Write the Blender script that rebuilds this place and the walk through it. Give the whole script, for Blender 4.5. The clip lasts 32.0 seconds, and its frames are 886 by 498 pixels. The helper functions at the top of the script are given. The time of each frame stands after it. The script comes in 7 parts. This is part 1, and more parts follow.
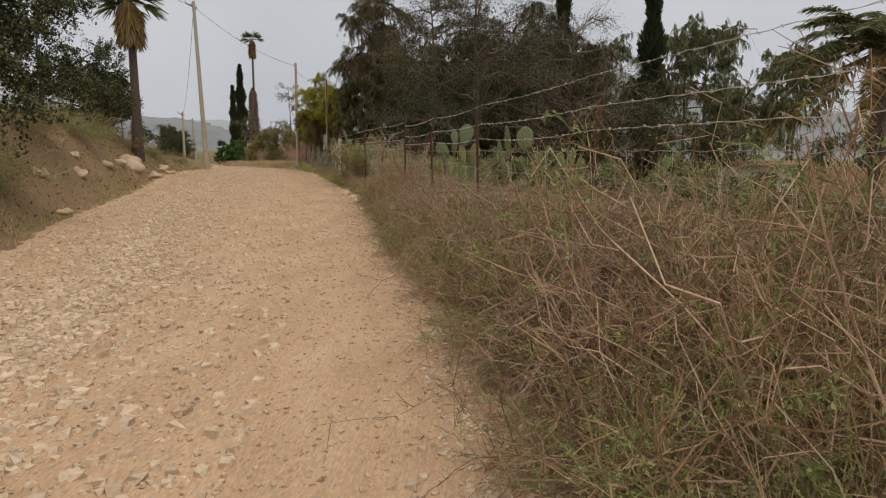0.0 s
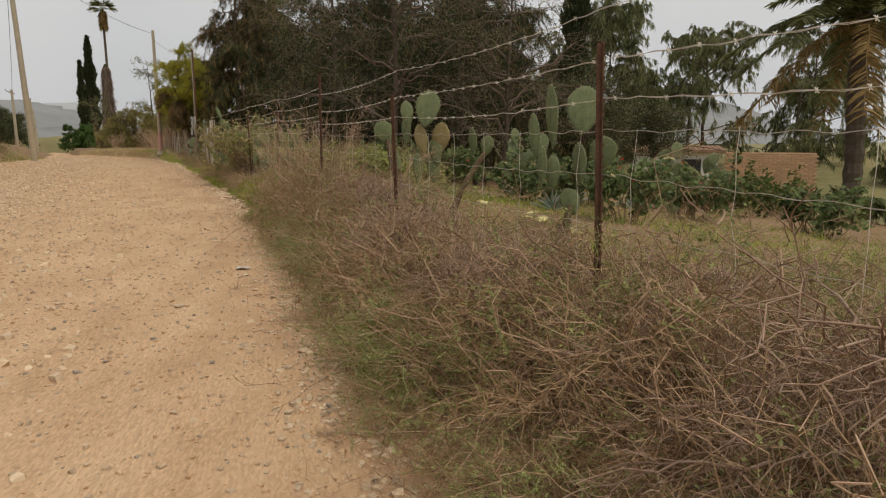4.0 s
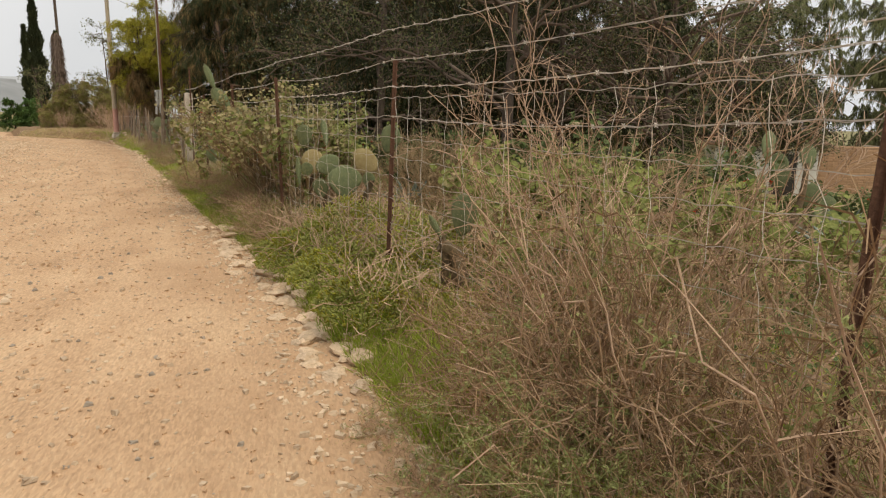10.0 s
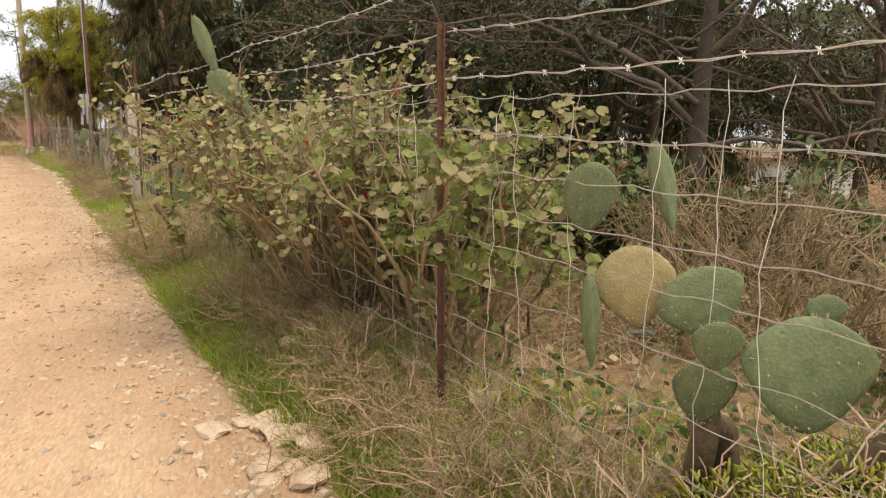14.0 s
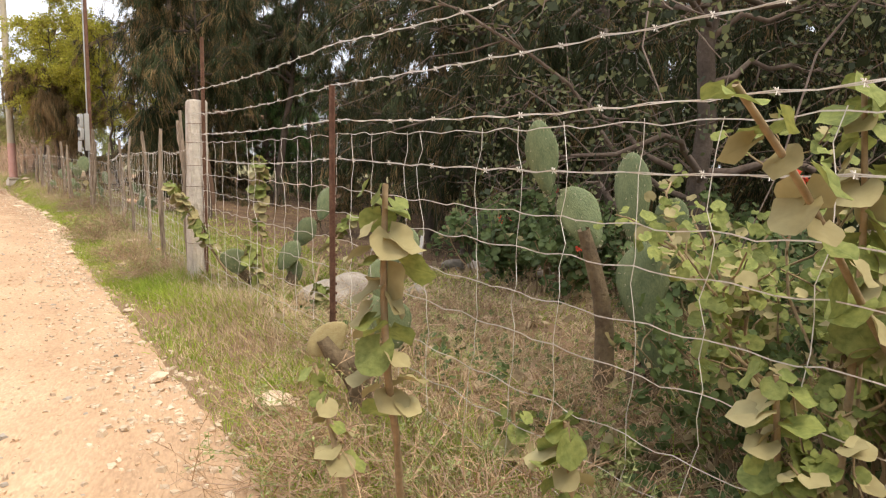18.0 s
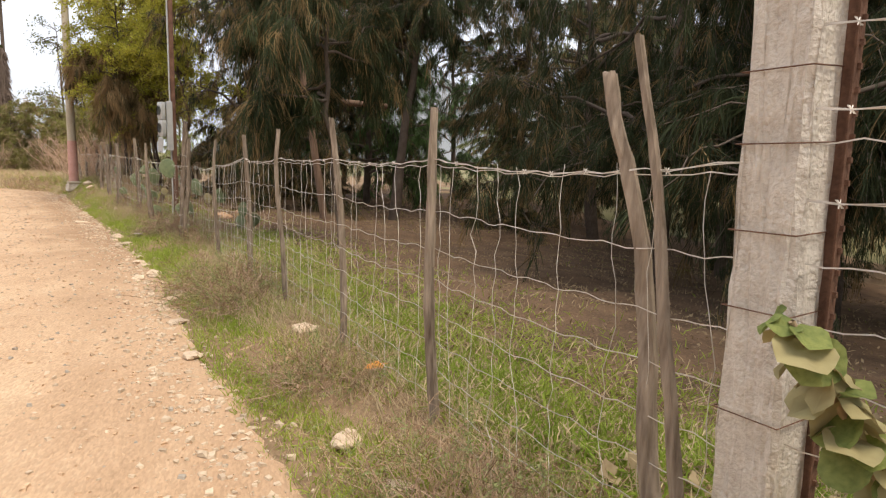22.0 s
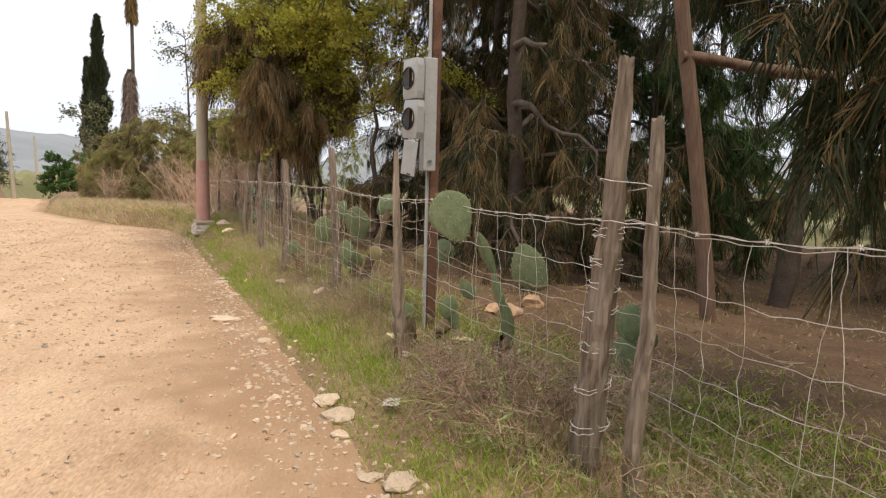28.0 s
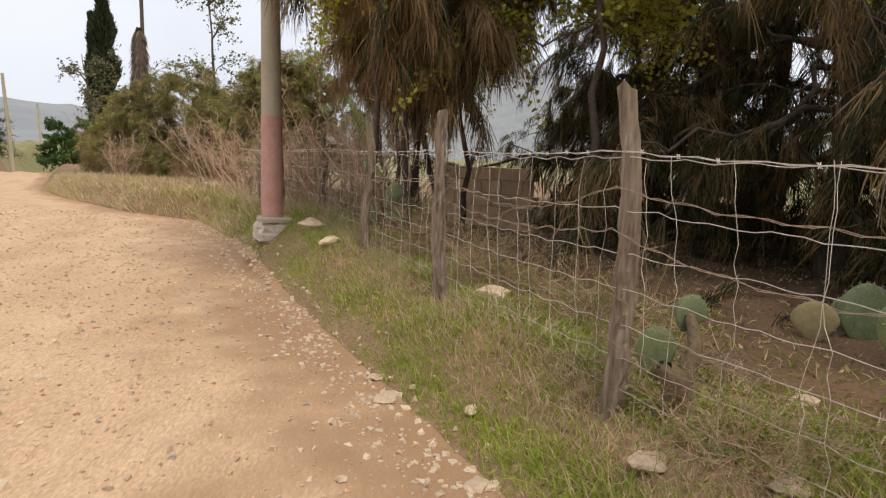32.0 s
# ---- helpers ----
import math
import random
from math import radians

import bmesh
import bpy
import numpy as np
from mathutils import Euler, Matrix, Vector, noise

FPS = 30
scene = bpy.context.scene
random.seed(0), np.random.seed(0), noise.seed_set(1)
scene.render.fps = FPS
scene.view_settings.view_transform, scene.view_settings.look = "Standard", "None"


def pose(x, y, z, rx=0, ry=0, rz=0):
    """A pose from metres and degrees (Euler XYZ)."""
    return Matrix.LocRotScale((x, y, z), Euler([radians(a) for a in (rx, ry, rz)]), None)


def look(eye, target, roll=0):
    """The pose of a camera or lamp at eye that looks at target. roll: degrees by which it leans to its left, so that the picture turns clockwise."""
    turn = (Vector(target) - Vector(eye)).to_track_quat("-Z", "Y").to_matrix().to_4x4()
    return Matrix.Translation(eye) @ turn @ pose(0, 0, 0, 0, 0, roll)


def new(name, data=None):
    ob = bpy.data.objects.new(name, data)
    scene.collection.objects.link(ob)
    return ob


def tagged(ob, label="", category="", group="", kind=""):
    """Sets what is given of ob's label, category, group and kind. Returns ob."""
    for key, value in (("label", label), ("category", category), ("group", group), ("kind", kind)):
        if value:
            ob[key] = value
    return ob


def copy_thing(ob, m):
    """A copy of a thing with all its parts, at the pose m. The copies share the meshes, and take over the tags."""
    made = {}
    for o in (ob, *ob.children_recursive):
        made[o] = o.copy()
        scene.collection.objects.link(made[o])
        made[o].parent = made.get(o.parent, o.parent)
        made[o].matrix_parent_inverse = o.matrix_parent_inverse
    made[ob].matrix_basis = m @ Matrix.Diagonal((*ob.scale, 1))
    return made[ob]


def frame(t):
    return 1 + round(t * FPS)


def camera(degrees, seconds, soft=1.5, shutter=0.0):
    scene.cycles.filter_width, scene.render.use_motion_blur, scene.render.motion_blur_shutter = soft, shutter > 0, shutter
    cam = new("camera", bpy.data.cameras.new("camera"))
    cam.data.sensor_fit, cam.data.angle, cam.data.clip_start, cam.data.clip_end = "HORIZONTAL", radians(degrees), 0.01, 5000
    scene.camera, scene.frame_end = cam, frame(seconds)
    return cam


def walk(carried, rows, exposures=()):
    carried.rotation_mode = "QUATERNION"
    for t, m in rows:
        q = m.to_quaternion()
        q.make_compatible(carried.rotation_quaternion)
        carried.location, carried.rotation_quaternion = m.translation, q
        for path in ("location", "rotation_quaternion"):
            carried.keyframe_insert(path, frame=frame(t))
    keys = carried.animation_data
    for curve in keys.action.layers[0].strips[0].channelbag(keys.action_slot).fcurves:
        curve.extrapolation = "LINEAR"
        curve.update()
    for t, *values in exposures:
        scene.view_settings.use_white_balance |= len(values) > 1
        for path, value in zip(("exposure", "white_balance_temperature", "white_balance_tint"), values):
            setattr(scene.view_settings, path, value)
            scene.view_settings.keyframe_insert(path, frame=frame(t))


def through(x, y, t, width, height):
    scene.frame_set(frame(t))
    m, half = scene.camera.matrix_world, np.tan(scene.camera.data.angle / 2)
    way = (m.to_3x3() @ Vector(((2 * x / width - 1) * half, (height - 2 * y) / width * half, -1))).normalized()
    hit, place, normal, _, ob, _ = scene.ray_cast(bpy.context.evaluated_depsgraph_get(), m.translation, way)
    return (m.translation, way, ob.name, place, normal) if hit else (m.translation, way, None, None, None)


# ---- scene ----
cam = camera(69.0, 32.0, soft=1.2)
# seconds, eye x y z in metres, then yaw to the left, pitch up and roll in degrees
PATH = [
    (0.0, 0.032, 0.006, 1.299, -0.21, -8.26, 0.27),
    (0.5, -0.050, 0.742, 1.328, -0.30, -8.48, 0.22),
    (1.0, -0.263, 1.428, 1.301, -0.83, -8.82, 0.14),
    (1.5, -0.419, 2.149, 1.275, -1.13, -8.60, 0.18),
    (2.0, -0.619, 2.811, 1.327, -2.62, -8.57, 0.42),
    (2.5, -0.846, 3.518, 1.334, -4.68, -9.17, 0.36),
    (3.0, -0.856, 4.304, 1.350, -7.27, -9.72, 0.37),
    (3.5, -0.866, 5.075, 1.302, -9.22, -9.55, 0.18),
    (5.5, -0.721, 7.861, 1.370, -12.47, -9.49, 0.28),
    (6.0, -0.931, 8.545, 1.364, -12.65, -9.43, 0.28),
    (6.5, -1.153, 9.203, 1.343, -12.33, -9.51, 0.48),
    (7.0, -1.390, 9.944, 1.385, -12.55, -9.49, 0.62),
    (7.5, -1.672, 10.718, 1.391, -12.47, -9.64, 0.70),
    (8.0, -1.828, 11.536, 1.386, -12.51, -9.60, 0.74),
    (8.5, -2.007, 12.300, 1.359, -13.07, -9.64, 0.62),
    (9.0, -2.110, 13.009, 1.366, -12.90, -9.90, 0.66),
    (9.5, -2.238, 13.731, 1.422, -13.22, -10.06, 0.82),
    (10.0, -2.462, 14.429, 1.449, -13.34, -11.01, 0.99),
    (10.5, -2.620, 15.179, 1.400, -14.71, -11.36, 1.20),
    (11.0, -2.808, 15.864, 1.395, -16.81, -11.39, 1.16),
    (11.5, -2.888, 16.583, 1.407, -18.25, -11.14, 0.94),
    (12.0, -2.930, 17.281, 1.490, -19.72, -10.81, 1.06),
    (12.5, -3.012, 17.987, 1.509, -19.73, -10.87, 0.74),
    (13.0, -3.139, 18.688, 1.485, -19.33, -10.13, 1.10),
    (13.5, -3.318, 19.295, 1.487, -19.21, -10.10, 0.96),
    (14.0, -3.471, 19.903, 1.487, -18.62, -9.93, 1.07),
    (14.5, -3.600, 20.538, 1.533, -18.15, -9.81, 1.00),
    (15.0, -3.810, 21.185, 1.519, -17.52, -9.84, 0.83),
    (15.5, -3.959, 21.833, 1.507, -17.26, -9.88, 0.66),
    (17.5, -4.623, 24.219, 1.526, -20.26, -7.33, 1.61),
    (18.0, -4.766, 24.909, 1.513, -20.04, -7.36, 1.43),
    (18.5, -4.922, 25.564, 1.536, -19.43, -7.50, 1.68),
    (19.0, -5.170, 26.222, 1.527, -17.59, -7.57, 1.67),
    (19.5, -5.405, 26.895, 1.552, -16.07, -7.82, 1.64),
    (20.0, -5.702, 27.633, 1.543, -15.80, -8.30, 1.31),
    (20.5, -5.839, 28.265, 1.507, -15.51, -8.13, 1.20),
    (21.0, -6.022, 28.901, 1.536, -15.37, -8.15, 1.37),
    (21.5, -6.168, 29.601, 1.565, -15.68, -8.26, 1.31),
    (22.0, -6.173, 30.353, 1.612, -16.37, -7.83, 1.37),
    (22.5, -6.350, 31.077, 1.609, -16.08, -7.67, 1.38),
    (23.0, -6.520, 31.813, 1.595, -15.46, -7.36, 1.46),
    (23.5, -6.691, 32.505, 1.637, -15.27, -7.13, 1.57),
    (24.0, -6.917, 33.176, 1.648, -15.03, -7.16, 1.65),
    (24.5, -7.080, 33.927, 1.688, -13.89, -7.16, 1.75),
    (25.0, -7.351, 34.695, 1.654, -12.27, -7.34, 1.83),
    (25.5, -7.502, 35.470, 1.632, -10.67, -7.03, 1.83),
    (27.5, -8.260, 38.182, 1.563, -8.52, -5.75, 1.72),
    (28.0, -8.444, 38.996, 1.560, -7.80, -5.66, 1.49),
    (28.5, -8.677, 39.739, 1.533, -8.10, -5.76, 1.77),
    (29.0, -8.878, 40.560, 1.526, -7.93, -6.17, 1.77),
    (29.5, -9.130, 41.308, 1.567, -8.28, -6.71, 2.15),
    (30.0, -9.474, 42.063, 1.533, -8.00, -7.58, 2.24),
    (30.5, -9.709, 42.890, 1.530, -8.14, -7.93, 2.12),
    (31.0, -10.076, 43.627, 1.493, -8.02, -8.03, 2.04),
    (31.5, -10.288, 44.345, 1.472, -7.12, -7.84, 1.80),
    (32.0, -10.536, 44.997, 1.499, -7.06, -8.14, 1.61),
]
EXPOSURES = [(0, -0.21, 7400, 10), (3.5, -0.17, 7900, 9), (6, 0.32, 7900, 9), (7, 0.33, 7900, 9), (8, 0.27, 7900, 9), (10, 0.27, 7900, 9), (12, 0.59, 7800, 10), (13, 0.77, 7700, 10), (14, 0.77, 7600, 10), (17.6, 1.19, 7250, 11), (19, 1.12, 7200, 11), (20, 0.89, 7200, 11), (24, 0.87, 7150, 11), (28, 0.71, 7150, 11), (29, 0.54, 7150, 11), (32, 0.49, 7150, 11)]
walk(cam, [(t, pose(x, y, z, 90 + pitch, 0, yaw) @ pose(0, 0, 0, 0, 0, roll)) for t, x, y, z, yaw, pitch, roll in PATH], EXPOSURES)

# ---------------------------------------------------------------- world and light: an even overcast sky
SUN_UP, SUN_AZ = radians(64), radians(150)
world = bpy.data.worlds.new("overcast_sky")
scene.world = world
world.use_nodes = True
wn = world.node_tree
wn.nodes.clear()
sky = wn.nodes.new("ShaderNodeTexSky")
sky.sky_type, sky.sun_disc = "NISHITA", False
sky.sun_elevation, sky.sun_rotation, sky.dust_density = SUN_UP, SUN_AZ, 4.0
sky_grey = wn.nodes.new("ShaderNodeHueSaturation")
sky_grey.inputs["Saturation"].default_value = 0.25
cloud = wn.nodes.new("ShaderNodeTexNoise")
cloud.inputs["Scale"].default_value, cloud.inputs["Detail"].default_value = 2.2, 5.0
cloud_ramp = wn.nodes.new("ShaderNodeValToRGB")
cloud_ramp.color_ramp.elements[0].position, cloud_ramp.color_ramp.elements[0].color = 0.25, (4.4, 5.0, 6.1, 1)
cloud_ramp.color_ramp.elements[1].position, cloud_ramp.color_ramp.elements[1].color = 0.8, (6.2, 6.8, 8.0, 1)
cover = wn.nodes.new("ShaderNodeMixRGB")
cover.inputs["Fac"].default_value = 0.85
back = wn.nodes.new("ShaderNodeBackground")
back.inputs["Strength"].default_value = 0.12
wout = wn.nodes.new("ShaderNodeOutputWorld")
wn.links.new(sky.outputs["Color"], sky_grey.inputs["Color"])
wn.links.new(cloud.outputs["Fac"], cloud_ramp.inputs["Fac"])
wn.links.new(sky_grey.outputs["Color"], cover.inputs["Color1"])
wn.links.new(cloud_ramp.outputs["Color"], cover.inputs["Color2"])
wn.links.new(cover.outputs["Color"], back.inputs["Color"])
wn.links.new(back.outputs["Background"], wout.inputs["Surface"])
sun = new("sun", bpy.data.lights.new("sun", "SUN"))
sun.data.energy, sun.data.angle, sun.data.color = 1.5, radians(25), (1.0, 0.92, 0.80)
sun.matrix_world = look((0, 0, 0), (-math.sin(SUN_AZ) * math.cos(SUN_UP), -math.cos(SUN_AZ) * math.cos(SUN_UP), -math.sin(SUN_UP)))

# ---------------------------------------------------------------- materials
def material(name, low, high, scale=6.0, rough=0.85, bump=0.3, fine=60.0, spread=0.25, through=0.0, metal=0.0, extra=None, grain=None, speckle=0.0):
    """A node material: two scales of noise between two colours, a random tone for each piece, and fine relief."""
    m = bpy.data.materials.new(name)
    m.use_nodes = True
    nt = m.node_tree
    nt.nodes.clear()
    out, b = nt.nodes.new("ShaderNodeOutputMaterial"), nt.nodes.new("ShaderNodeBsdfPrincipled")
    tc = nt.nodes.new("ShaderNodeTexCoord")
    n1, n2 = nt.nodes.new("ShaderNodeTexNoise"), nt.nodes.new("ShaderNodeTexNoise")
    n1.inputs["Scale"].default_value, n1.inputs["Detail"].default_value = scale, 6.0
    n2.inputs["Scale"].default_value, n2.inputs["Detail"].default_value = fine, 4.0
    ramp = nt.nodes.new("ShaderNodeValToRGB")
    ramp.color_ramp.elements[0].position, ramp.color_ramp.elements[0].color = 0.3, (*low, 1)
    ramp.color_ramp.elements[1].position, ramp.color_ramp.elements[1].color = 0.7, (*high, 1)
    if extra:
        for at, c in extra:
            ramp.color_ramp.elements.new(at).color = (*c, 1)
    mixn = nt.nodes.new("ShaderNodeMath")
    mixn.operation = "MULTIPLY_ADD"
    mixn.inputs[1].default_value = 0.45
    add = nt.nodes.new("ShaderNodeMath")
    add.operation = "MULTIPLY_ADD"
    add.inputs[1].default_value = 0.55
    vec = tc.outputs["Object"]
    if grain:
        mp = nt.nodes.new("ShaderNodeMapping")
        mp.inputs["Scale"].default_value = grain
        nt.links.new(vec, mp.inputs["Vector"])
        vec = mp.outputs["Vector"]
    nt.links.new(vec, n1.inputs["Vector"])
    nt.links.new(vec, n2.inputs["Vector"])
    nt.links.new(n2.outputs["Fac"], mixn.inputs[0])
    mixn.inputs[2].default_value = 0.0
    nt.links.new(n1.outputs["Fac"], add.inputs[0])
    nt.links.new(mixn.outputs[0], add.inputs[2])
    nt.links.new(add.outputs[0], ramp.inputs["Fac"])
    col = ramp.outputs["Color"]
    if spread:
        geo, info = nt.nodes.new("ShaderNodeNewGeometry"), nt.nodes.new("ShaderNodeObjectInfo")
        s = nt.nodes.new("ShaderNodeMath")
        s.operation = "ADD"
        nt.links.new(geo.outputs["Random Per Island"], s.inputs[0])
        nt.links.new(info.outputs["Random"], s.inputs[1])
        sc = nt.nodes.new("ShaderNodeMath")
        sc.operation = "MULTIPLY_ADD"
        sc.inputs[1].default_value, sc.inputs[2].default_value = spread, 1.0 - spread
        nt.links.new(s.outputs[0], sc.inputs[0])
        hs = nt.nodes.new("ShaderNodeHueSaturation")
        nt.links.new(col, hs.inputs["Color"])
        nt.links.new(sc.outputs[0], hs.inputs["Value"])
        col = hs.outputs["Color"]
    if speckle:
        vo = nt.nodes.new("ShaderNodeTexVoronoi")
        vo.inputs["Scale"].default_value = speckle
        nt.links.new(vec, vo.inputs["Vector"])
        bw, mr = nt.nodes.new("ShaderNodeRGBToBW"), nt.nodes.new("ShaderNodeMapRange")
        nt.links.new(vo.outputs["Color"], bw.inputs["Color"])
        nt.links.new(bw.outputs["Val"], mr.inputs["Value"])
        mr.inputs["From Min"].default_value, mr.inputs["From Max"].default_value = 0.2, 0.8
        mr.inputs["To Min"].default_value, mr.inputs["To Max"].default_value = 0.86, 1.08
        sp = nt.nodes.new("ShaderNodeHueSaturation")
        nt.links.new(col, sp.inputs["Color"])
        nt.links.new(mr.outputs["Result"], sp.inputs["Value"])
        col = sp.outputs["Color"]
    nt.links.new(col, b.inputs["Base Color"])
    b.inputs["Roughness"].default_value, b.inputs["Metallic"].default_value = rough, metal
    b.inputs["Specular IOR Level"].default_value = 0.3
    if bump:
        bn = nt.nodes.new("ShaderNodeBump")
        bn.inputs["Strength"].default_value, bn.inputs["Distance"].default_value = bump, 0.02
        nt.links.new(add.outputs[0], bn.inputs["Height"])
        nt.links.new(bn.outputs["Normal"], b.inputs["Normal"])
    surf = b.outputs["BSDF"]
    if through:
        tr, mx = nt.nodes.new("ShaderNodeBsdfTranslucent"), nt.nodes.new("ShaderNodeMixShader")
        nt.links.new(col, tr.inputs["Color"])
        mx.inputs[0].default_value = through
        nt.links.new(surf, mx.inputs[1])
        nt.links.new(tr.outputs["BSDF"], mx.inputs[2])
        surf = mx.outputs["Shader"]
    nt.links.new(surf, out.inputs["Surface"])
    return m


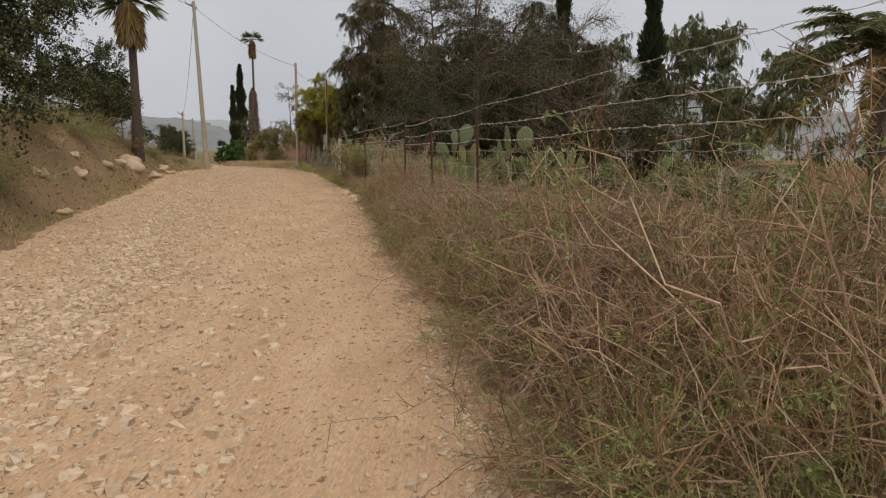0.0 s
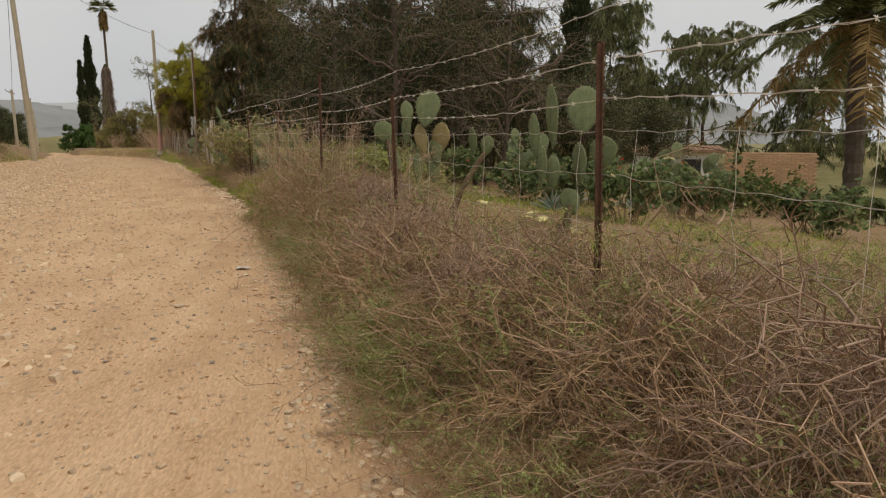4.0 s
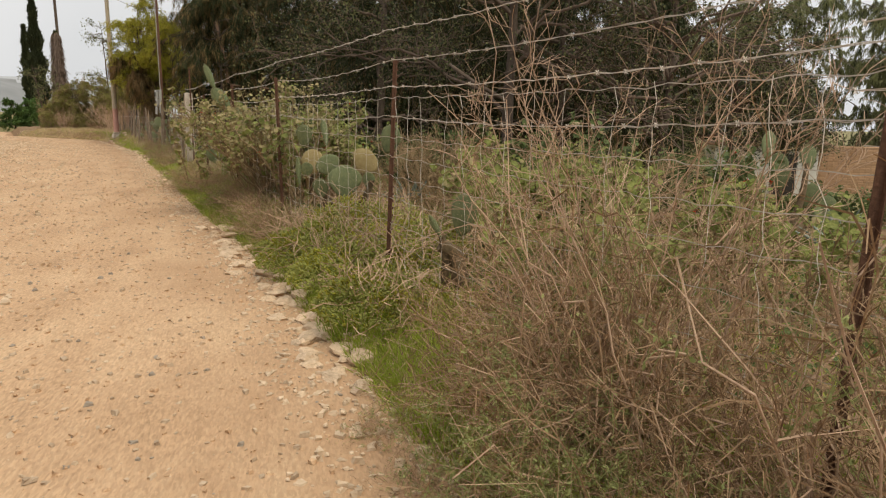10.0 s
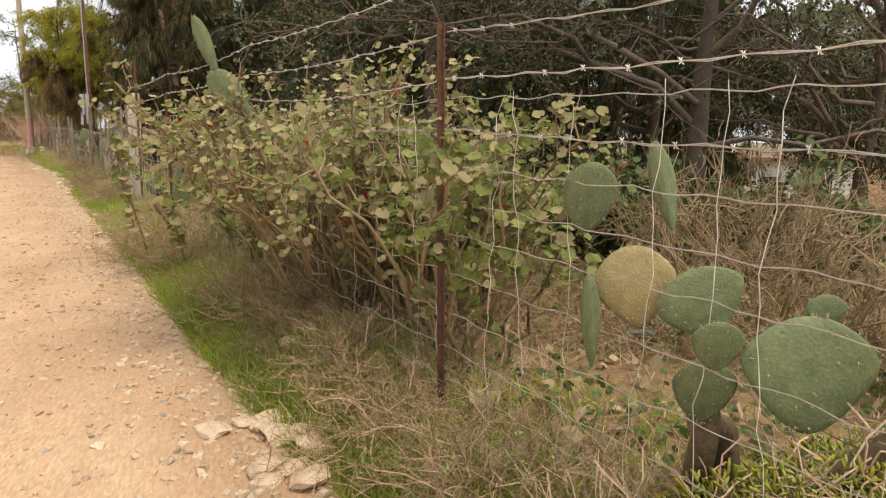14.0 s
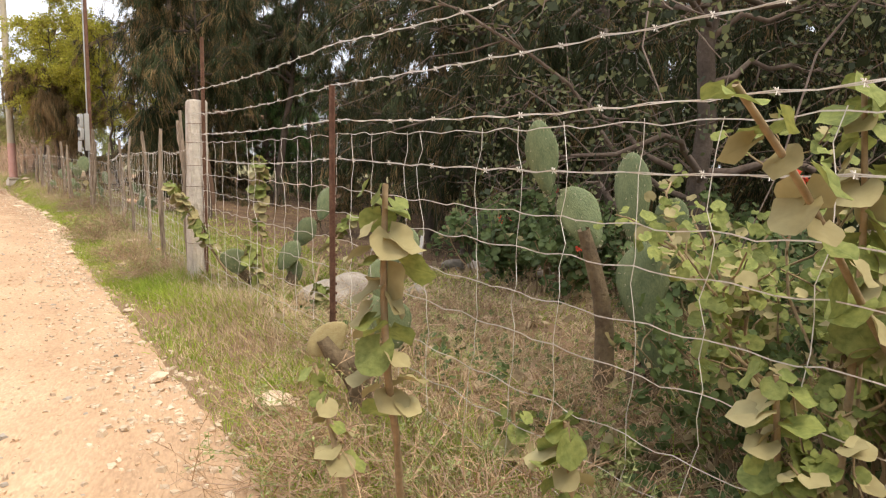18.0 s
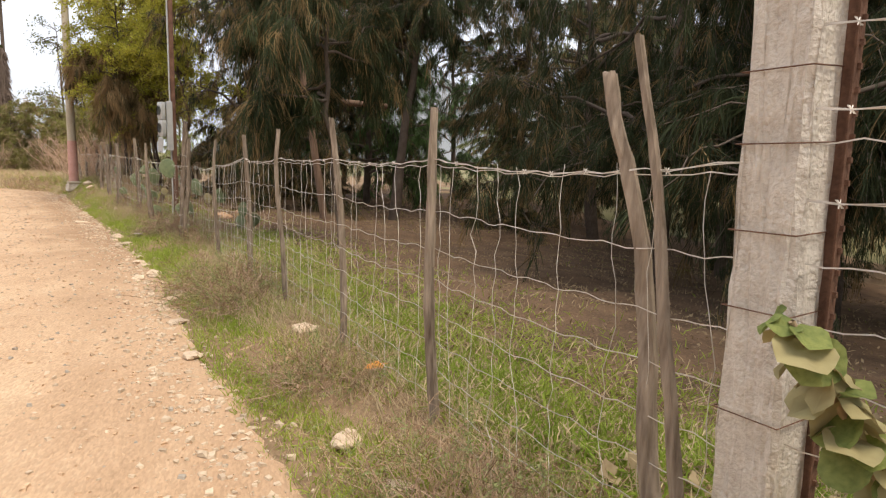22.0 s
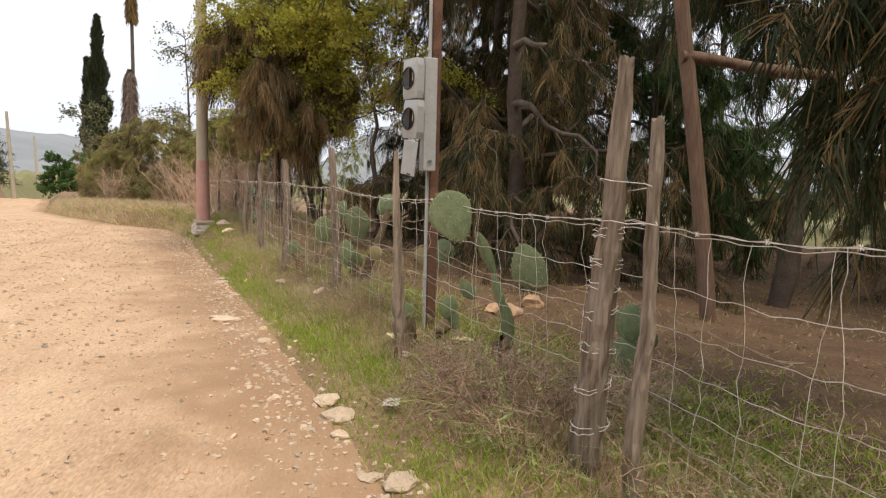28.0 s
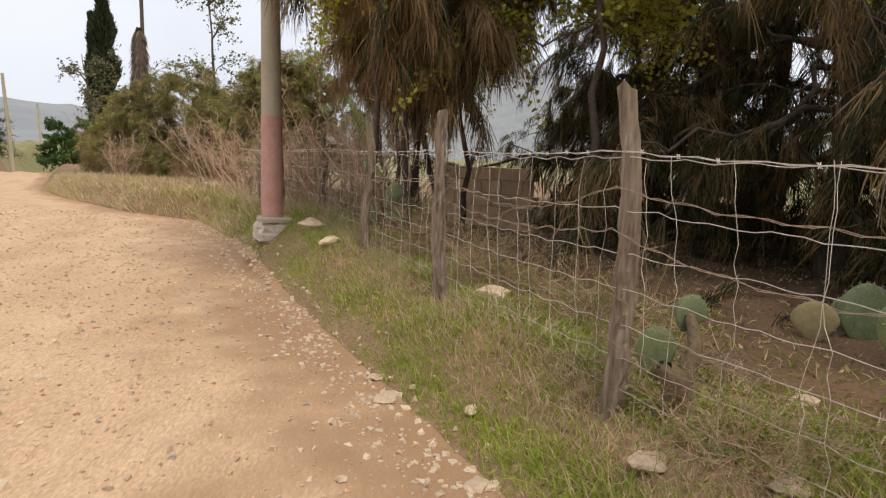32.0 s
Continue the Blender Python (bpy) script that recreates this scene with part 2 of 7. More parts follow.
M = dict(
    dirt=material("road_dirt", (0.37, 0.245, 0.15), (0.66, 0.475, 0.31), 1.7, 0.95, 0.85, 48.0, 0.0, extra=[(0.44, (0.53, 0.35, 0.218)), (0.55, (0.575, 0.392, 0.25))], speckle=75.0, grain=(1.3, 0.45, 1.0)),
    soil=material("verge_soil", (0.15, 0.09, 0.052), (0.35, 0.23, 0.135), 0.9, 0.95, 0.9, 30.0, 0.0, extra=[(0.44, (0.26, 0.165, 0.095)), (0.52, (0.22, 0.145, 0.08)), (0.6, (0.31, 0.205, 0.12))], speckle=40.0),
    # brown litter, darkened further to hold the canopy's shade
    forest=material("shaded_needle_litter", (0.075, 0.045, 0.027), (0.21, 0.13, 0.076), 2.2, 0.95, 0.9, 35.0, 0.0, speckle=55.0),
    gravel=material("gravel_stone", (0.44, 0.33, 0.225), (0.72, 0.57, 0.42), 5.0, 0.9, 0.4, 40.0, 0.3),
    stone=material("field_stone", (0.40, 0.30, 0.21), (0.68, 0.53, 0.385), 4.0, 0.9, 0.7, 30.0, 0.3),
    boulder=material("granite", (0.22, 0.185, 0.15), (0.46, 0.40, 0.33), 5.0, 0.9, 0.8, 45.0, 0.1),
    # brown fine twigs, darkened to paint in the shade inside a bush
    tangle=material("shaded_brown_twig", (0.16, 0.095, 0.056), (0.48, 0.33, 0.20), 7.0, 0.9, 0.2, 60.0, 0.4),
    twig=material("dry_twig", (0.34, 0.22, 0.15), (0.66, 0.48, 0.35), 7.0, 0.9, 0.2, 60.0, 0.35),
    sprig=material("grey_green_sprig", (0.15, 0.19, 0.06), (0.42, 0.44, 0.19), 5.0, 0.8, 0.2, 40.0, 0.3, 0.2),
    straw=material("dry_grass", (0.43, 0.32, 0.19), (0.64, 0.51, 0.33), 3.0, 0.9, 0.1, 30.0, 0.3, 0.2),
    grass=material("green_grass", (0.17, 0.26, 0.03), (0.41, 0.47, 0.09), 1.2, 0.8, 0.1, 20.0, 0.3, 0.4),
    succulent=material("succulent_leaf", (0.207, 0.250, 0.061), (0.476, 0.488, 0.152), 3.0, 0.6, 0.2, 20.0, 0.3, 0.1),
    cactus=material("cactus_pad", (0.085, 0.12, 0.058), (0.22, 0.255, 0.13), 5.0, 0.6, 0.35, 30.0, 0.15, 0.0, extra=[(0.92, (0.32, 0.30, 0.13))]),
    cactus_dry=material("yellowed_cactus_pad", (0.27, 0.20, 0.095), (0.42, 0.36, 0.18), 5.0, 0.75, 0.4, 30.0, 0.15),
    cactus_stem=material("corky_cactus_stem", (0.09, 0.062, 0.04), (0.22, 0.165, 0.10), 9.0, 0.95, 0.9, 50.0, 0.15),
    cactus_dead=material("dead_cactus_pad", (0.46, 0.40, 0.16), (0.72, 0.66, 0.36), 5.0, 0.8, 0.4, 30.0, 0.1),
    spine=material("cactus_spine", (0.36, 0.31, 0.2), (0.52, 0.46, 0.33), 9.0, 0.7, 0.0, 30.0, 0.2),
    mallow=material("geranium_leaf", (0.10, 0.14, 0.035), (0.36, 0.385, 0.12), 9.0, 0.7, 0.5, 60.0, 0.3, 0.3),
    mallow_dry=material("dry_geranium_leaf", (0.25, 0.21, 0.10), (0.46, 0.40, 0.21), 3.0, 0.8, 0.3, 20.0, 0.3, 0.2),
    stem=material("plant_stem", (0.22, 0.15, 0.085), (0.40, 0.30, 0.18), 5.0, 0.85, 0.3, 40.0, 0.2),
    flower=material("red_petal", (0.62, 0.045, 0.03), (0.85, 0.11, 0.06), 8.0, 0.6, 0.0, 30.0, 0.2, 0.2),
    branch=material("grey_branch", (0.07, 0.052, 0.04), (0.19, 0.15, 0.12), 5.0, 0.95, 0.6, 34.0, 0.15),
    mallow_dark=material("dark_shrub_leaf", (0.05, 0.09, 0.03), (0.17, 0.22, 0.075), 2.0, 0.6, 0.2, 20.0, 0.3, 0.25),
    field=material("far_field", (0.15, 0.15, 0.065), (0.30, 0.255, 0.13), 0.08, 0.95, 0.3, 2.0, 0.0),
    bark=material("tree_bark", (0.06, 0.044, 0.034), (0.15, 0.115, 0.09), 5.0, 0.95, 0.9, 34.0, 0.15),
    needle=material("drooping_needle", (0.018, 0.026, 0.011), (0.060, 0.074, 0.027), 0.9, 0.8, 0.0, 9.0, 0.35, 0.22),
    dead_stick=material("pinkish_dead_stick", (0.22, 0.14, 0.10), (0.48, 0.345, 0.265), 6.0, 0.9, 0.3, 50.0, 0.3),
    branch_brown=material("brown_dead_twig", (0.10, 0.072, 0.055), (0.24, 0.18, 0.145), 5.0, 0.95, 0.5, 34.0, 0.15),
    needle_brown=material("dead_brown_needle", (0.22, 0.14, 0.065), (0.44, 0.30, 0.155), 1.2, 0.85, 0.0, 9.0, 0.35, 0.4),
    broom=material("olive_broom_twig", (0.16, 0.165, 0.045), (0.36, 0.34, 0.11), 1.4, 0.8, 0.0, 20.0, 0.3, 0.3),
    needle_dry=material("brown_needle", (0.14, 0.095, 0.042), (0.32, 0.22, 0.105), 1.2, 0.85, 0.0, 9.0, 0.35, 0.35),
    leaf_dark=material("dark_leaf", (0.020, 0.029, 0.013), (0.064, 0.078, 0.032), 1.0, 0.6, 0.0, 12.0, 0.35, 0.2),
    leaf_yellow=material("yellow_green_leaf", (0.28, 0.29, 0.04), (0.56, 0.52, 0.09), 1.0, 0.7, 0.0, 12.0, 0.35, 0.48),
    leaf_olive=material("olive_leaf", (0.12, 0.135, 0.058), (0.26, 0.27, 0.125), 1.0, 0.7, 0.0, 12.0, 0.35, 0.3),
    leaf_green=material("broad_green_leaf", (0.045, 0.10, 0.028), (0.13, 0.22, 0.06), 1.0, 0.6, 0.0, 12.0, 0.35, 0.25),
    palm_leaf=material("palm_leaf", (0.07, 0.09, 0.03), (0.18, 0.18, 0.07), 1.0, 0.6, 0.0, 12.0, 0.35, 0.2),
    palm_dry=material("dead_palm_leaf", (0.20, 0.13, 0.05), (0.38, 0.26, 0.11), 1.0, 0.8, 0.0, 12.0, 0.3, 0.2),
    wood=material("weathered_post", (0.085, 0.058, 0.04), (0.42, 0.335, 0.255), 16.0, 0.95, 1.0, 60.0, 0.2, grain=(1, 1, 0.12)),
    pole_wood=material("reddish_old_timber", (0.11, 0.066, 0.045), (0.23, 0.15, 0.105), 12.0, 0.95, 0.8, 50.0, 0.1, grain=(1, 1, 0.15)),
    rust=material("rusty_steel", (0.085, 0.042, 0.028), (0.22, 0.12, 0.08), 12.0, 0.8, 0.5, 70.0, 0.15, metal=0.3),
    wire=material("galvanised_wire", (0.50, 0.45, 0.39), (0.78, 0.73, 0.66), 14.0, 0.65, 0.0, 50.0, 0.2, metal=0.15),
    rust_wire=material("rusted_wire", (0.24, 0.17, 0.12), (0.48, 0.38, 0.29), 14.0, 0.75, 0.0, 50.0, 0.2, metal=0.15),
    concrete=material("rough_concrete", (0.46, 0.40, 0.335), (0.70, 0.64, 0.56), 16.0, 0.95, 1.0, 80.0, 0.0),
    pink=material("pink_paint", (0.45, 0.24, 0.20), (0.60, 0.36, 0.31), 5.0, 0.9, 0.5, 40.0, 0.0),
    pole=material("pale_pole", (0.36, 0.31, 0.23), (0.50, 0.44, 0.34), 3.0, 0.9, 0.4, 40.0, 0.0),
    box=material("grey_enamel", (0.36, 0.365, 0.35), (0.47, 0.475, 0.46), 6.0, 0.5, 0.2, 30.0, 0.0, metal=0.1, extra=[(0.62, (0.45, 0.45, 0.43)), (0.67, (0.40, 0.24, 0.09))]),
    dark=material("dark_metal_and_opening", (0.03, 0.028, 0.026), (0.07, 0.06, 0.055), 9.0, 0.6, 0.2, 40.0, 0.0, metal=0.3),
    white=material("whitewash", (0.58, 0.56, 0.52), (0.78, 0.76, 0.72), 4.0, 0.9, 0.4, 30.0, 0.0),
    adobe=material("adobe_brick", (0.38, 0.22, 0.13), (0.55, 0.36, 0.23), 4.0, 0.95, 0.7, 30.0, 0.25),
    block=material("tan_block", (0.50, 0.34, 0.20), (0.68, 0.50, 0.33), 4.0, 0.95, 0.6, 40.0, 0.2),
    tile=material("roof_tile", (0.20, 0.12, 0.08), (0.34, 0.22, 0.15), 4.0, 0.9, 0.5, 30.0, 0.2),
    # the hills' bluish greys paint in the haze of distance
    hill=material("haze_tinted_hill", (0.19, 0.205, 0.215), (0.27, 0.285, 0.295), 0.012, 1.0, 0.0, 0.06, 0.0),
    hill_far=material("mist_tinted_hill", (0.30, 0.325, 0.35), (0.40, 0.425, 0.45), 0.006, 1.0, 0.0, 0.03, 0.0),
    agave=material("agave_leaf", (0.16, 0.22, 0.19), (0.30, 0.37, 0.32), 4.0, 0.6, 0.2, 30.0, 0.2, 0.05),
    litter=material("crumpled_wrapper", (0.30, 0.25, 0.2), (0.72, 0.68, 0.62), 30.0, 0.5, 0.3, 90.0, 0.0),
    orange=material("orange_print", (0.6, 0.2, 0.03), (0.75, 0.35, 0.05), 30.0, 0.5, 0.2, 90.0, 0.0),
)

# ---------------------------------------------------------------- mesh building
class Geo:
    """Collects vertex and quad arrays, with a material number for each batch."""

    def __init__(self):
        self.v, self.f, self.m, self.n = [], [], [], 0

    def add(self, verts, quads, mat=0):
        verts, quads = np.asarray(verts, float).reshape(-1, 3), np.asarray(quads, int).reshape(-1, 4)
        self.v.append(verts)
        self.f.append(quads + self.n)
        self.m.append(np.full(len(quads), mat))
        self.n += len(verts)

    def tubes(self, P, R, sides=3, mat=0):
        """Tubes along polylines P (n, k, 3) with radii R (n, k)."""
        P = np.asarray(P, float)
        n, k, _ = P.shape
        R = np.broadcast_to(np.asarray(R, float), (n, k))
        d = np.gradient(P, axis=1)
        d /= np.linalg.norm(d, axis=2, keepdims=True) + 1e-9
        ref = np.where(np.abs(d[..., 2:3]) > 0.9, [1.0, 0, 0], [0, 0, 1.0])
        a = np.cross(d, ref)
        a /= np.linalg.norm(a, axis=2, keepdims=True) + 1e-9
        b = np.cross(d, a)
        ang = np.arange(sides) * 2 * np.pi / sides
        V = P[:, :, None] + R[:, :, None, None] * (np.cos(ang)[:, None] * a[:, :, None] + np.sin(ang)[:, None] * b[:, :, None])
        idx = np.arange(n * k * sides).reshape(n, k, sides)
        nx = np.roll(idx, -1, axis=2)
        q = np.stack([idx[:, :-1], nx[:, :-1], nx[:, 1:], idx[:, 1:]], -1)
        self.add(V, q, mat)
        if sides >= 4:
            self.add(V[:, -1, :4].reshape(-1, 3), np.arange(n * 4).reshape(n, 4), mat)

    def ribbons(self, P, W, mat=0, rng=None):
        """Narrow blades along polylines P (n, k, 3) with half widths W (n, k)."""
        P = np.asarray(P, float)
        n, k, _ = P.shape
        W = np.broadcast_to(np.asarray(W, float), (n, k))
        d = P[:, -1] - P[:, 0]
        side = np.cross(d, rng.normal(size=(n, 3)))
        side /= np.linalg.norm(side, axis=1, keepdims=True) + 1e-9
        V = np.stack([P - side[:, None] * W[..., None], P + side[:, None] * W[..., None]], 2)
        idx = np.arange(n * k * 2).reshape(n, k, 2)
        self.add(V, np.stack([idx[:, :-1, 0], idx[:, :-1, 1], idx[:, 1:, 1], idx[:, 1:, 0]], -1), mat)

    def leaves(self, C, size, rng, mat=0, wide=0.5, up=0.3, long=1.0):
        """Diamond leaves at C (n, 3)."""
        n = len(C)
        d = rng.normal(size=(n, 3)) + [0, 0, up]
        d /= np.linalg.norm(d, axis=1, keepdims=True)
        s = np.cross(d, rng.normal(size=(n, 3)))
        s /= np.linalg.norm(s, axis=1, keepdims=True) + 1e-9
        L = (size * rng.uniform(0.6, 1.3, n))[:, None]
        V = np.stack([C, C + d * L * 0.45 * long + s * L * wide, C + d * L * long, C + d * L * 0.45 * long - s * L * wide], 1)
        self.add(V, np.arange(n * 4).reshape(n, 4), mat)

    def mesh(self, name, mats, smooth=False):
        V, F, Mi = np.concatenate(self.v), np.concatenate(self.f), np.concatenate(self.m)
        me = bpy.data.meshes.new(name)
        me.vertices.add(len(V))
        me.vertices.foreach_set("co", V.ravel().astype(np.float32))
        me.loops.add(len(F) * 4)
        me.loops.foreach_set("vertex_index", F.ravel().astype(np.int32))
        me.polygons.add(len(F))
        me.polygons.foreach_set("loop_start", np.arange(0, len(F) * 4, 4, dtype=np.int32))
        me.polygons.foreach_set("material_index", Mi.astype(np.int32))
        me.polygons.foreach_set("use_smooth", np.full(len(F), smooth))
        for m in mats:
            me.materials.append(m)
        me.update(calc_edges=True)
        return me


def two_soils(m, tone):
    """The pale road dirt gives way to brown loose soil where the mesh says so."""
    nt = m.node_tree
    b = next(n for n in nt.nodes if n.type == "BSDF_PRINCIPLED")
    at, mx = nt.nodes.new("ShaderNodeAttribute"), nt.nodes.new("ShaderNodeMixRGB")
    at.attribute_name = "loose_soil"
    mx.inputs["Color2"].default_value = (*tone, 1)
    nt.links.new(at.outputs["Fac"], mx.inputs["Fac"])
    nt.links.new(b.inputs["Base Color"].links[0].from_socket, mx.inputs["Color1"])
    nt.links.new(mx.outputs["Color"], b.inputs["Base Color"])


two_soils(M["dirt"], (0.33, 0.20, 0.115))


def empty(name, m, label="", category="", group="", kind=""):
    ob = new(name)
    ob.empty_display_size = 0.1
    ob.matrix_basis = m
    return tagged(ob, label, category, group, kind)


def part(name, data, parent, label="", m=None):
    """A mesh as one part under a thing or a part."""
    if isinstance(data, bmesh.types.BMesh):
        me = bpy.data.meshes.new(name)
        data.to_mesh(me)
        data.free()
        data = me
    ob = new(name, data)
    ob.parent = parent
    if m is not None:
        ob.matrix_basis = m
    if label:
        ob["label"] = label
    return ob


def block(sx, sy, sz, mat, bevel=0.01, base=True, rough=0.0, cuts=0, seed=0):
    """A bevelled block mesh, standing on its base or centred."""
    bm = bmesh.new()
    bmesh.ops.create_cube(bm, size=1.0)
    bmesh.ops.scale(bm, vec=(sx, sy, sz), verts=bm.verts)
    if cuts:
        bmesh.ops.subdivide_edges(bm, edges=bm.edges, cuts=cuts, use_grid_fill=True)
    if bevel:
        edges = [e for e in bm.edges if e.calc_face_angle(0) > 0.5]
        bmesh.ops.bevel(bm, geom=edges, offset=bevel, segments=1, affect="EDGES")
    if rough:
        r = random.Random(seed)
        for v in bm.verts:
            v.co += Vector((r.uniform(-1, 1), r.uniform(-1, 1), r.uniform(-1, 1))) * rough
    if base:
        bmesh.ops.translate(bm, vec=(0, 0, sz / 2), verts=bm.verts)
    me = bpy.data.meshes.new("block")
    bm.to_mesh(me)
    bm.free()
    me.materials.append(mat)
    return me


def rock_mesh(seed, mat, sub=2, flat=0.6, rough=0.28):
    bm = bmesh.new()
    bmesh.ops.create_icosphere(bm, subdivisions=sub, radius=0.5)
    off = Vector((seed * 3.1, seed * 1.7, 0))
    for v in bm.verts:
        c = noise.cell_vector(v.co * 1.9 + off) - Vector((0.5, 0.5, 0.5))
        v.co += v.co.normalized() * (noise.noise(v.co * 2.2 + off) * rough + c.x * 0.10)
        v.co.z *= flat
    me = bpy.data.meshes.new("rock")
    bm.to_mesh(me)
    bm.free()
    me.materials.append(mat)
    for p in me.polygons:
        p.use_smooth = sub > 2
    return me


def unit(a):
    return a / (np.linalg.norm(a, axis=-1, keepdims=True) + 1e-9)


def arcs(base, way, length, droop, k, wob, rng):
    """Polylines from base along way that bend down by droop, with a wobble."""
    n = len(base)
    s = np.linspace(0, 1, k)[None, :, None]
    L = np.broadcast_to(np.asarray(length, float), (n,))[:, None, None]
    P = base[:, None] + way[:, None] * L * s
    P[..., 2] -= (np.asarray(droop) * L[..., 0] * s[..., 0] ** 2)
    P += np.cumsum(rng.normal(size=(n, k, 3)), 1) * wob * L * (s > 0)
    return P


def along(P, per, rng, lo=0.2, hi=1.0):
    """Random points and directions on polylines P: per of them on each."""
    n, k, _ = P.shape
    u = rng.uniform(lo, hi, (n, per)) * (k - 1)
    i = np.minimum(u.astype(int), k - 2)
    f = (u - i)[..., None]
    r = np.arange(n)[:, None]
    return (P[r, i] * (1 - f) + P[r, i + 1] * f).reshape(-1, 3), unit(P[r, i + 1] - P[r, i]).reshape(-1, 3)


# ---------------------------------------------------------------- plan: the road's edges and the lie of the land
EDGE_R = np.array([(-60, 9.5), (-15, 2.6), (0, 0.75), (3, 0.42), (5.5, 0.14), (7, -0.2), (9, -0.7), (11, -0.95), (13, -1.17), (14.5, -1.45), (17.3, -2.1), (19.6, -2.55), (21.5, -3.0), (24.4, -3.85), (26, -4.25), (29.3, -5.15), (35.2, -6.7), (38.9, -7.5), (42.6, -8.6), (46.4, -9.65), (50, -10.85), (53.5, -12.1), (55.7, -12.7), (58.8, -14.0), (60.2, -16.0), (65.4, -19.5), (69.8, -22.0), (76, -25.0), (84, -28.2), (90, -31), (105, -36), (130, -42), (4000, -42)])
EDGE_L = np.array([(-60, 4.0), (-15, -2.6), (0, -3.6), (6.8, -5.0), (11.7, -7.0), (20.8, -9.6), (29.9, -12.5), (47, -16.4), (62, -21.3), (66, -23.4), (70, -25.6), (76, -28.2), (84, -31.2), (90, -34.2), (105, -40), (130, -46), (4000, -46)])
ROAD_Z = np.array([(-60, -0.15), (0, -0.12), (5, -0.11), (10, -0.08), (15, -0.02), (20, 0.03), (25, 0.08), (30, 0.10), (35, 0.10), (40, 0.06), (45, 0.02), (50, 0.0), (56, 0.01), (60, 0.0), (63, -0.08), (66, -0.18), (69, -0.25), (72, -0.6), (76, -0.6), (80, -0.4), (84, -0.22), (90, -0.8), (105, -1.6), (160, -2.5), (4000, -2.5)])
BANK = np.array([(-60, 2.6), (0, 2.6), (10, 2.7), (22, 2.5), (30, 1.8), (38, 1.0), (47, 0.5), (60, 0.6), (70, 1.0), (84, 2.0), (110, 3.2), (160, 4.0), (4000, 4.0)])
FENCE = np.array([(-12, 4.75), (5.38, 1.26), (8.87, 0.57), (12.15, -0.1), (15.95, -0.84), (19.35, -1.73), (22.55, -2.56), (25.3, -3.27), (28.5, -4.1), (31.74, -4.94), (33.5, -5.3), (35.05, -5.63), (36.6, -5.95), (38.05, -6.28), (40.1, -6.69), (42.0, -7.1), (44.1, -7.85), (46.03, -8.68), (47.8, -9.4), (49.8, -9.95), (53.5, -11.0), (60, -13.5)])


def table(t, y):
    return np.interp(y, t[:, 0], t[:, 1])


def smooth(a, b, x):
    s = np.clip((np.asarray(x, float) - a) / (b - a), 0, 1)
    return s * s * (3 - 2 * s)


def lumps(x, y):
    return (np.sin(x * 1.3 + y * 0.7) + np.sin(x * 0.55 - y * 1.1 + 2) + np.sin(x * 2.9 + 1.7 * y + 1)) / 3


def cross_fall(x, y):
    """The road and yard fall gently from the bank side towards the yard."""
    ref = np.where(y < 60, table(FENCE, y), -13.5 - 0.33 * (np.clip(y, 60, 80) - 60))
    return np.interp(y, [10, 16, 20, 24, 28, 31, 62, 80, 120], [0.004, 0.007, 0.009, 0.016, 0.028, 0.035, 0.035, 0.025, 0.0]) * np.clip(ref - x, -12, 9)


def land(x, y):
    """Height of the ground at x, y."""
    x, y = np.asarray(x, float), np.asarray(y, float)
    r, l, z = table(EDGE_R, y), table(EDGE_L, y), table(ROAD_Z, y)
    d = x - r
    right = smooth(0.0, 1.0, d) * (0.27 + 0.05 * lumps(x * 1.5, y * 1.5)) * smooth(-5, 6, y) * (1 - 0.5 * smooth(31.5, 34, y) * (1 - smooth(43, 46, y))) + 0.06 * smooth(0.1, 0.5, d) * lumps(x * 3, y * 3)
    right = right - 0.08 * np.clip(d - 4, 0, 24) * (1 - smooth(36, 56, y)) + smooth(44, 53, y) * smooth(0.1, 0.7, d) * 0.26 + smooth(58, 62.5, y) * smooth(0, 2.6, d) * 0.1 * (1 - smooth(85, 110, y)) + 0.2 * np.exp(-((x + 11.6) ** 2 + (y - 53.7) ** 2) / 2.2)
    e = l - x
    left = table(BANK, y) * smooth(0.2, 3.2, e) * (1 + 0.22 * lumps(x * 0.8, y * 0.8)) + 0.12 * smooth(0, 1, e) * lumps(x * 2.2, y * 2.2) + 0.12 * np.clip(e - 3, 0, 25) * (1 - smooth(35, 60, y))
    return z + cross_fall(x, y) + np.where(d > 0, right, 0) + np.where(e > 0, left, 0)


def stand(x, y, down=0.0):
    return float(land(x, y)) - down


def sheet(name, X, Y, Zz, mat, smooth_faces=True):
    g = Geo()
    r, c = X.shape
    i = np.arange(r * c).reshape(r, c)
    g.add(np.stack([X, Y, Zz], -1), np.stack([i[:-1, :-1], i[:-1, 1:], i[1:, 1:], i[1:, :-1]], -1))
    return new(name, g.mesh(name, [mat], smooth_faces))


rows_y = np.concatenate([[-3000, -800, -200, -80], np.arange(-40, -6, 2.0), np.arange(-6, 66, 0.3), np.arange(66, 130, 2.0), [140, 170, 220, 300, 500, 900, 1600, 3000]])
left_d = np.array([3000, 900, 300, 120, 60, 35, 22, 15, 11, 8, 6.5, 5.2, 4.4, 3.7, 3.1, 2.6, 2.2, 1.8, 1.4, 1.0, 0.7, 0.4, 0.15])
right_d = np.concatenate([np.arange(0.1, 5.0, 0.22), [5.5, 6.2, 7, 8, 9.5, 11, 13, 16, 20, 26, 35, 50, 80, 150, 400, 1200, 3000]])
YY = rows_y[:, None]
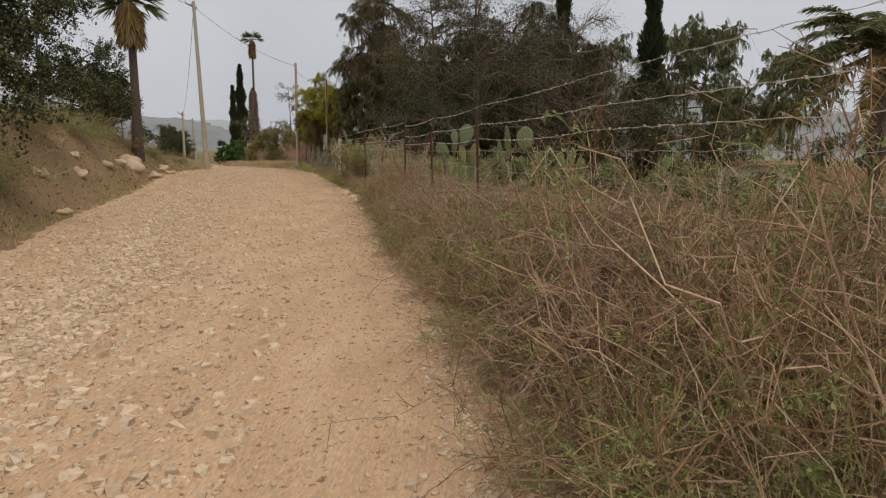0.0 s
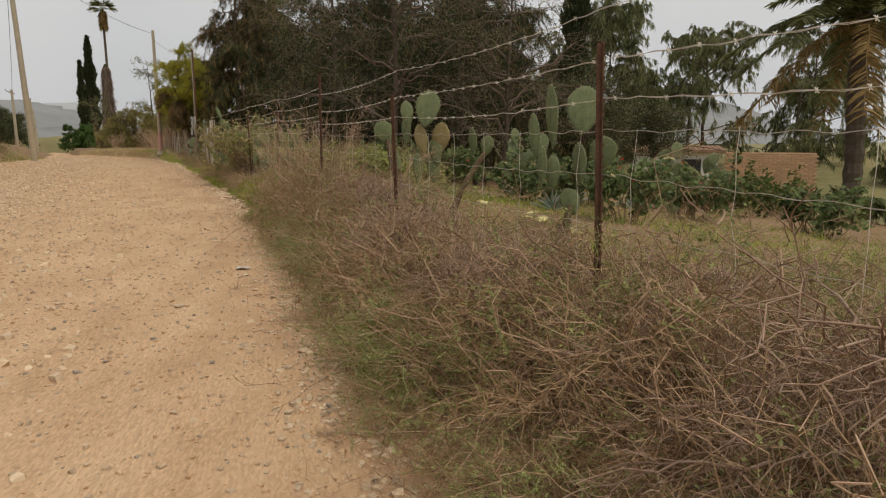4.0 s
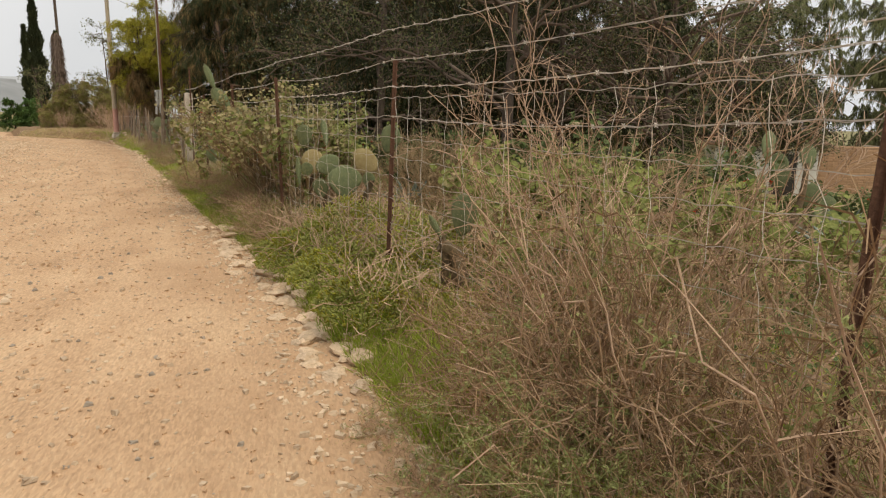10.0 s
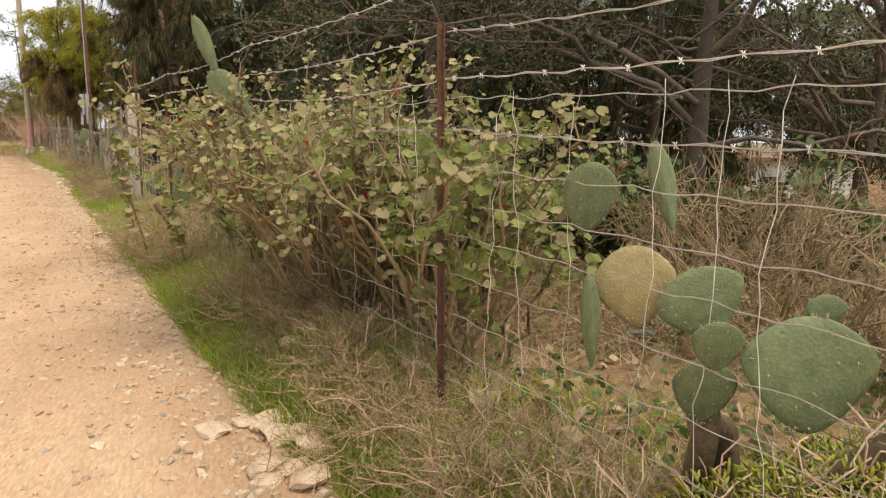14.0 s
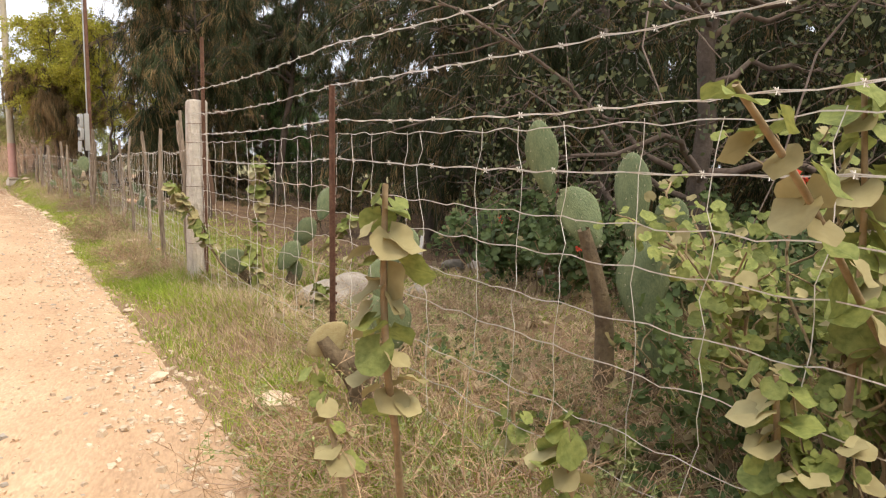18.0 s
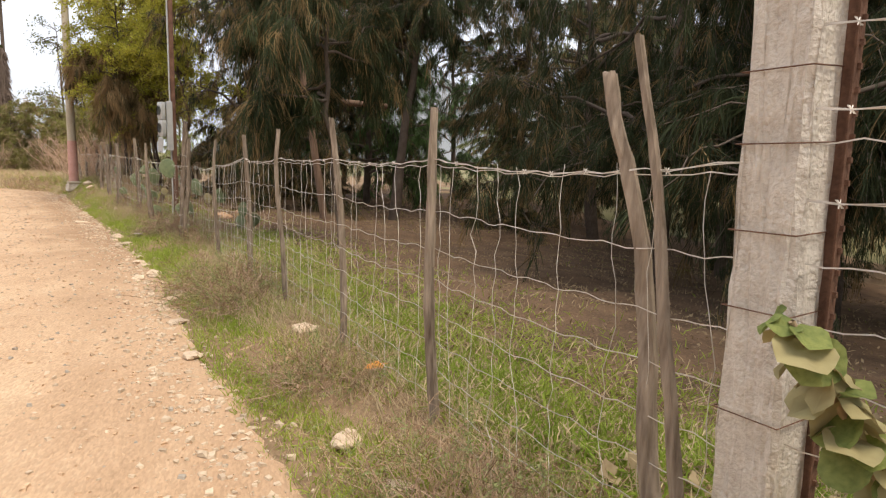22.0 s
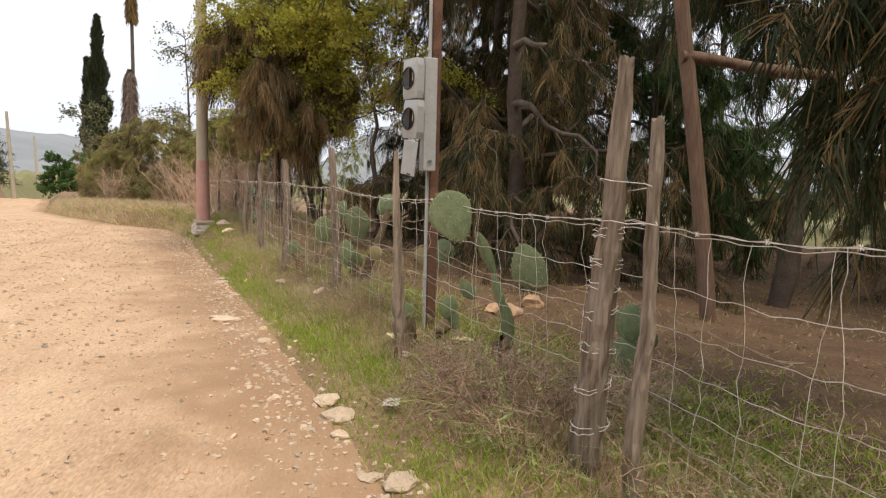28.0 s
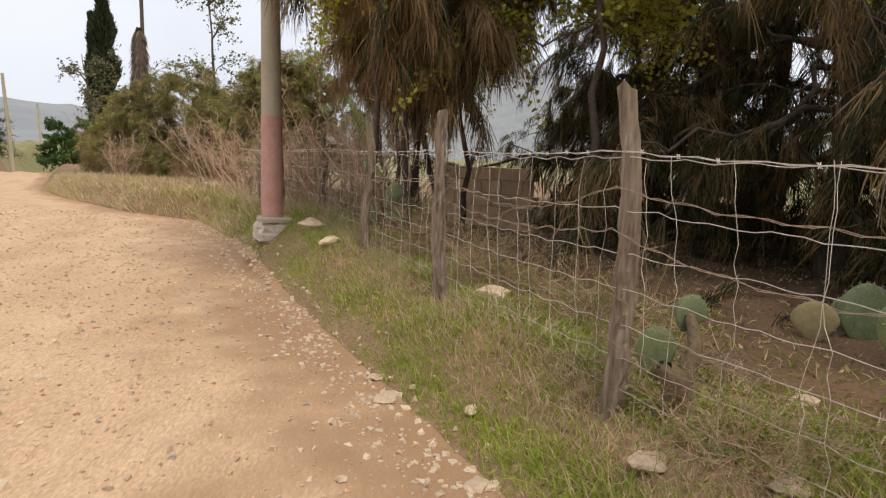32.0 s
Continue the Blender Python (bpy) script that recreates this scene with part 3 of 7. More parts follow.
XX = np.concatenate([table(EDGE_L, YY) - left_d, table(EDGE_L, YY) + (table(EDGE_R, YY) - table(EDGE_L, YY)) * np.linspace(0, 1, 9), table(EDGE_R, YY) + right_d], 1)
YY = np.broadcast_to(YY, XX.shape)
ZZ = land(XX, YY)
ZZ[:, len(left_d):len(left_d) + 9] -= 0.05
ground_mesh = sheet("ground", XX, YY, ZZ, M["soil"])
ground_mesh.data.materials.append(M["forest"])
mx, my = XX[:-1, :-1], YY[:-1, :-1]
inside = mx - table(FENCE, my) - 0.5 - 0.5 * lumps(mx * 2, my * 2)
# litter faces below the grove; their colour includes painted tree shade
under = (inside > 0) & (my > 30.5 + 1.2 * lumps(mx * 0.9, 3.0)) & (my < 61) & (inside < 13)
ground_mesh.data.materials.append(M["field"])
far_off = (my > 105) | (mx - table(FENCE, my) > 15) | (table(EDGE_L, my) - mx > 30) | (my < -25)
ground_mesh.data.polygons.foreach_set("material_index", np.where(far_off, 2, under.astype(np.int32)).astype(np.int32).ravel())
ground = tagged(ground_mesh, "brown stony soil, and needle litter under the trees with their shade in its colour", "ground", kind="structure")

# the road: a fine sheet with wheel ruts, ripples and worn edges
ry = np.concatenate([np.arange(-8, 64, 0.11), np.arange(64, 160, 1.0)])[:, None]
rs = np.linspace(-0.05, 1.11, 66)[None, :]
wob = 0.05 * np.sin(ry * 2.1) + 0.04 * np.sin(ry * 5.3 + 1) + 0.03 * np.sin(ry * 11.7 + 2)
RX = table(EDGE_L, ry) + (table(EDGE_R, ry) - table(EDGE_L, ry)) * rs + wob * 0.3 * smooth(0.8, 1.0, rs)
RY = np.broadcast_to(ry, RX.shape)
nz = np.array([[noise.noise((x * 2.3, y * 2.3, 0)) * 0.6 + noise.noise((x * 7.0, y * 5.0, 4)) * 0.4 for x, y in zip(a, b)] for a, b in zip(RX, RY)])
ruts = -0.035 * np.exp(-((rs - 0.30) / 0.07) ** 2) - 0.03 * np.exp(-((rs - 0.72) / 0.08) ** 2) + 0.02 * np.exp(-((rs - 0.5) / 0.1) ** 2)
ragged = np.array([[noise.noise((x * 3.1, y * 3.1, 9)) + 0.6 * noise.noise((x * 9.0, y * 9.0, 2)) for x, y in zip(a, b)] for a, b in zip(RX, RY)])
side = smooth(1.0, 1.10, rs) + smooth(0.0, -0.05, rs)
RZ = land(RX, RY) + (ruts + nz * 0.016 + ragged * 0.011 + 0.012) * (1 - smooth(0.97, 1.02, rs)) + side * (ragged * 0.05 - 0.036) + 0.005
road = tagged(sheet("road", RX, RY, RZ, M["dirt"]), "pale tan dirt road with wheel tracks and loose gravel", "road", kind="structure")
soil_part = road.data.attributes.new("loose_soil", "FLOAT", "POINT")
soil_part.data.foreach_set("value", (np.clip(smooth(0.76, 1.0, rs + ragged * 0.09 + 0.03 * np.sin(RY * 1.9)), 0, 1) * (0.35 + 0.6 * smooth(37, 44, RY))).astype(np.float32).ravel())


def road_z(x, y):
    i = int(np.clip(np.searchsorted(ry[:, 0], y), 0, len(ry) - 1))
    j = int(np.argmin(np.abs(RX[i] - x)))
    return float(RZ[i, j])


# far hills, the mist put into their grey colour
def hill(name, far, y0, x0, x1, top, mat, seed, label):
    rng = np.random.default_rng(seed)
    u = np.linspace(0, 1, 90)
    x = x0 + (x1 - x0) * u
    crest = top * np.sin(np.pi * u) ** 0.6 * (1 + 0.18 * np.sin(u * 9 + seed) + 0.09 * np.sin(u * 23 + seed))
    t = np.linspace(0, 1, 14)[:, None]
    X = np.broadcast_to(x, (14, 90)) + rng.normal(size=(14, 90)) * far * 0.003
    Y = y0 + t * far * 0.5 + 0 * x
    return tagged(sheet(name, X, Y, crest * np.sin(t * np.pi / 2) - 6 + rng.normal(size=(14, 90)) * top * 0.012 * t, mat), label, "hill", kind="structure")


hill("backdrop", 900, 700, -700, -60, 52, M["hill_far"], 3, "grey mountain below low cloud, mist painted into its colour")
hill("backdrop", 900, 900, -120, 900, 165, M["hill"], 5, "dark hillside under low cloud, haze painted into its colour")
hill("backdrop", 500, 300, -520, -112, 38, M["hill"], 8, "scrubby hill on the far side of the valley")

# ---------------------------------------------------------------- fences
def wire_line(y0, y1, z, sag, amp, rng, step=0.09, off=0.0):
    """A wire along the fence line at height z above the fence's foot."""
    y = np.arange(y0, y1 + step, step)
    x = table(FENCE, y) + off
    posts = FENCE[:, 0]
    i = np.clip(np.searchsorted(posts, y) - 1, 0, len(posts) - 2)
    s = np.clip((y - posts[i]) / (posts[i + 1] - posts[i]), 0, 1)
    zz = FOOT(y) + z - sag * 4 * s * (1 - s) * (0.4 + 0.6 * np.sin(i * 2.3 + z * 9) ** 2) + amp * np.sin(y * 23 + z * 40) + amp * 0.8 * rng.normal(size=len(y)) * 0.5
    return np.stack([x + amp * np.sin(y * 17 + z * 21), y, zz], -1)


def FOOT(y):
    return np.interp(y, [0, 15, 25, 32, 38.5, 41.1, 43.4, 47, 48.5, 60], [0.12, 0.2, 0.25, 0.27, 0.22, 0.04, 0.06, 0.19, 0.19, 0.22])


def fence_wires(parent, y0, y1, strands, mesh_z, gap, seed, thick=1.0):
    rng = np.random.default_rng(seed)
    for z in strands:
        g = Geo()
        P = wire_line(y0, y1, z, 0.05, 0.004, rng)
        tw = np.arange(len(P)) * 1.6
        for ph in (0, np.pi):
            Q = P.copy()
            Q[:, 0] += 0.0025 * np.cos(tw + ph)
            Q[:, 2] += 0.0025 * np.sin(tw + ph)
            g.tubes(Q[None], 0.0019 * thick, 3)
        b = P[3::2]
        b = b[rng.uniform(size=len(b)) < 0.75]
        for dx, dz in ((1, 1), (-1, 1), (0.3, -1)):
            d = np.array([0.008 * dx, 0.005 * dz, 0.010 * dz])
            g.tubes(np.stack([b - d, b + d], 1), 0.0016, 3)
        part("barbed_wire", g.mesh("barbed_wire", [M["wire"]]), parent, "barbed wire strand with twisted barbs")
    for z in mesh_z:
        g = Geo()
        g.tubes(wire_line(y0, y1, z, 0.03, 0.006, rng, 0.06, 0.012)[None], 0.0022 * thick, 3)
        part("mesh_wire", g.mesh("mesh_wire", [M["wire"]]), parent)
    ys = np.arange(y0 + 0.12, y1, gap)
    ys = ys + rng.normal(size=len(ys)) * 0.025
    for y in ys:
        k = len(mesh_z) * 2
        zz = np.linspace(mesh_z[0], mesh_z[-1], k)
        yy = y + np.cumsum(rng.normal(size=k)) * 0.012
        P = np.stack([table(FENCE, yy) + 0.012 + rng.normal(size=k) * 0.005, yy, FOOT(yy) + zz + rng.normal() * 0.008], -1)
        g = Geo()
        g.tubes(P[None], 0.0016 * thick, 3)
        part("stay_wire", g.mesh("stay_wire", [M["wire"]]), parent)


def post_mesh(h, r, seed, mat, sides=12, knots=0.2, lean=(0, 0), top=0.8):
    """A crooked, grooved round post with a worn top."""
    rng = np.random.default_rng(seed)
    k, sides = 26, 12
    t = np.linspace(0, 1, k)
    bend = np.cumsum(np.cumsum(rng.normal(size=(k, 2)), 0), 0)
    bend -= t[:, None] * bend[-1]
    bend *= 0.038 / (np.abs(bend).max() + 1e-6)
    a = np.arange(sides) * 2 * np.pi / sides
    R = r * (1.06 - (1.06 - top) * t)[:, None] * (1 + knots * (0.45 * np.cos(3 * a + t[:, None] * 2.6 + seed) + 0.4 * np.cos(5 * a - t[:, None] * 3.4 + seed * 2) + 0.3 * rng.normal(size=(k, sides)) + 0.1 * rng.normal(size=(k, 1))))
    V = np.stack([lean[0] * t[:, None] + bend[:, :1] + R * np.cos(a), lean[1] * t[:, None] + bend[:, 1:] + R * np.sin(a), (t * (h + 0.15) - 0.15)[:, None] + 0 * a], -1)
    V[-1, :, 2] += rng.uniform(-0.5, 0.6, sides) * r
    i = np.arange(k * sides).reshape(k, sides)
    n = np.roll(i, -1, 1)
    g = Geo()
    g.add(V, np.stack([i[:-1], n[:-1], n[1:], i[1:]], -1))
    g.add(V[-1], [[0, 1, 2, 3], [0, 3, 4, 11], [11, 4, 5, 10], [10, 5, 6, 9], [9, 6, 7, 8]])
    return g.mesh("post", [mat])


def steel_post(h, seed):
    """A rusty T section post with punched studs."""
    g = Geo()
    for sx, sy, ox in ((0.036, 0.005, 0.0), (0.005, 0.03, 0.0)):
        o = 0.0 if sx > sy else 0.015
        for z0, z1 in zip(np.linspace(-0.2, h, 8)[:-1], np.linspace(-0.2, h, 8)[1:]):
            c = np.array([[-sx, -sy], [sx, -sy], [sx, sy], [-sx, sy]]) / 2 + [0, o]
            V = np.concatenate([np.c_[c, np.full(4, z0)], np.c_[c, np.full(4, z1)]])
            g.add(V, [[0, 1, 5, 4], [1, 2, 6, 5], [2, 3, 7, 6], [3, 0, 4, 7], [4, 5, 6, 7]])
    for z in np.arange(0.05, h, 0.055):
        c = np.array([[-0.005, -0.012, z], [0.005, -0.012, z], [0.005, -0.012, z + 0.014], [-0.005, -0.012, z + 0.014], [-0.005, -0.002, z], [0.005, -0.002, z], [0.005, -0.002, z + 0.014], [-0.005, -0.002, z + 0.014]])
        g.add(c, [[0, 1, 2, 3], [0, 4, 5, 1], [3, 2, 6, 7], [1, 5, 6, 2], [0, 3, 7, 4]])
    return g.mesh("post", [M["rust"]])


fence_a = empty("wire_fence", pose(0, 0, 0), "rusty steel post fence with barbed wire and woven wire mesh", "fence", "roadside fences")
for i, (y, top) in enumerate([(-5.0, 1.7), (1.9, 1.72), (5.38, 1.72), (8.87, 1.79), (12.15, 1.75), (15.95, 2.29), (19.35, 1.92), (22.55, 1.95), (25.3, 1.98), (28.5, 1.93)]):
    x = float(table(FENCE, y))
    z0 = min(float(FOOT(y)), stand(x, y)) - 0.03
    lean = random.Random(i).uniform(-3, 3)
    p = part("post", steel_post(top - z0, i), fence_a, "rusty steel fence post", pose(x, y, z0, lean, random.Random(i + 9).uniform(-2, 2), 75))
fence_wires(fence_a, -8, 15.95, [1.80, 1.55, 1.36], [0.1, 0.42, 0.72, 0.98, 1.2], 0.55, 3, 0.85)
fence_wires(fence_a, 15.95, 31.7, [1.90, 1.68, 1.49, 1.28], [0.02, 0.16, 0.31, 0.47, 0.66, 0.83, 0.98, 1.12, 1.41], 0.25, 1)

fence_b = empty("wooden_post_fence", pose(0, 0, 0), "weathered stick post fence with sagging woven wire", "fence", "roadside fences")
for i, (x, y, top, r, lx, ly) in enumerate([(-4.95, 31.95, 1.91, 0.042, -0.1, 0.33), (-4.93, 31.86, 2.0, 0.026, -0.1, 0.3), (-5.27, 33.42, 1.86, 0.036, -0.03, 0.12), (-5.58, 34.88, 1.88, 0.034, -0.06, 0.18), (-5.9, 36.35, 1.86, 0.03, -0.05, 0.3), (-6.26, 38.0, 1.83, 0.04, -0.02, 0.05), (-6.66, 39.9, 1.81, 0.032, -0.03, 0.15),
                                            (-7.24, 41.49, 1.86, 0.046, 0.06, 0.13), (-7.33, 41.91, 2.12, 0.092, 0.08, -0.09), (-8.04, 43.87, 1.78, 0.066, -0.11, -0.03), (-8.67, 46.03, 1.92, 0.05, -0.04, 0.1), (-9.38, 47.8, 1.82, 0.06, 0.0, 0.02), (-9.92, 49.75, 1.82, 0.055, -0.05, 0.05), (-10.5, 51.6, 1.8, 0.05, 0, 0), (-11.1, 53.9, 1.8, 0.05, 0, 0), (-11.9, 56.2, 1.8, 0.05, 0, 0), (-12.6, 58.3, 1.8, 0.05, 0, 0)]):
    z0 = stand(x, y) - 0.05
    part("post", post_mesh(top - z0, r * (0.8 if y < 42.2 else 0.92), i + 40, M["wood"], 8, 0.34 if r > 0.045 else 0.22, (lx, ly), 0.45 if r > 0.07 else 0.25 if 43 < y < 45 else 0.7), fence_b, "grey weathered crooked wooden post", pose(x, y, z0))
fence_wires(fence_b, 31.75, 59.0, [1.36], [0.0, 0.13, 0.27, 0.42, 0.57, 0.74, 0.9, 1.1, 1.33], 0.205, 2)
loose_rng = np.random.default_rng(17)
for y0, y1, z, sag in [(41.0, 50.0, 1.0, 0.16), (42.5, 56.0, 0.72, 0.2), (39.0, 48.0, 0.5, 0.14), (33.0, 41.0, 0.82, 0.1), (44.0, 58.0, 1.2, 0.18)]:
    g = Geo()
    P = wire_line(y0, y1, z, sag, 0.007, loose_rng, 0.05, -0.014)
    for ph in (0, np.pi):
        tw = np.arange(len(P)) * 1.3 + ph
        g.tubes((P + 0.0035 * np.stack([np.cos(tw), 0 * tw, np.sin(tw)], -1))[None], 0.0019, 3)
    part("loose_wire", g.mesh("loose_wire", [M["rust_wire"]]), fence_b, "loose sagging rusty wire")

# ---------------------------------------------------------------- trees
def tree(name, x, y, h, r, seed, kind, label, limbs=18, subs=10, tufts=24, low=0.3, trunk_r=0.16, lean=(0, 0), group="trees", droop=0.5, mats=("needle", "needle_dry"), dry=0.15, size=0.05, strand=0.7, up=0.5, fall=0.8, crook=1.0, wood="branch"):
    """A tree with a tapered trunk, limbs, twigs and a crown of hanging needles or small leaves."""
    rng = np.random.default_rng(seed)
    z = stand(x, y, 0.1)
    t = empty(name, pose(x, y, z), label, "tree", group)
    k = 14
    s = np.linspace(0, 1, k)
    P = np.stack([lean[0] * s + np.cumsum(rng.normal(size=k)) * 0.03 * crook * h / 8, lean[1] * s + np.cumsum(rng.normal(size=k)) * 0.03 * crook * h / 8, s * h * 0.92], -1)
    g = Geo()
    g.tubes(P[None], (trunk_r * (1 - 0.85 * s) * (1 + 0.06 * rng.normal(size=k)))[None], 9)
    part("trunk", g.mesh("trunk", [M["bark"]], True), t)
    base, _ = along(P[None], limbs, rng, low, 0.97)
    a = rng.uniform(0, 2 * np.pi, limbs)
    way = unit(np.stack([np.cos(a), np.sin(a), rng.uniform(up - 0.35, up + 0.5, limbs)], -1))
    L = r * (1.15 - 0.55 * base[:, 2] / h) * rng.uniform(0.7, 1.15, limbs)
    LP = arcs(base, way, L, 0.28, 9, 0.035, rng)
    g = Geo()
    g.tubes(LP, trunk_r * 0.42 * np.linspace(1, 0.15, 9)[None] * rng.uniform(0.6, 1.2, (limbs, 1)), 5)
    sb, sd = along(LP, subs, rng, 0.25, 1.0)
    sw = unit(sd * 0.8 + rng.normal(size=sb.shape) * 0.7 + [0, 0, 0.15])
    SP = arcs(sb, sw, r * 0.38 * rng.uniform(0.5, 1.2, len(sb)), droop, 6, 0.05, rng)
    g.tubes(SP, trunk_r * 0.09 * np.linspace(1, 0.3, 6)[None], 3)
    part("branchwork", g.mesh("branchwork", [M[wood]], True), t)
    g = Geo()
    if kind == "hang":
        nc, per = tufts // 8, 8
        tb, td = along(SP, nc, rng, 0.1, 1.0)
        tw = unit(td * 0.35 + rng.normal(size=tb.shape) * [0.34, 0.34, 0.2] + [0, 0, -fall])
        tl = strand * rng.uniform(0.35, 1.15, len(tb))
        nb = np.repeat(tb, per, 0) + rng.normal(size=(len(tb) * per, 3)) * 0.035
        w = unit(np.repeat(tw, per, 0) + rng.normal(size=nb.shape) * 0.16)
        Q = arcs(nb, w, np.repeat(tl, per) * rng.uniform(0.6, 1.1, len(nb)), 0.3, 3, 0.04, rng)
        dry_tuft = np.repeat(rng.uniform(size=len(tb)) < dry, per)
        pick = dry_tuft
        Wd = np.array([0.8, 1.0, 0.3]) * size
        g.ribbons(Q[~pick], Wd, 0, rng)
        g.ribbons(Q[pick], Wd, 1, rng)
    else:
        nb, _ = along(SP, tufts, rng, 0.15, 1.0)
        nb = nb + rng.normal(size=nb.shape) * r * 0.035
        pick = rng.uniform(size=len(nb)) < dry
        g.leaves(nb[~pick], size, rng, 0, 0.38)
        g.leaves(nb[pick], size * 0.8, rng, 1, 0.38)
    part("crown", g.mesh("crown", [M[mats[0]], M[mats[1]]]), t)
    return t


HANG = "dark casuarina tree with long drooping needle foliage"
GROVE = [tree("casuarina_tree", x, y, h, r, 100 + i, "hang", HANG, 36 if h > 12 else 27, 13, 128, low, 0.18 if h > 12 else 0.15, lean, "casuarina grove", 0.6, ("needle", "needle_dry"), dry, 0.0052, 0.36, up, 0.55)
         for i, (x, y, h, r, lean, low, dry, up) in enumerate([(-5.3, 51.6, 15.0, 3.1, (0.2, 0), 0.02, 0.6, 0.1), (-4.9, 55.2, 15.5, 2.9, (0, 0), 0.02, 0.45, 0.05), (1.6, 34.5, 9.5, 3.6, (-0.4, 0), 0.2, 0.15, 0.25), (0.2, 39.5, 9.5, 3.6, (0.8, 0.4), 0.22, 0.2, 0.25), (-2.69, 47.06, 8.5, 2.8, (0.9, -0.3), 0.5, 0.15, 0.3)])]


def grove(k, x, y, s, turn):
    copy_thing(GROVE[k], pose(x, y, stand(x, y, 0.1), 0, 0, turn) @ Matrix.Diagonal((s, s, s * (0.62 if k < 2 and x > -1 else 1.0), 1)))


for k, x, y, s, turn in [(2, 4.6, 31.0, 0.97, 100), (3, 4.5, 38.5, 1.08, 200), (3, 2.4, 45.5, 1.05, 75), (2, 8.5, 44.0, 1.12, 250), (0, -4.6, 57.6, 0.95, 210), (1, -5.0, 53.2, 0.8, 250), (1, -4.2, 53.0, 0.95, 20), (3, 6.0, 34.5, 0.95, 20), (3, 1.7, 37.4, 0.85, 140), (2, 3.2, 41.5, 1.0, 80), (1, 1.2, 47.8, 0.85, 33), (2, -0.1, 36.4, 0.72, 200), (1, -6.0, 49.3, 0.85, 90), (1, 6.5, 43.0, 1.0, 10), (0, 4.0, 50.5, 1.0, 70), (1, 10.5, 49.0, 1.1, 130)]:
    grove(k, x, y, s, turn)
tree("casuarina_tree", -4.7, 41.2, 6.6, 1.7, 160, "hang", HANG, 26, 12, 128, 0.36, 0.07, (-0.3, 0), "casuarina grove", 0.6, ("needle", "needle_dry"), 0.25, 0.0052, 0.36, 0.2, 0.6, 2.0)
for i, (x, y, h, r) in enumerate([(-2.7, 51.2, 8.0, 2.1), (-0.4, 54.2, 9.0, 2.3), (1.9, 56.5, 10.0, 2.6)]):
    tree("casuarina_tree", x, y, h, r, 150 + i, "hang", "fresh green casuarina tree with soft drooping needles", 24, 12, 88, 0.1, 0.12, (0, 0), "casuarina grove", 0.5, ("leaf_green", "needle"), 0.25, 0.006, 0.36, 0.25, 0.5)
for i, (x, y, h, r, low) in enumerate([(1.4, 25.8, 10.0, 4.3, 0.1), (5.2, 26.8, 7.6, 3.5, 0.22), (9.3, 30.0, 5.2, 2.4, 0.45), (-0.4, 29.8, 9.4, 3.2, 0.1), (14.4, 34.0, 4.6, 2.2, 0.5)]):
    tree("broadleaf_tree", x, y, h, r, 200 + i, "leaf", "dark evergreen tree with many bare grey twigs", 34, 17, 12 if i == 1 else 38, low, 0.11, (0, 0), "yard trees", 0.2, ("leaf_dark", "leaf_olive"), 0.5, 0.065, wood="branch_brown")
for i, (x, y, h, r) in enumerate([(-9.5, 56.6, 7.0, 1.9), (-9.3, 54.8, 6.8, 1.9), (-9.9, 60.0, 7.2, 2.0), (-7.9, 51.9, 6.6, 2.0), (-9.9, 52.9, 7.4, 1.8)]):
    tree("retama_tree", x, y, h, r, 300 + i, "leaf", "feathery yellow-green tree with brown hanging dead foliage below", 28, 14, 84, 0.42, 0.055, (-0.2, -0.2), "roadside trees", 0.35, ("leaf_yellow", "needle_dry"), 0.12, 0.06, 0.26, 0.45, 0.25, 3.0)
for i, (x, y, h, r) in enumerate([(-10.1, 52.9, 4.2, 1.3), (-9.3, 53.6, 4.5, 1.3), (-10.0, 55.2, 4.4, 1.3), (-10.5, 52.3, 4.6, 1.1)]):
    tree("casuarina_tree", x, y, h, r, 330 + i, "hang", "brownish drooping casuarina hanging over the fence", 15, 10, 120, 0.56, 0.045, (-0.1, -0.1), "casuarina grove", 0.75, ("needle_brown", "needle"), 0.22, 0.0048, 0.42, 0.1, 0.9, 3.5)
for i, (x, y, h, r) in enumerate([(-18.5, 70.4, 3.9, 1.7), (-16.8, 69.2, 3.8, 1.6), (-15.1, 67.2, 3.3, 1.5), (-20.2, 72.4, 3.3, 1.4), (-13.3, 65.0, 3.6, 1.5), (-12.2, 62.4, 3.4, 1.3)]):
    tree("broom_shrub", x, y, h, r, 400 + i, "hang", "olive-green broom shrub full of fine upright twigs", 34, 14, 64, 0.04, 0.05, (0, 0), "far roadside shrubs", 0.25, ("broom", "stem"), 0.3, 0.007, 0.3, 0.75, 0.1, 2.0)
for i, (x, y, h, r) in enumerate([(-12.4, 74, 6.5, 2.6), (-10.2, 70, 5.5, 2.4)]):
    tree("pepper_tree", x, y, h, r, 410 + i, "hang", "olive-green shrubby tree with loose hanging foliage", 16, 10, 48, 0.06, 0.09, (0, 0), "far roadside trees", 0.35, ("sprig", "leaf_olive"), 0.4, 0.01, 0.32, 0.6)
YARD = [tree("pepper_tree", x, y, h, r, 450 + i, "hang", "grey-green tree with weeping foliage behind the yard", 22, 12, 80, 0.07, 0.15, (0, 0), "yard trees", 0.5, ("leaf_olive", "leaf_dark"), 0.2, 0.014, 0.55, 0.5)
        for i, (x, y, h, r) in enumerate([(13.0, 41.0, 8.0, 2.8), (18.0, 48.5, 12.0, 4.2), (27.0, 50.0, 10.0, 4.6)])]
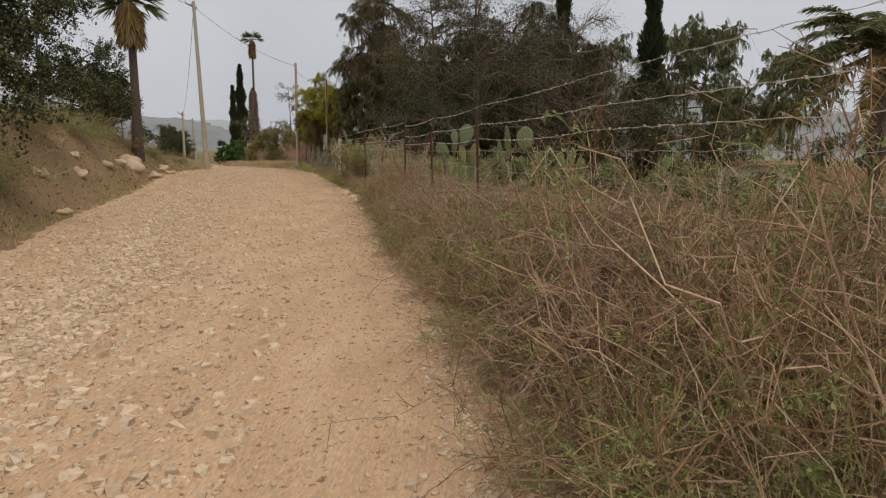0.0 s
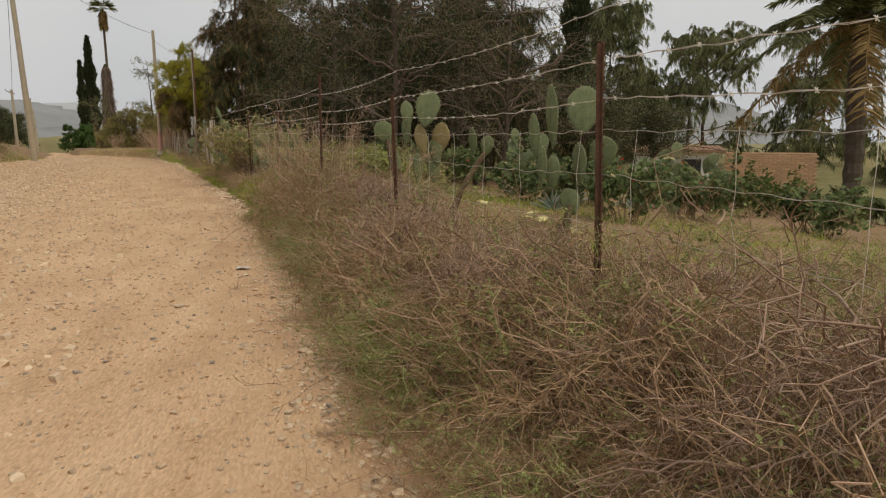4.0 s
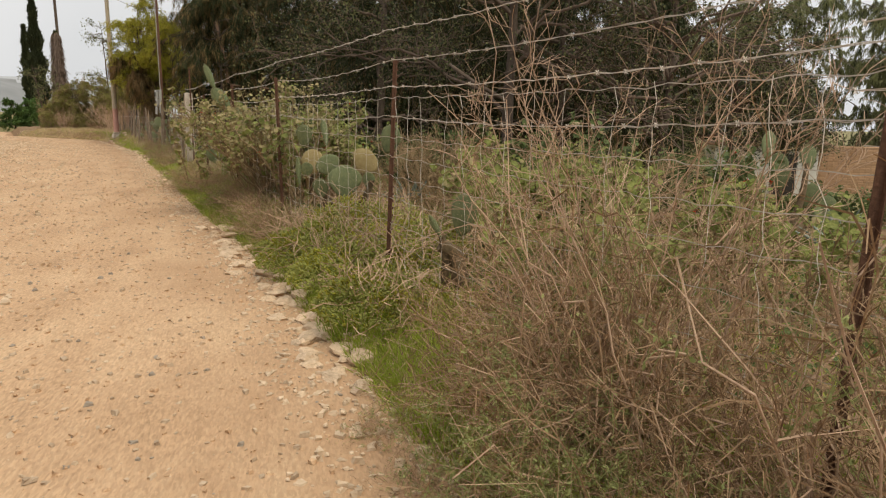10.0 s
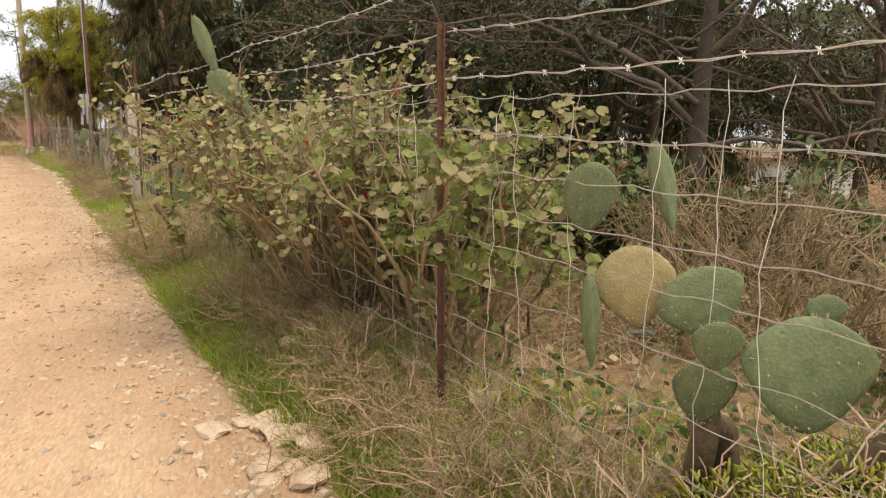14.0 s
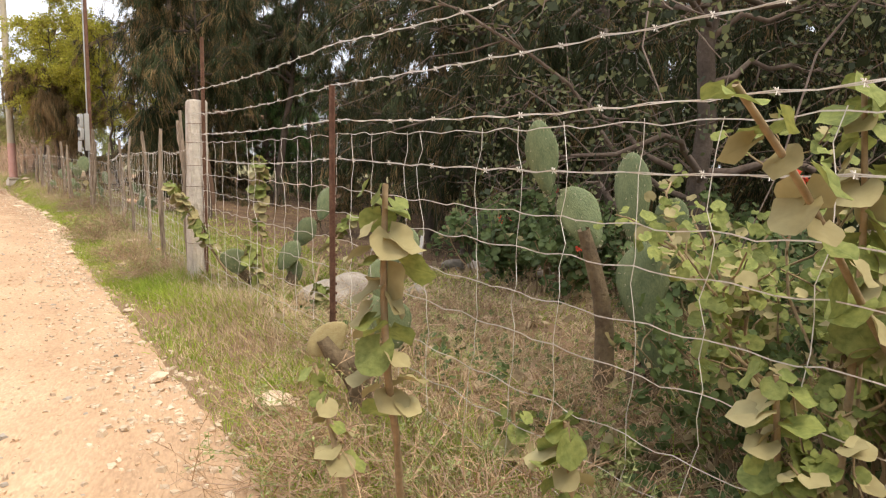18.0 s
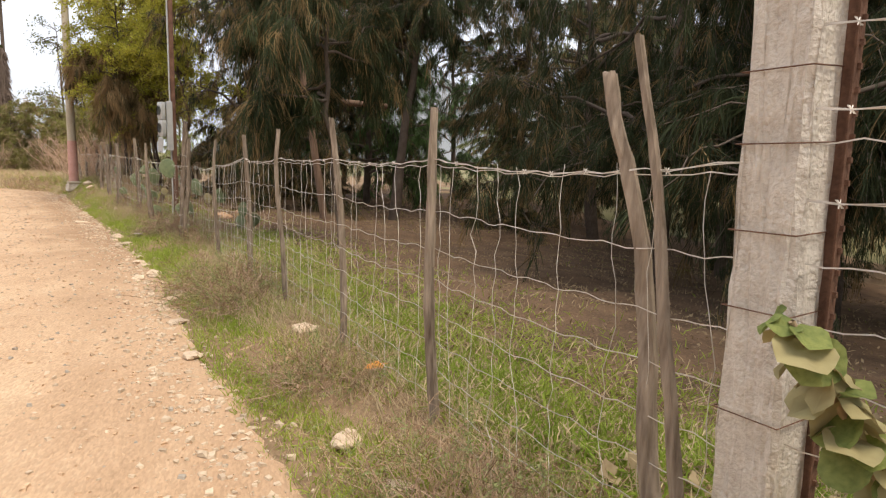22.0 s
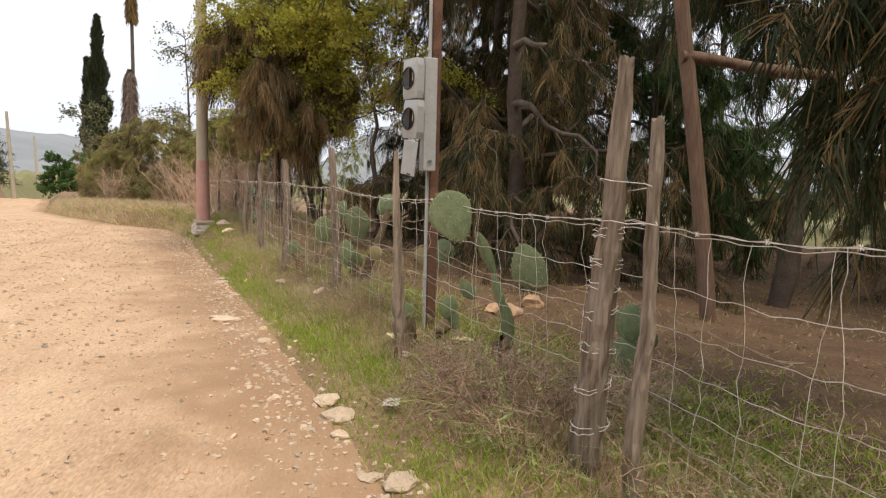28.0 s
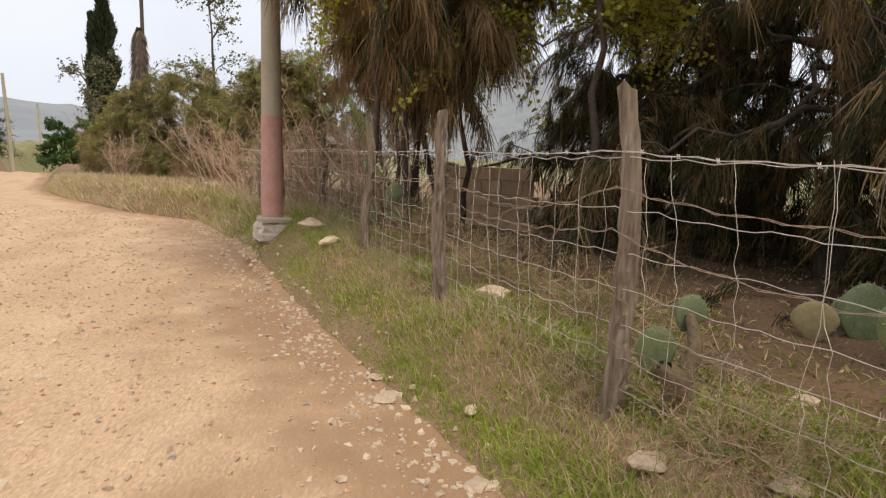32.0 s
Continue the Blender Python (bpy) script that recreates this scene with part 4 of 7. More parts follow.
for k, x, y, s, turn in [(1, 24.0, 60.0, 1.1, 40), (2, 36.0, 50.0, 1.0, 100), (2, 11.0, 57.0, 1.0, 200), (1, 33.0, 62.0, 1.0, 150), (2, 44.0, 58.0, 1.2, 20), (0, 22.0, 50.5, 0.9, 80), (0, 31.0, 45.5, 0.9, 210), (1, 52.0, 52.0, 1.0, 300), (2, 17.0, 66.0, 1.2, 260), (0, 38.0, 42.0, 0.9, 130), (2, 60.0, 44.0, 1.2, 60)]:
    copy_thing(YARD[k], pose(x, y, stand(x, y, 0.1), 0, 0, turn) @ Matrix.Diagonal((s, s, s, 1)))
for i, (x, y, h, r) in enumerate([(-16.2, 72.0, 9.5, 2.4), (-23.2, 78.0, 6.2, 2.0)]):
    tree("eucalyptus_tree", x, y, h, r, 480 + i, "leaf", "sparse tree with thin open foliage against the sky", 14, 8, 15, 0.42, 0.09, (-0.6, 0), "roadside trees", 0.3, ("leaf_olive", "leaf_dark"), 0.3, 0.12)
for i, (x, y, h, r) in enumerate([(-8.3, 10.2, 3.6, 1.9), (-10.8, 15.0, 3.6, 1.9), (-8.4, 7.2, 3.2, 1.8), (-13.2, 22.0, 4.0, 2.0), (-14.6, 27.0, 3.6, 1.8), (-16.4, 32.0, 3.4, 1.7), (-15.0, 18.0, 4.2, 2.2), (-18.5, 38, 3.4, 1.8), (-8.6, 3.6, 3.4, 1.8), (-29.5, 73.0, 2.0, 1.4), (-31.6, 78.0, 2.6, 1.7), (-34.0, 83.0, 3.0, 1.9), (-36.5, 89.0, 3.4, 2.0), (-28.6, 68.5, 1.6, 1.2), (-38.5, 96.0, 4.0, 2.4)]):
    tree("bank_shrub", x, y, h, r, 500 + i, "leaf", "brown-green shrub on the dry road bank", 24, 13, 64, 0.06, 0.06, (0, 0), "bank shrubs", 0.15, ("leaf_dark", "leaf_olive"), 0.4, 0.085)


def cypress(x, y, h, r, seed):
    rng = np.random.default_rng(seed)
    t = empty("cypress_tree", pose(x, y, stand(x, y, 0.1)), "tall narrow dark cypress tree", "tree", "cypresses")
    g = Geo()
    g.tubes(np.array([[[0, 0, 0], [0.05, 0, h * 0.5], [0, 0.04, h * 0.95]]]), np.array([[0.2, 0.12, 0.03]]), 7)
    part("trunk", g.mesh("trunk", [M["bark"]]), t)
    n = int(1000 * h * r)
    u = rng.uniform(0.03, 1, n)
    rad = r * np.minimum(1, (1 - u) * 2.4) ** 0.8 * np.minimum(1, u * 6 + 0.5) * (0.75 + 0.25 * np.sin(u * 31 + seed)) * rng.uniform(0.35, 1.1, n)
    a = rng.uniform(0, 2 * np.pi, n)
    b = np.stack([np.cos(a) * rad, np.sin(a) * rad, u * h], -1)
    w = unit(np.stack([np.cos(a) * 0.35, np.sin(a) * 0.35, np.ones(n)], -1) + rng.normal(size=(n, 3)) * 0.2)
    g = Geo()
    g.ribbons(arcs(b, w, 0.42, 0, 3, 0.05, rng), np.array([0.03, 0.05, 0.01]), 0, rng)
    part("crown", g.mesh("crown", [M["leaf_dark"]]), t)


for i, (x, y, h, r) in enumerate([(-28.0, 92.2, 13.6, 0.85), (-30.6, 97.0, 11.6, 0.6), (12.2, 38.5, 14.0, 0.75), (8.4, 46.0, 15.5, 0.7)]):
    cypress(x, y, h, r, 30 + i)


def fan_palm(x, y, h, seed, skirt=1.6, crown=1.1):
    rng = np.random.default_rng(seed)
    t = empty("fan_palm", pose(x, y, stand(x, y, 0.1)), "tall thin fan palm with a skirt of dead leaves", "palm", "palms")
    g = Geo()
    g.tubes(np.array([[[0, 0, 0], [0.05, 0, h * 0.3], [0.02, 0.05, h * 0.7], [0, 0, h]]]), np.array([[0.3, 0.2, 0.17, 0.16]]), 9)
    part("trunk", g.mesh("trunk", [M["bark"]], True), t)
    n = 900 if skirt < 5 else 2200
    a, u = rng.uniform(0, 2 * np.pi, n), rng.uniform(0, 1, n)
    b = np.stack([np.cos(a) * 0.2, np.sin(a) * 0.2, h - u * skirt], -1)
    w = unit(np.stack([np.cos(a) * 0.5, np.sin(a) * 0.5, -np.ones(n)], -1) + rng.normal(size=(n, 3)) * 0.15)
    g = Geo()
    g.ribbons(arcs(b, w, 0.75 if skirt < 5 else 0.75 + 0.9 * u, 0.3, 3, 0.04, rng), np.array([0.03, 0.05, 0.01]), 0, rng)
    part("dead_skirt", g.mesh("dead_skirt", [M["palm_dry" if skirt < 5 else "branch_brown"]]), t, "brown dead palm leaves")
    for j in range(26):
        a, e = rng.uniform(0, 2 * np.pi), rng.uniform(-0.3, 1.1)
        d = np.array([np.cos(a) * np.cos(e), np.sin(a) * np.cos(e), np.sin(e)])
        s = unit(np.cross(d, [0, 0, 1.0]))
        o = np.array([0, 0, h]) + d * crown * 0.5
        f = np.linspace(-1.2, 1.2, 16)
        wv = unit(np.cos(f)[:, None] * d + np.sin(f)[:, None] * s)
        g = Geo()
        g.tubes(np.array([[[0, 0, h], o]]), 0.015, 3)
        g.ribbons(arcs(np.repeat(o[None], 16, 0), wv, crown * 0.75, 0.3, 4, 0.02, rng), np.array([0.02, 0.04, 0.03, 0.005]), 0, rng)
        part("frond", g.mesh("frond", [M["palm_leaf"]]), t)


fan_palm(-31.2, 110.0, 21.0, 1, 2.2, 1.7)
fan_palm(-13.9, 30.0, 7.0, 2, 1.2, 1.3)
fan_palm(-30.2, 106.0, 12.8, 3, 7.0, 0.25)


def date_palm(x, y, h, seed, frond=3.4):
    rng = np.random.default_rng(seed)
    t = empty("date_palm", pose(x, y, stand(x, y, 0.1)), "thick date palm with long arching feather fronds", "palm", "palms")
    g = Geo()
    zz = np.linspace(0, h, 22)
    g.tubes(np.stack([0.1 * np.sin(zz), 0 * zz, zz], -1)[None], (0.26 + 0.05 * (np.arange(22) % 2))[None], 10)
    part("trunk", g.mesh("trunk", [M["bark"]]), t)
    for j in range(46):
        a, e = rng.uniform(0, 2 * np.pi), rng.uniform(-0.5, 1.2)
        d = np.array([[np.cos(a) * np.cos(e), np.sin(a) * np.cos(e), np.sin(e)]])
        R = arcs(np.array([[0, 0, h]]), d, frond * rng.uniform(0.8, 1.1), 0.45, 12, 0.006, rng)
        g = Geo()
        g.tubes(R, np.linspace(0.03, 0.006, 12)[None], 4)
        b, bd = along(R, 150, rng, 0.12, 1.0)
        s = unit(np.cross(bd, [0, 0, 1.0])) * np.where(rng.uniform(size=150) < 0.5, 1, -1)[:, None]
        g.ribbons(arcs(b, unit(s + bd * 0.7 + rng.normal(size=b.shape) * 0.15), 0.5, 0.25, 3, 0.02, rng), np.array([0.02, 0.026, 0.004]), 0, rng)
        part("frond", g.mesh("frond", [M["palm_leaf" if e > -0.1 else "palm_dry"]]), t)


date_palm(16.4, 24.5, 6.6, 5, 4.3)
date_palm(8.0, 66.0, 3.0, 6, 3.0)

# ---------------------------------------------------------------- roadside bushes
def bush_mesh(seed, r, h, stems, twigs, green, fine=0.0036, low=0.15):
    """A tangled mound of thin kinked stems that fork into finer and finer twigs, with small leaves on the green ones."""
    rng = np.random.default_rng(seed)
    a = rng.uniform(0, 2 * np.pi, stems)
    e = rng.uniform(low, 1.45, stems)
    base = np.stack([np.cos(a), np.sin(a), 0 * a], -1) * rng.uniform(0, r * 0.5, stems)[:, None]
    way = np.stack([np.cos(a) * np.cos(e), np.sin(a) * np.cos(e), np.sin(e)], -1)
    L = np.where(e > 0.8, h, r) * rng.uniform(0.5, 1.05, stems)
    P = arcs(base, unit(way + rng.normal(size=way.shape) * 0.25), L, 0.16, 7, 0.08, rng)
    P[..., 2] = np.abs(P[..., 2])
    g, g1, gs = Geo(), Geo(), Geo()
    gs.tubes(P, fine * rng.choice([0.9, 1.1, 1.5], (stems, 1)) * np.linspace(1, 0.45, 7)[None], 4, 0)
    b, d = along(P, twigs, rng, 0.12, 1.0)
    Q = arcs(b, unit(d * 0.75 + rng.normal(size=b.shape) * 0.55 + [0, 0, 0.12]), rng.uniform(0.14, 0.4, len(b)), 0.04, 4, 0.09, rng)
    pick = rng.uniform(size=len(b)) < green
    w = fine * 0.62 * np.array([1, 0.9, 0.75, 0.5])[None]
    b2, d2 = along(Q, 4, rng, 0.12, 1.0)
    Q2 = arcs(b2, unit(d2 * 0.7 + rng.normal(size=b2.shape) * 0.6), rng.uniform(0.05, 0.17, len(b2)), 0.03, 3, 0.07, rng)
    p2 = np.repeat(pick, 4)
    b3, d3 = along(Q2, 1, rng, 0.2, 1.0)
    Q3 = arcs(b3, unit(d3 * 0.6 + rng.normal(size=b3.shape) * 0.6), rng.uniform(0.018, 0.055, len(b3)), 0.0, 2, 0.0, rng)
    p3 = p2
    # the fine twigs' dark colour stands for the mound's inner shade
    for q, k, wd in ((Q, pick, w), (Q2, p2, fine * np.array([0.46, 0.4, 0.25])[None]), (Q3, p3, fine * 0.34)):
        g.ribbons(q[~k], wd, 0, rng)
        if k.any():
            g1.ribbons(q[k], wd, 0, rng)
    if pick.any():
        c, _ = along(Q2[p2], 6, rng, 0.05, 1.0)
        g1.leaves(c + rng.normal(size=c.shape) * 0.004, 0.021, rng, 0, 0.26)
    else:
        g1.leaves(Q[:4, -1], 0.01, rng, 0, 0.26)
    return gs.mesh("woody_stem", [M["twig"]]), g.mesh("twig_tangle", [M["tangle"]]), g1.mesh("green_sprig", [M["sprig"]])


BUSH = [bush_mesh(1, 0.95, 0.95, 84, 8, 0.08), bush_mesh(2, 0.85, 1.05, 78, 8, 0.4), bush_mesh(3, 0.8, 1.15, 78, 8, 0.85), bush_mesh(4, 0.6, 0.55, 60, 7, 0.25)]
BUSH_LABEL = ["brown tangled dry bush at the road edge", "half-dry grey-green bush against the fence", "feathery green weed bush against the fence", "small low dry weed bush"]


def bush(x, y, k, s=1.0, hs=1.0, seed=0):
    b = empty("dry_bush", pose(x, y, stand(x, y, 0.03), 0, 0, seed * 77 % 360) @ Matrix.Diagonal((s, s, s * hs, 1)), BUSH_LABEL[k], "bush", "roadside bushes")
    part("woody_stem", BUSH[k][0], b, "bare brown stems")
    tagged(part("twig_tangle", BUSH[k][1], b), kind="stuff")
    tagged(part("green_sprig", BUSH[k][2], b, "grey-green leafy sprigs"), kind="stuff")
    return b


def dead_heap(seed, n):
    """A low heap of dead sticks that lie across one another, forking into bent twigs."""
    rng = np.random.default_rng(seed)
    a, c = rng.uniform(0, 2 * np.pi, n), rng.uniform(0, 2 * np.pi, n)
    d = np.sqrt(rng.uniform(0, 1, n)) * 0.45
    base = np.stack([np.cos(c) * d, np.sin(c) * d, 0.04 + 0.3 * rng.uniform(size=n) * (1 - d)], -1)
    P = arcs(base, unit(np.stack([np.cos(a), np.sin(a), rng.uniform(0.05, 0.6, n)], -1)), rng.uniform(0.3, 0.62, n), rng.uniform(0.1, 0.5, (n, 1)), 8, 0.06, rng)
    P[..., 2] = np.maximum(P[..., 2], 0.02)
    gs, g = Geo(), Geo()
    gs.tubes(P, rng.uniform(0.0035, 0.0075, (n, 1)) * np.linspace(1, 0.4, 8)[None], 5)
    b, w = along(P, 5, rng, 0.2, 1.0)
    Q = arcs(b, unit(w * 0.8 + rng.normal(size=b.shape) * 0.5), rng.uniform(0.12, 0.3, len(b)), 0.08, 5, 0.08, rng)
    gs.tubes(Q, rng.uniform(0.0018, 0.0035, (len(b), 1)) * np.linspace(1, 0.5, 5)[None], 4)
    b, w = along(Q, 5, rng, 0.2, 1.0)
    g.ribbons(arcs(b, unit(w * 0.7 + rng.normal(size=b.shape) * 0.6), rng.uniform(0.06, 0.2, len(b)), 0.05, 4, 0.09, rng), 0.0022 * np.array([1, 0.9, 0.7, 0.4])[None], 0, rng)
    return gs.mesh("dead_branch", [M["dead_stick"]], True), g.mesh("twig_tangle", [M["dead_stick"]])


brush = bush_mesh(9, 0.95, 0.5, 80, 6, 0.0, 0.005, 0.05)
HEAP = [dead_heap(31, 42), dead_heap(32, 36)]
rh = random.Random(41)
for i in range(24):
    y = 3.7 + i * 0.48 + rh.uniform(-0.2, 0.2)
    u = rh.choice([0.35, 0.6, 0.85]) if y < 7.3 else rh.choice([0.62, 0.85, 0.95])
    x = float(table(EDGE_R, y)) + 0.2 + (float(table(FENCE, y)) - float(table(EDGE_R, y))) * u
    s = rh.uniform(0.75, 1.1) * (1.0 if y < 7.3 else 0.75)
    b = empty("dead_brush", pose(x, y, stand(x, y) + 0.08 + (0.42 if y < 7.3 else 0.24) * u, rh.uniform(-8, 8), -14, i * 83 % 360) @ Matrix.Diagonal((s, s, s, 1)), "heap of dead pinkish-brown branches over the bush", "brush", "roadside bushes")
    tagged(part("dead_branch", HEAP[i % 2][0], b, "thick bare dead branches"), kind="stuff")
    tagged(part("twig_tangle", HEAP[i % 2][1], b), kind="stuff")

for i, (x, y, s) in enumerate([(-7.7, 42.9, 0.75), (-7.35, 42.5, 0.7), (-7.2, 43.1, 0.7), (-7.75, 43.6, 0.6), (-6.9, 42.6, 0.7), (-8.5, 46.3, 0.6), (-9.0, 48.0, 0.6)]):
    b = empty("dead_brush", pose(x, y, stand(x, y) + 0.02, 0, 0, i * 47) @ Matrix.Diagonal((s, s, s * 0.9, 1)), "low heap of dry dead branches at the fence foot", "brush", "fence brush")
    tagged(part("dead_branch", HEAP[i % 2][0], b, "thick bare dead branches"), kind="stuff")
    tagged(part("twig_tangle", HEAP[i % 2][1], b), kind="stuff")
rb = random.Random(4)
for y in np.arange(-1.8, 17.4, 0.7):
    e, f = float(table(EDGE_R, y)), float(table(FENCE, y))
    for u in (0.30, 0.62, 0.98, 1.35):
        if u > 1.1 and y > 5:
            continue
        if u > 0.9 and rb.random() < 0.4:
            continue
        if y > 16.5 and u < 0.5:
            continue
        k = rb.choice([0, 0, 1, 2]) if y < 6.5 else rb.choice([0, 0, 0, 1]) if u > 0.4 else rb.choice([0, 1, 1, 2])
        if y < 4 and u > 0.5:
            k = rb.choice([0, 1, 2])
        s = rb.uniform(0.75, 1.0) * (0.72 if u < 0.4 else 1.0) * (1.2 if y < 5.5 else 1.0)
        tall = float(np.interp(y, [0, 5.5, 7, 8.5, 10, 11, 13.4, 14.6, 16.6, 17.6, 18.6], [1.3, 1.25, 1.0, 0.9, 0.85, 0.72, 0.95, 1.25, 1.35, 0.8, 0.5]))
        bush(e + 0.16 + (f - e) * u + rb.uniform(-0.1, 0.1), y + rb.uniform(-0.2, 0.2), k, s, rb.uniform(0.88, 1.1) * (0.72 if u < 0.4 else 1.0) * tall, rb.randrange(999))
for y in np.arange(1.2, 17.5, 0.5):
    bush(float(table(EDGE_R, y)) + rb.uniform(0.0, 0.22), y, rb.choice([3, 3, 0]), rb.uniform(0.32, 0.5), 0.75, rb.randrange(360))
for i in range(16):
    y = rb.uniform(23.5, 29.0)
    bush(float(table(FENCE, y)) + rb.uniform(0.5, 3.0), y, rb.choice([3, 3, 0]), rb.uniform(0.5, 0.8), 0.75, rb.randrange(360))
for i in range(16):
    y = rb.uniform(3.5, 13.0)
    bush(float(table(FENCE, y)) + rb.uniform(0.7, 3.2), y, rb.choice([1, 2, 2, 3]), rb.uniform(0.55, 0.85), 0.75, rb.randrange(360))
for x, y, k, s in [(-2.85, 23.3, 0, 0.5), (-3.02, 24.0, 0, 0.48), (-3.2, 24.7, 0, 0.45), (-2.62, 21.9, 0, 0.62), (-2.8, 22.6, 0, 0.66), (-2.5, 21.3, 0, 0.5), (-1.2, 23.0, 3, 1.0), (-0.7, 20.4, 3, 0.9), (-0.2, 22.4, 3, 1.0), (-1.6, 24.6, 3, 1.0), (0.4, 19.3, 3, 0.9), (-2.0, 27.2, 3, 0.9), (0.9, 17.2, 3, 1.0), (-2.9, 29.3, 3, 0.7), (-3.2, 24.4, 3, 0.9), (-3.9, 26.6, 3, 0.9), (-4.2, 27.6, 3, 1.0), (-6.3, 36.6, 3, 0.9), (-6.5, 37.4, 3, 1.0), (-6.9, 41.0, 3, 0.9), (-7.4, 42.4, 3, 1.0), (-7.6, 43.2, 3, 1.0), (-5.4, 32.6, 3, 0.8), (-5.8, 34.4, 3, 0.7), (-8.3, 45.4, 3, 0.7), (-9.0, 47.2, 3, 0.6)]:
    bush(x, y, k, s, 0.8, int(x * 100) % 360)

# the same kinds of tree again as a dark backdrop beyond the yard
far_src = [o for o in scene.objects if o.parent is None and o.name.split(".")[0] in ("casuarina_tree", "broadleaf_tree")]
for i, (x, y) in enumerate([(-1.5, 66.0), (21.0, 66.0)]):
    copy_thing(far_src[i % 5 + 2], pose(x, y, stand(x, y, 0.2), 0, 0, i * 71))
# ---------------------------------------------------------------- prickly pears
def pad_mesh(seed, mat, spiny=True):
    """A flattened, egg-shaped cactus pad one metre high, standing on its narrow end, with rows of spine cushions."""
    rng = np.random.default_rng(seed)
    bm = bmesh.new()
    bmesh.ops.create_uvsphere(bm, u_segments=18, v_segments=12, radius=0.5)
    for v in bm.verts:
        z = v.co.z + 0.5
        v.co.x *= (0.62 + 0.52 * math.sin(min(z, 1) * 2.2)) * (1 + 0.04 * math.sin(z * 9 + seed))
        v.co.y *= 0.16 * (1 + 0.25 * math.sin(v.co.x * 7 + seed)) + 0.03
        v.co.y += 0.05 * math.sin(z * 3 + seed) * (v.co.x + 0.2)
        v.co.z = z
    me = bpy.data.meshes.new("pad")
    bm.to_mesh(me)
    bm.free()
    me.materials.append(mat)
    for p in me.polygons:
        p.use_smooth = True
    g = Geo()
    V = np.array([v.co for v in me.vertices])
    Nn = np.array([v.normal for v in me.vertices])
    pick = rng.permutation(len(V))[:85]
    for j in range(3):
        d = unit(Nn[pick] + rng.normal(size=(len(pick), 3)) * 0.5)
        g.tubes(np.stack([V[pick], V[pick] + d * 0.05], 1), np.array([[0.0045, 0.001]]), 3)
    return me, g.mesh("spine", [M["spine"]])


DEAD_PAD = pad_mesh(7, M["cactus_dead"])[0]
PADS = [pad_mesh(1, M["cactus"]), pad_mesh(2, M["cactus"]), pad_mesh(3, M["cactus_dry"])]


def prickly_pear(x, y, pads, seed, dry=()):
    """pads: place of the pad's middle, its height, width, the way it faces and how far it leans."""
    z = stand(x, y)
    pads = [(q[0], q[1], q[2] + float(cross_fall(q[0], q[1])), *q[3:]) for q in pads]
    t = empty("prickly_pear", pose(x, y, z), "green prickly pear cactus with flat oval pads behind the wire", "cactus", "prickly pears")
    r = random.Random(seed)
    for q in pads:
        bz = q[2] - q[3] * 0.42
        if bz - z > 0.12 and not any(p is not q and abs(p[0] - q[0]) < 0.3 and p[2] < q[2] - 0.05 and p[2] + p[3] * 0.55 > bz - 0.05 for p in pads):
            g = Geo()
            u = np.linspace(0, 1, 7)[:, None]
            lower = np.array([(q[0] - x) * 0.35, (q[1] - y) * 0.35, -0.05])
            upper = np.array([q[0] - x, q[1] - y, bz - z + 0.08])
            P = lower * (1 - u) + upper * u + np.array([[0.03 * math.sin(5 * v + seed), 0.02 * math.cos(4 * v), 0] for v in u[:, 0]])
            g.tubes(P[None], (np.array([0.075, 0.066, 0.06, 0.055, 0.05, 0.045, 0.035]) * min(1.0, 0.4 + q[4] * 2.2))[None], 8)
            part("woody_stem", g.mesh("woody_stem", [M["cactus_stem"]], True), t, "brown woody cactus stem")
    for i, (px, py, pz, h, w, turn, *tilt) in enumerate(pads):
        me, sp = PADS[2 if i in dry else r.randrange(2)]
        m = pose(px - x, py - y + r.uniform(-0.05, 0.05), max(pz - z, h * 0.32), 0, 0, turn + r.uniform(-12, 12)) @ pose(0, 0, 0, r.uniform(-10, 10), -tilt[0] if tilt else r.uniform(-14, 14), 0) @ Matrix.Translation((0, 0, -h * 0.5)) @ Matrix.Diagonal((max(w, 0.05) * 0.94, min(h, 0.3) * 0.75, h, 1))
        p = part("pad", me, t, "yellowed drying cactus pad" if i in dry else "", m)
        tagged(part("spine", sp, p), kind="stuff")
    low = min(pads, key=lambda p: p[2])
    g = Geo()
    a = np.array([[0, 0, -0.1], [(low[0] - x) * 0.4, (low[1] - y) * 0.4, max(low[2] - z, 0.2) * 0.6], [(low[0] - x) * 0.8, (low[1] - y) * 0.8, max(low[2] - z, 0.25) * 0.72]])
    g.tubes(a[None], np.array([[0.07, 0.06, 0.05]]), 7)
    part("woody_stem", g.mesh("woody_stem", [M["cactus_stem"]], True), t, "brown woody cactus stem")


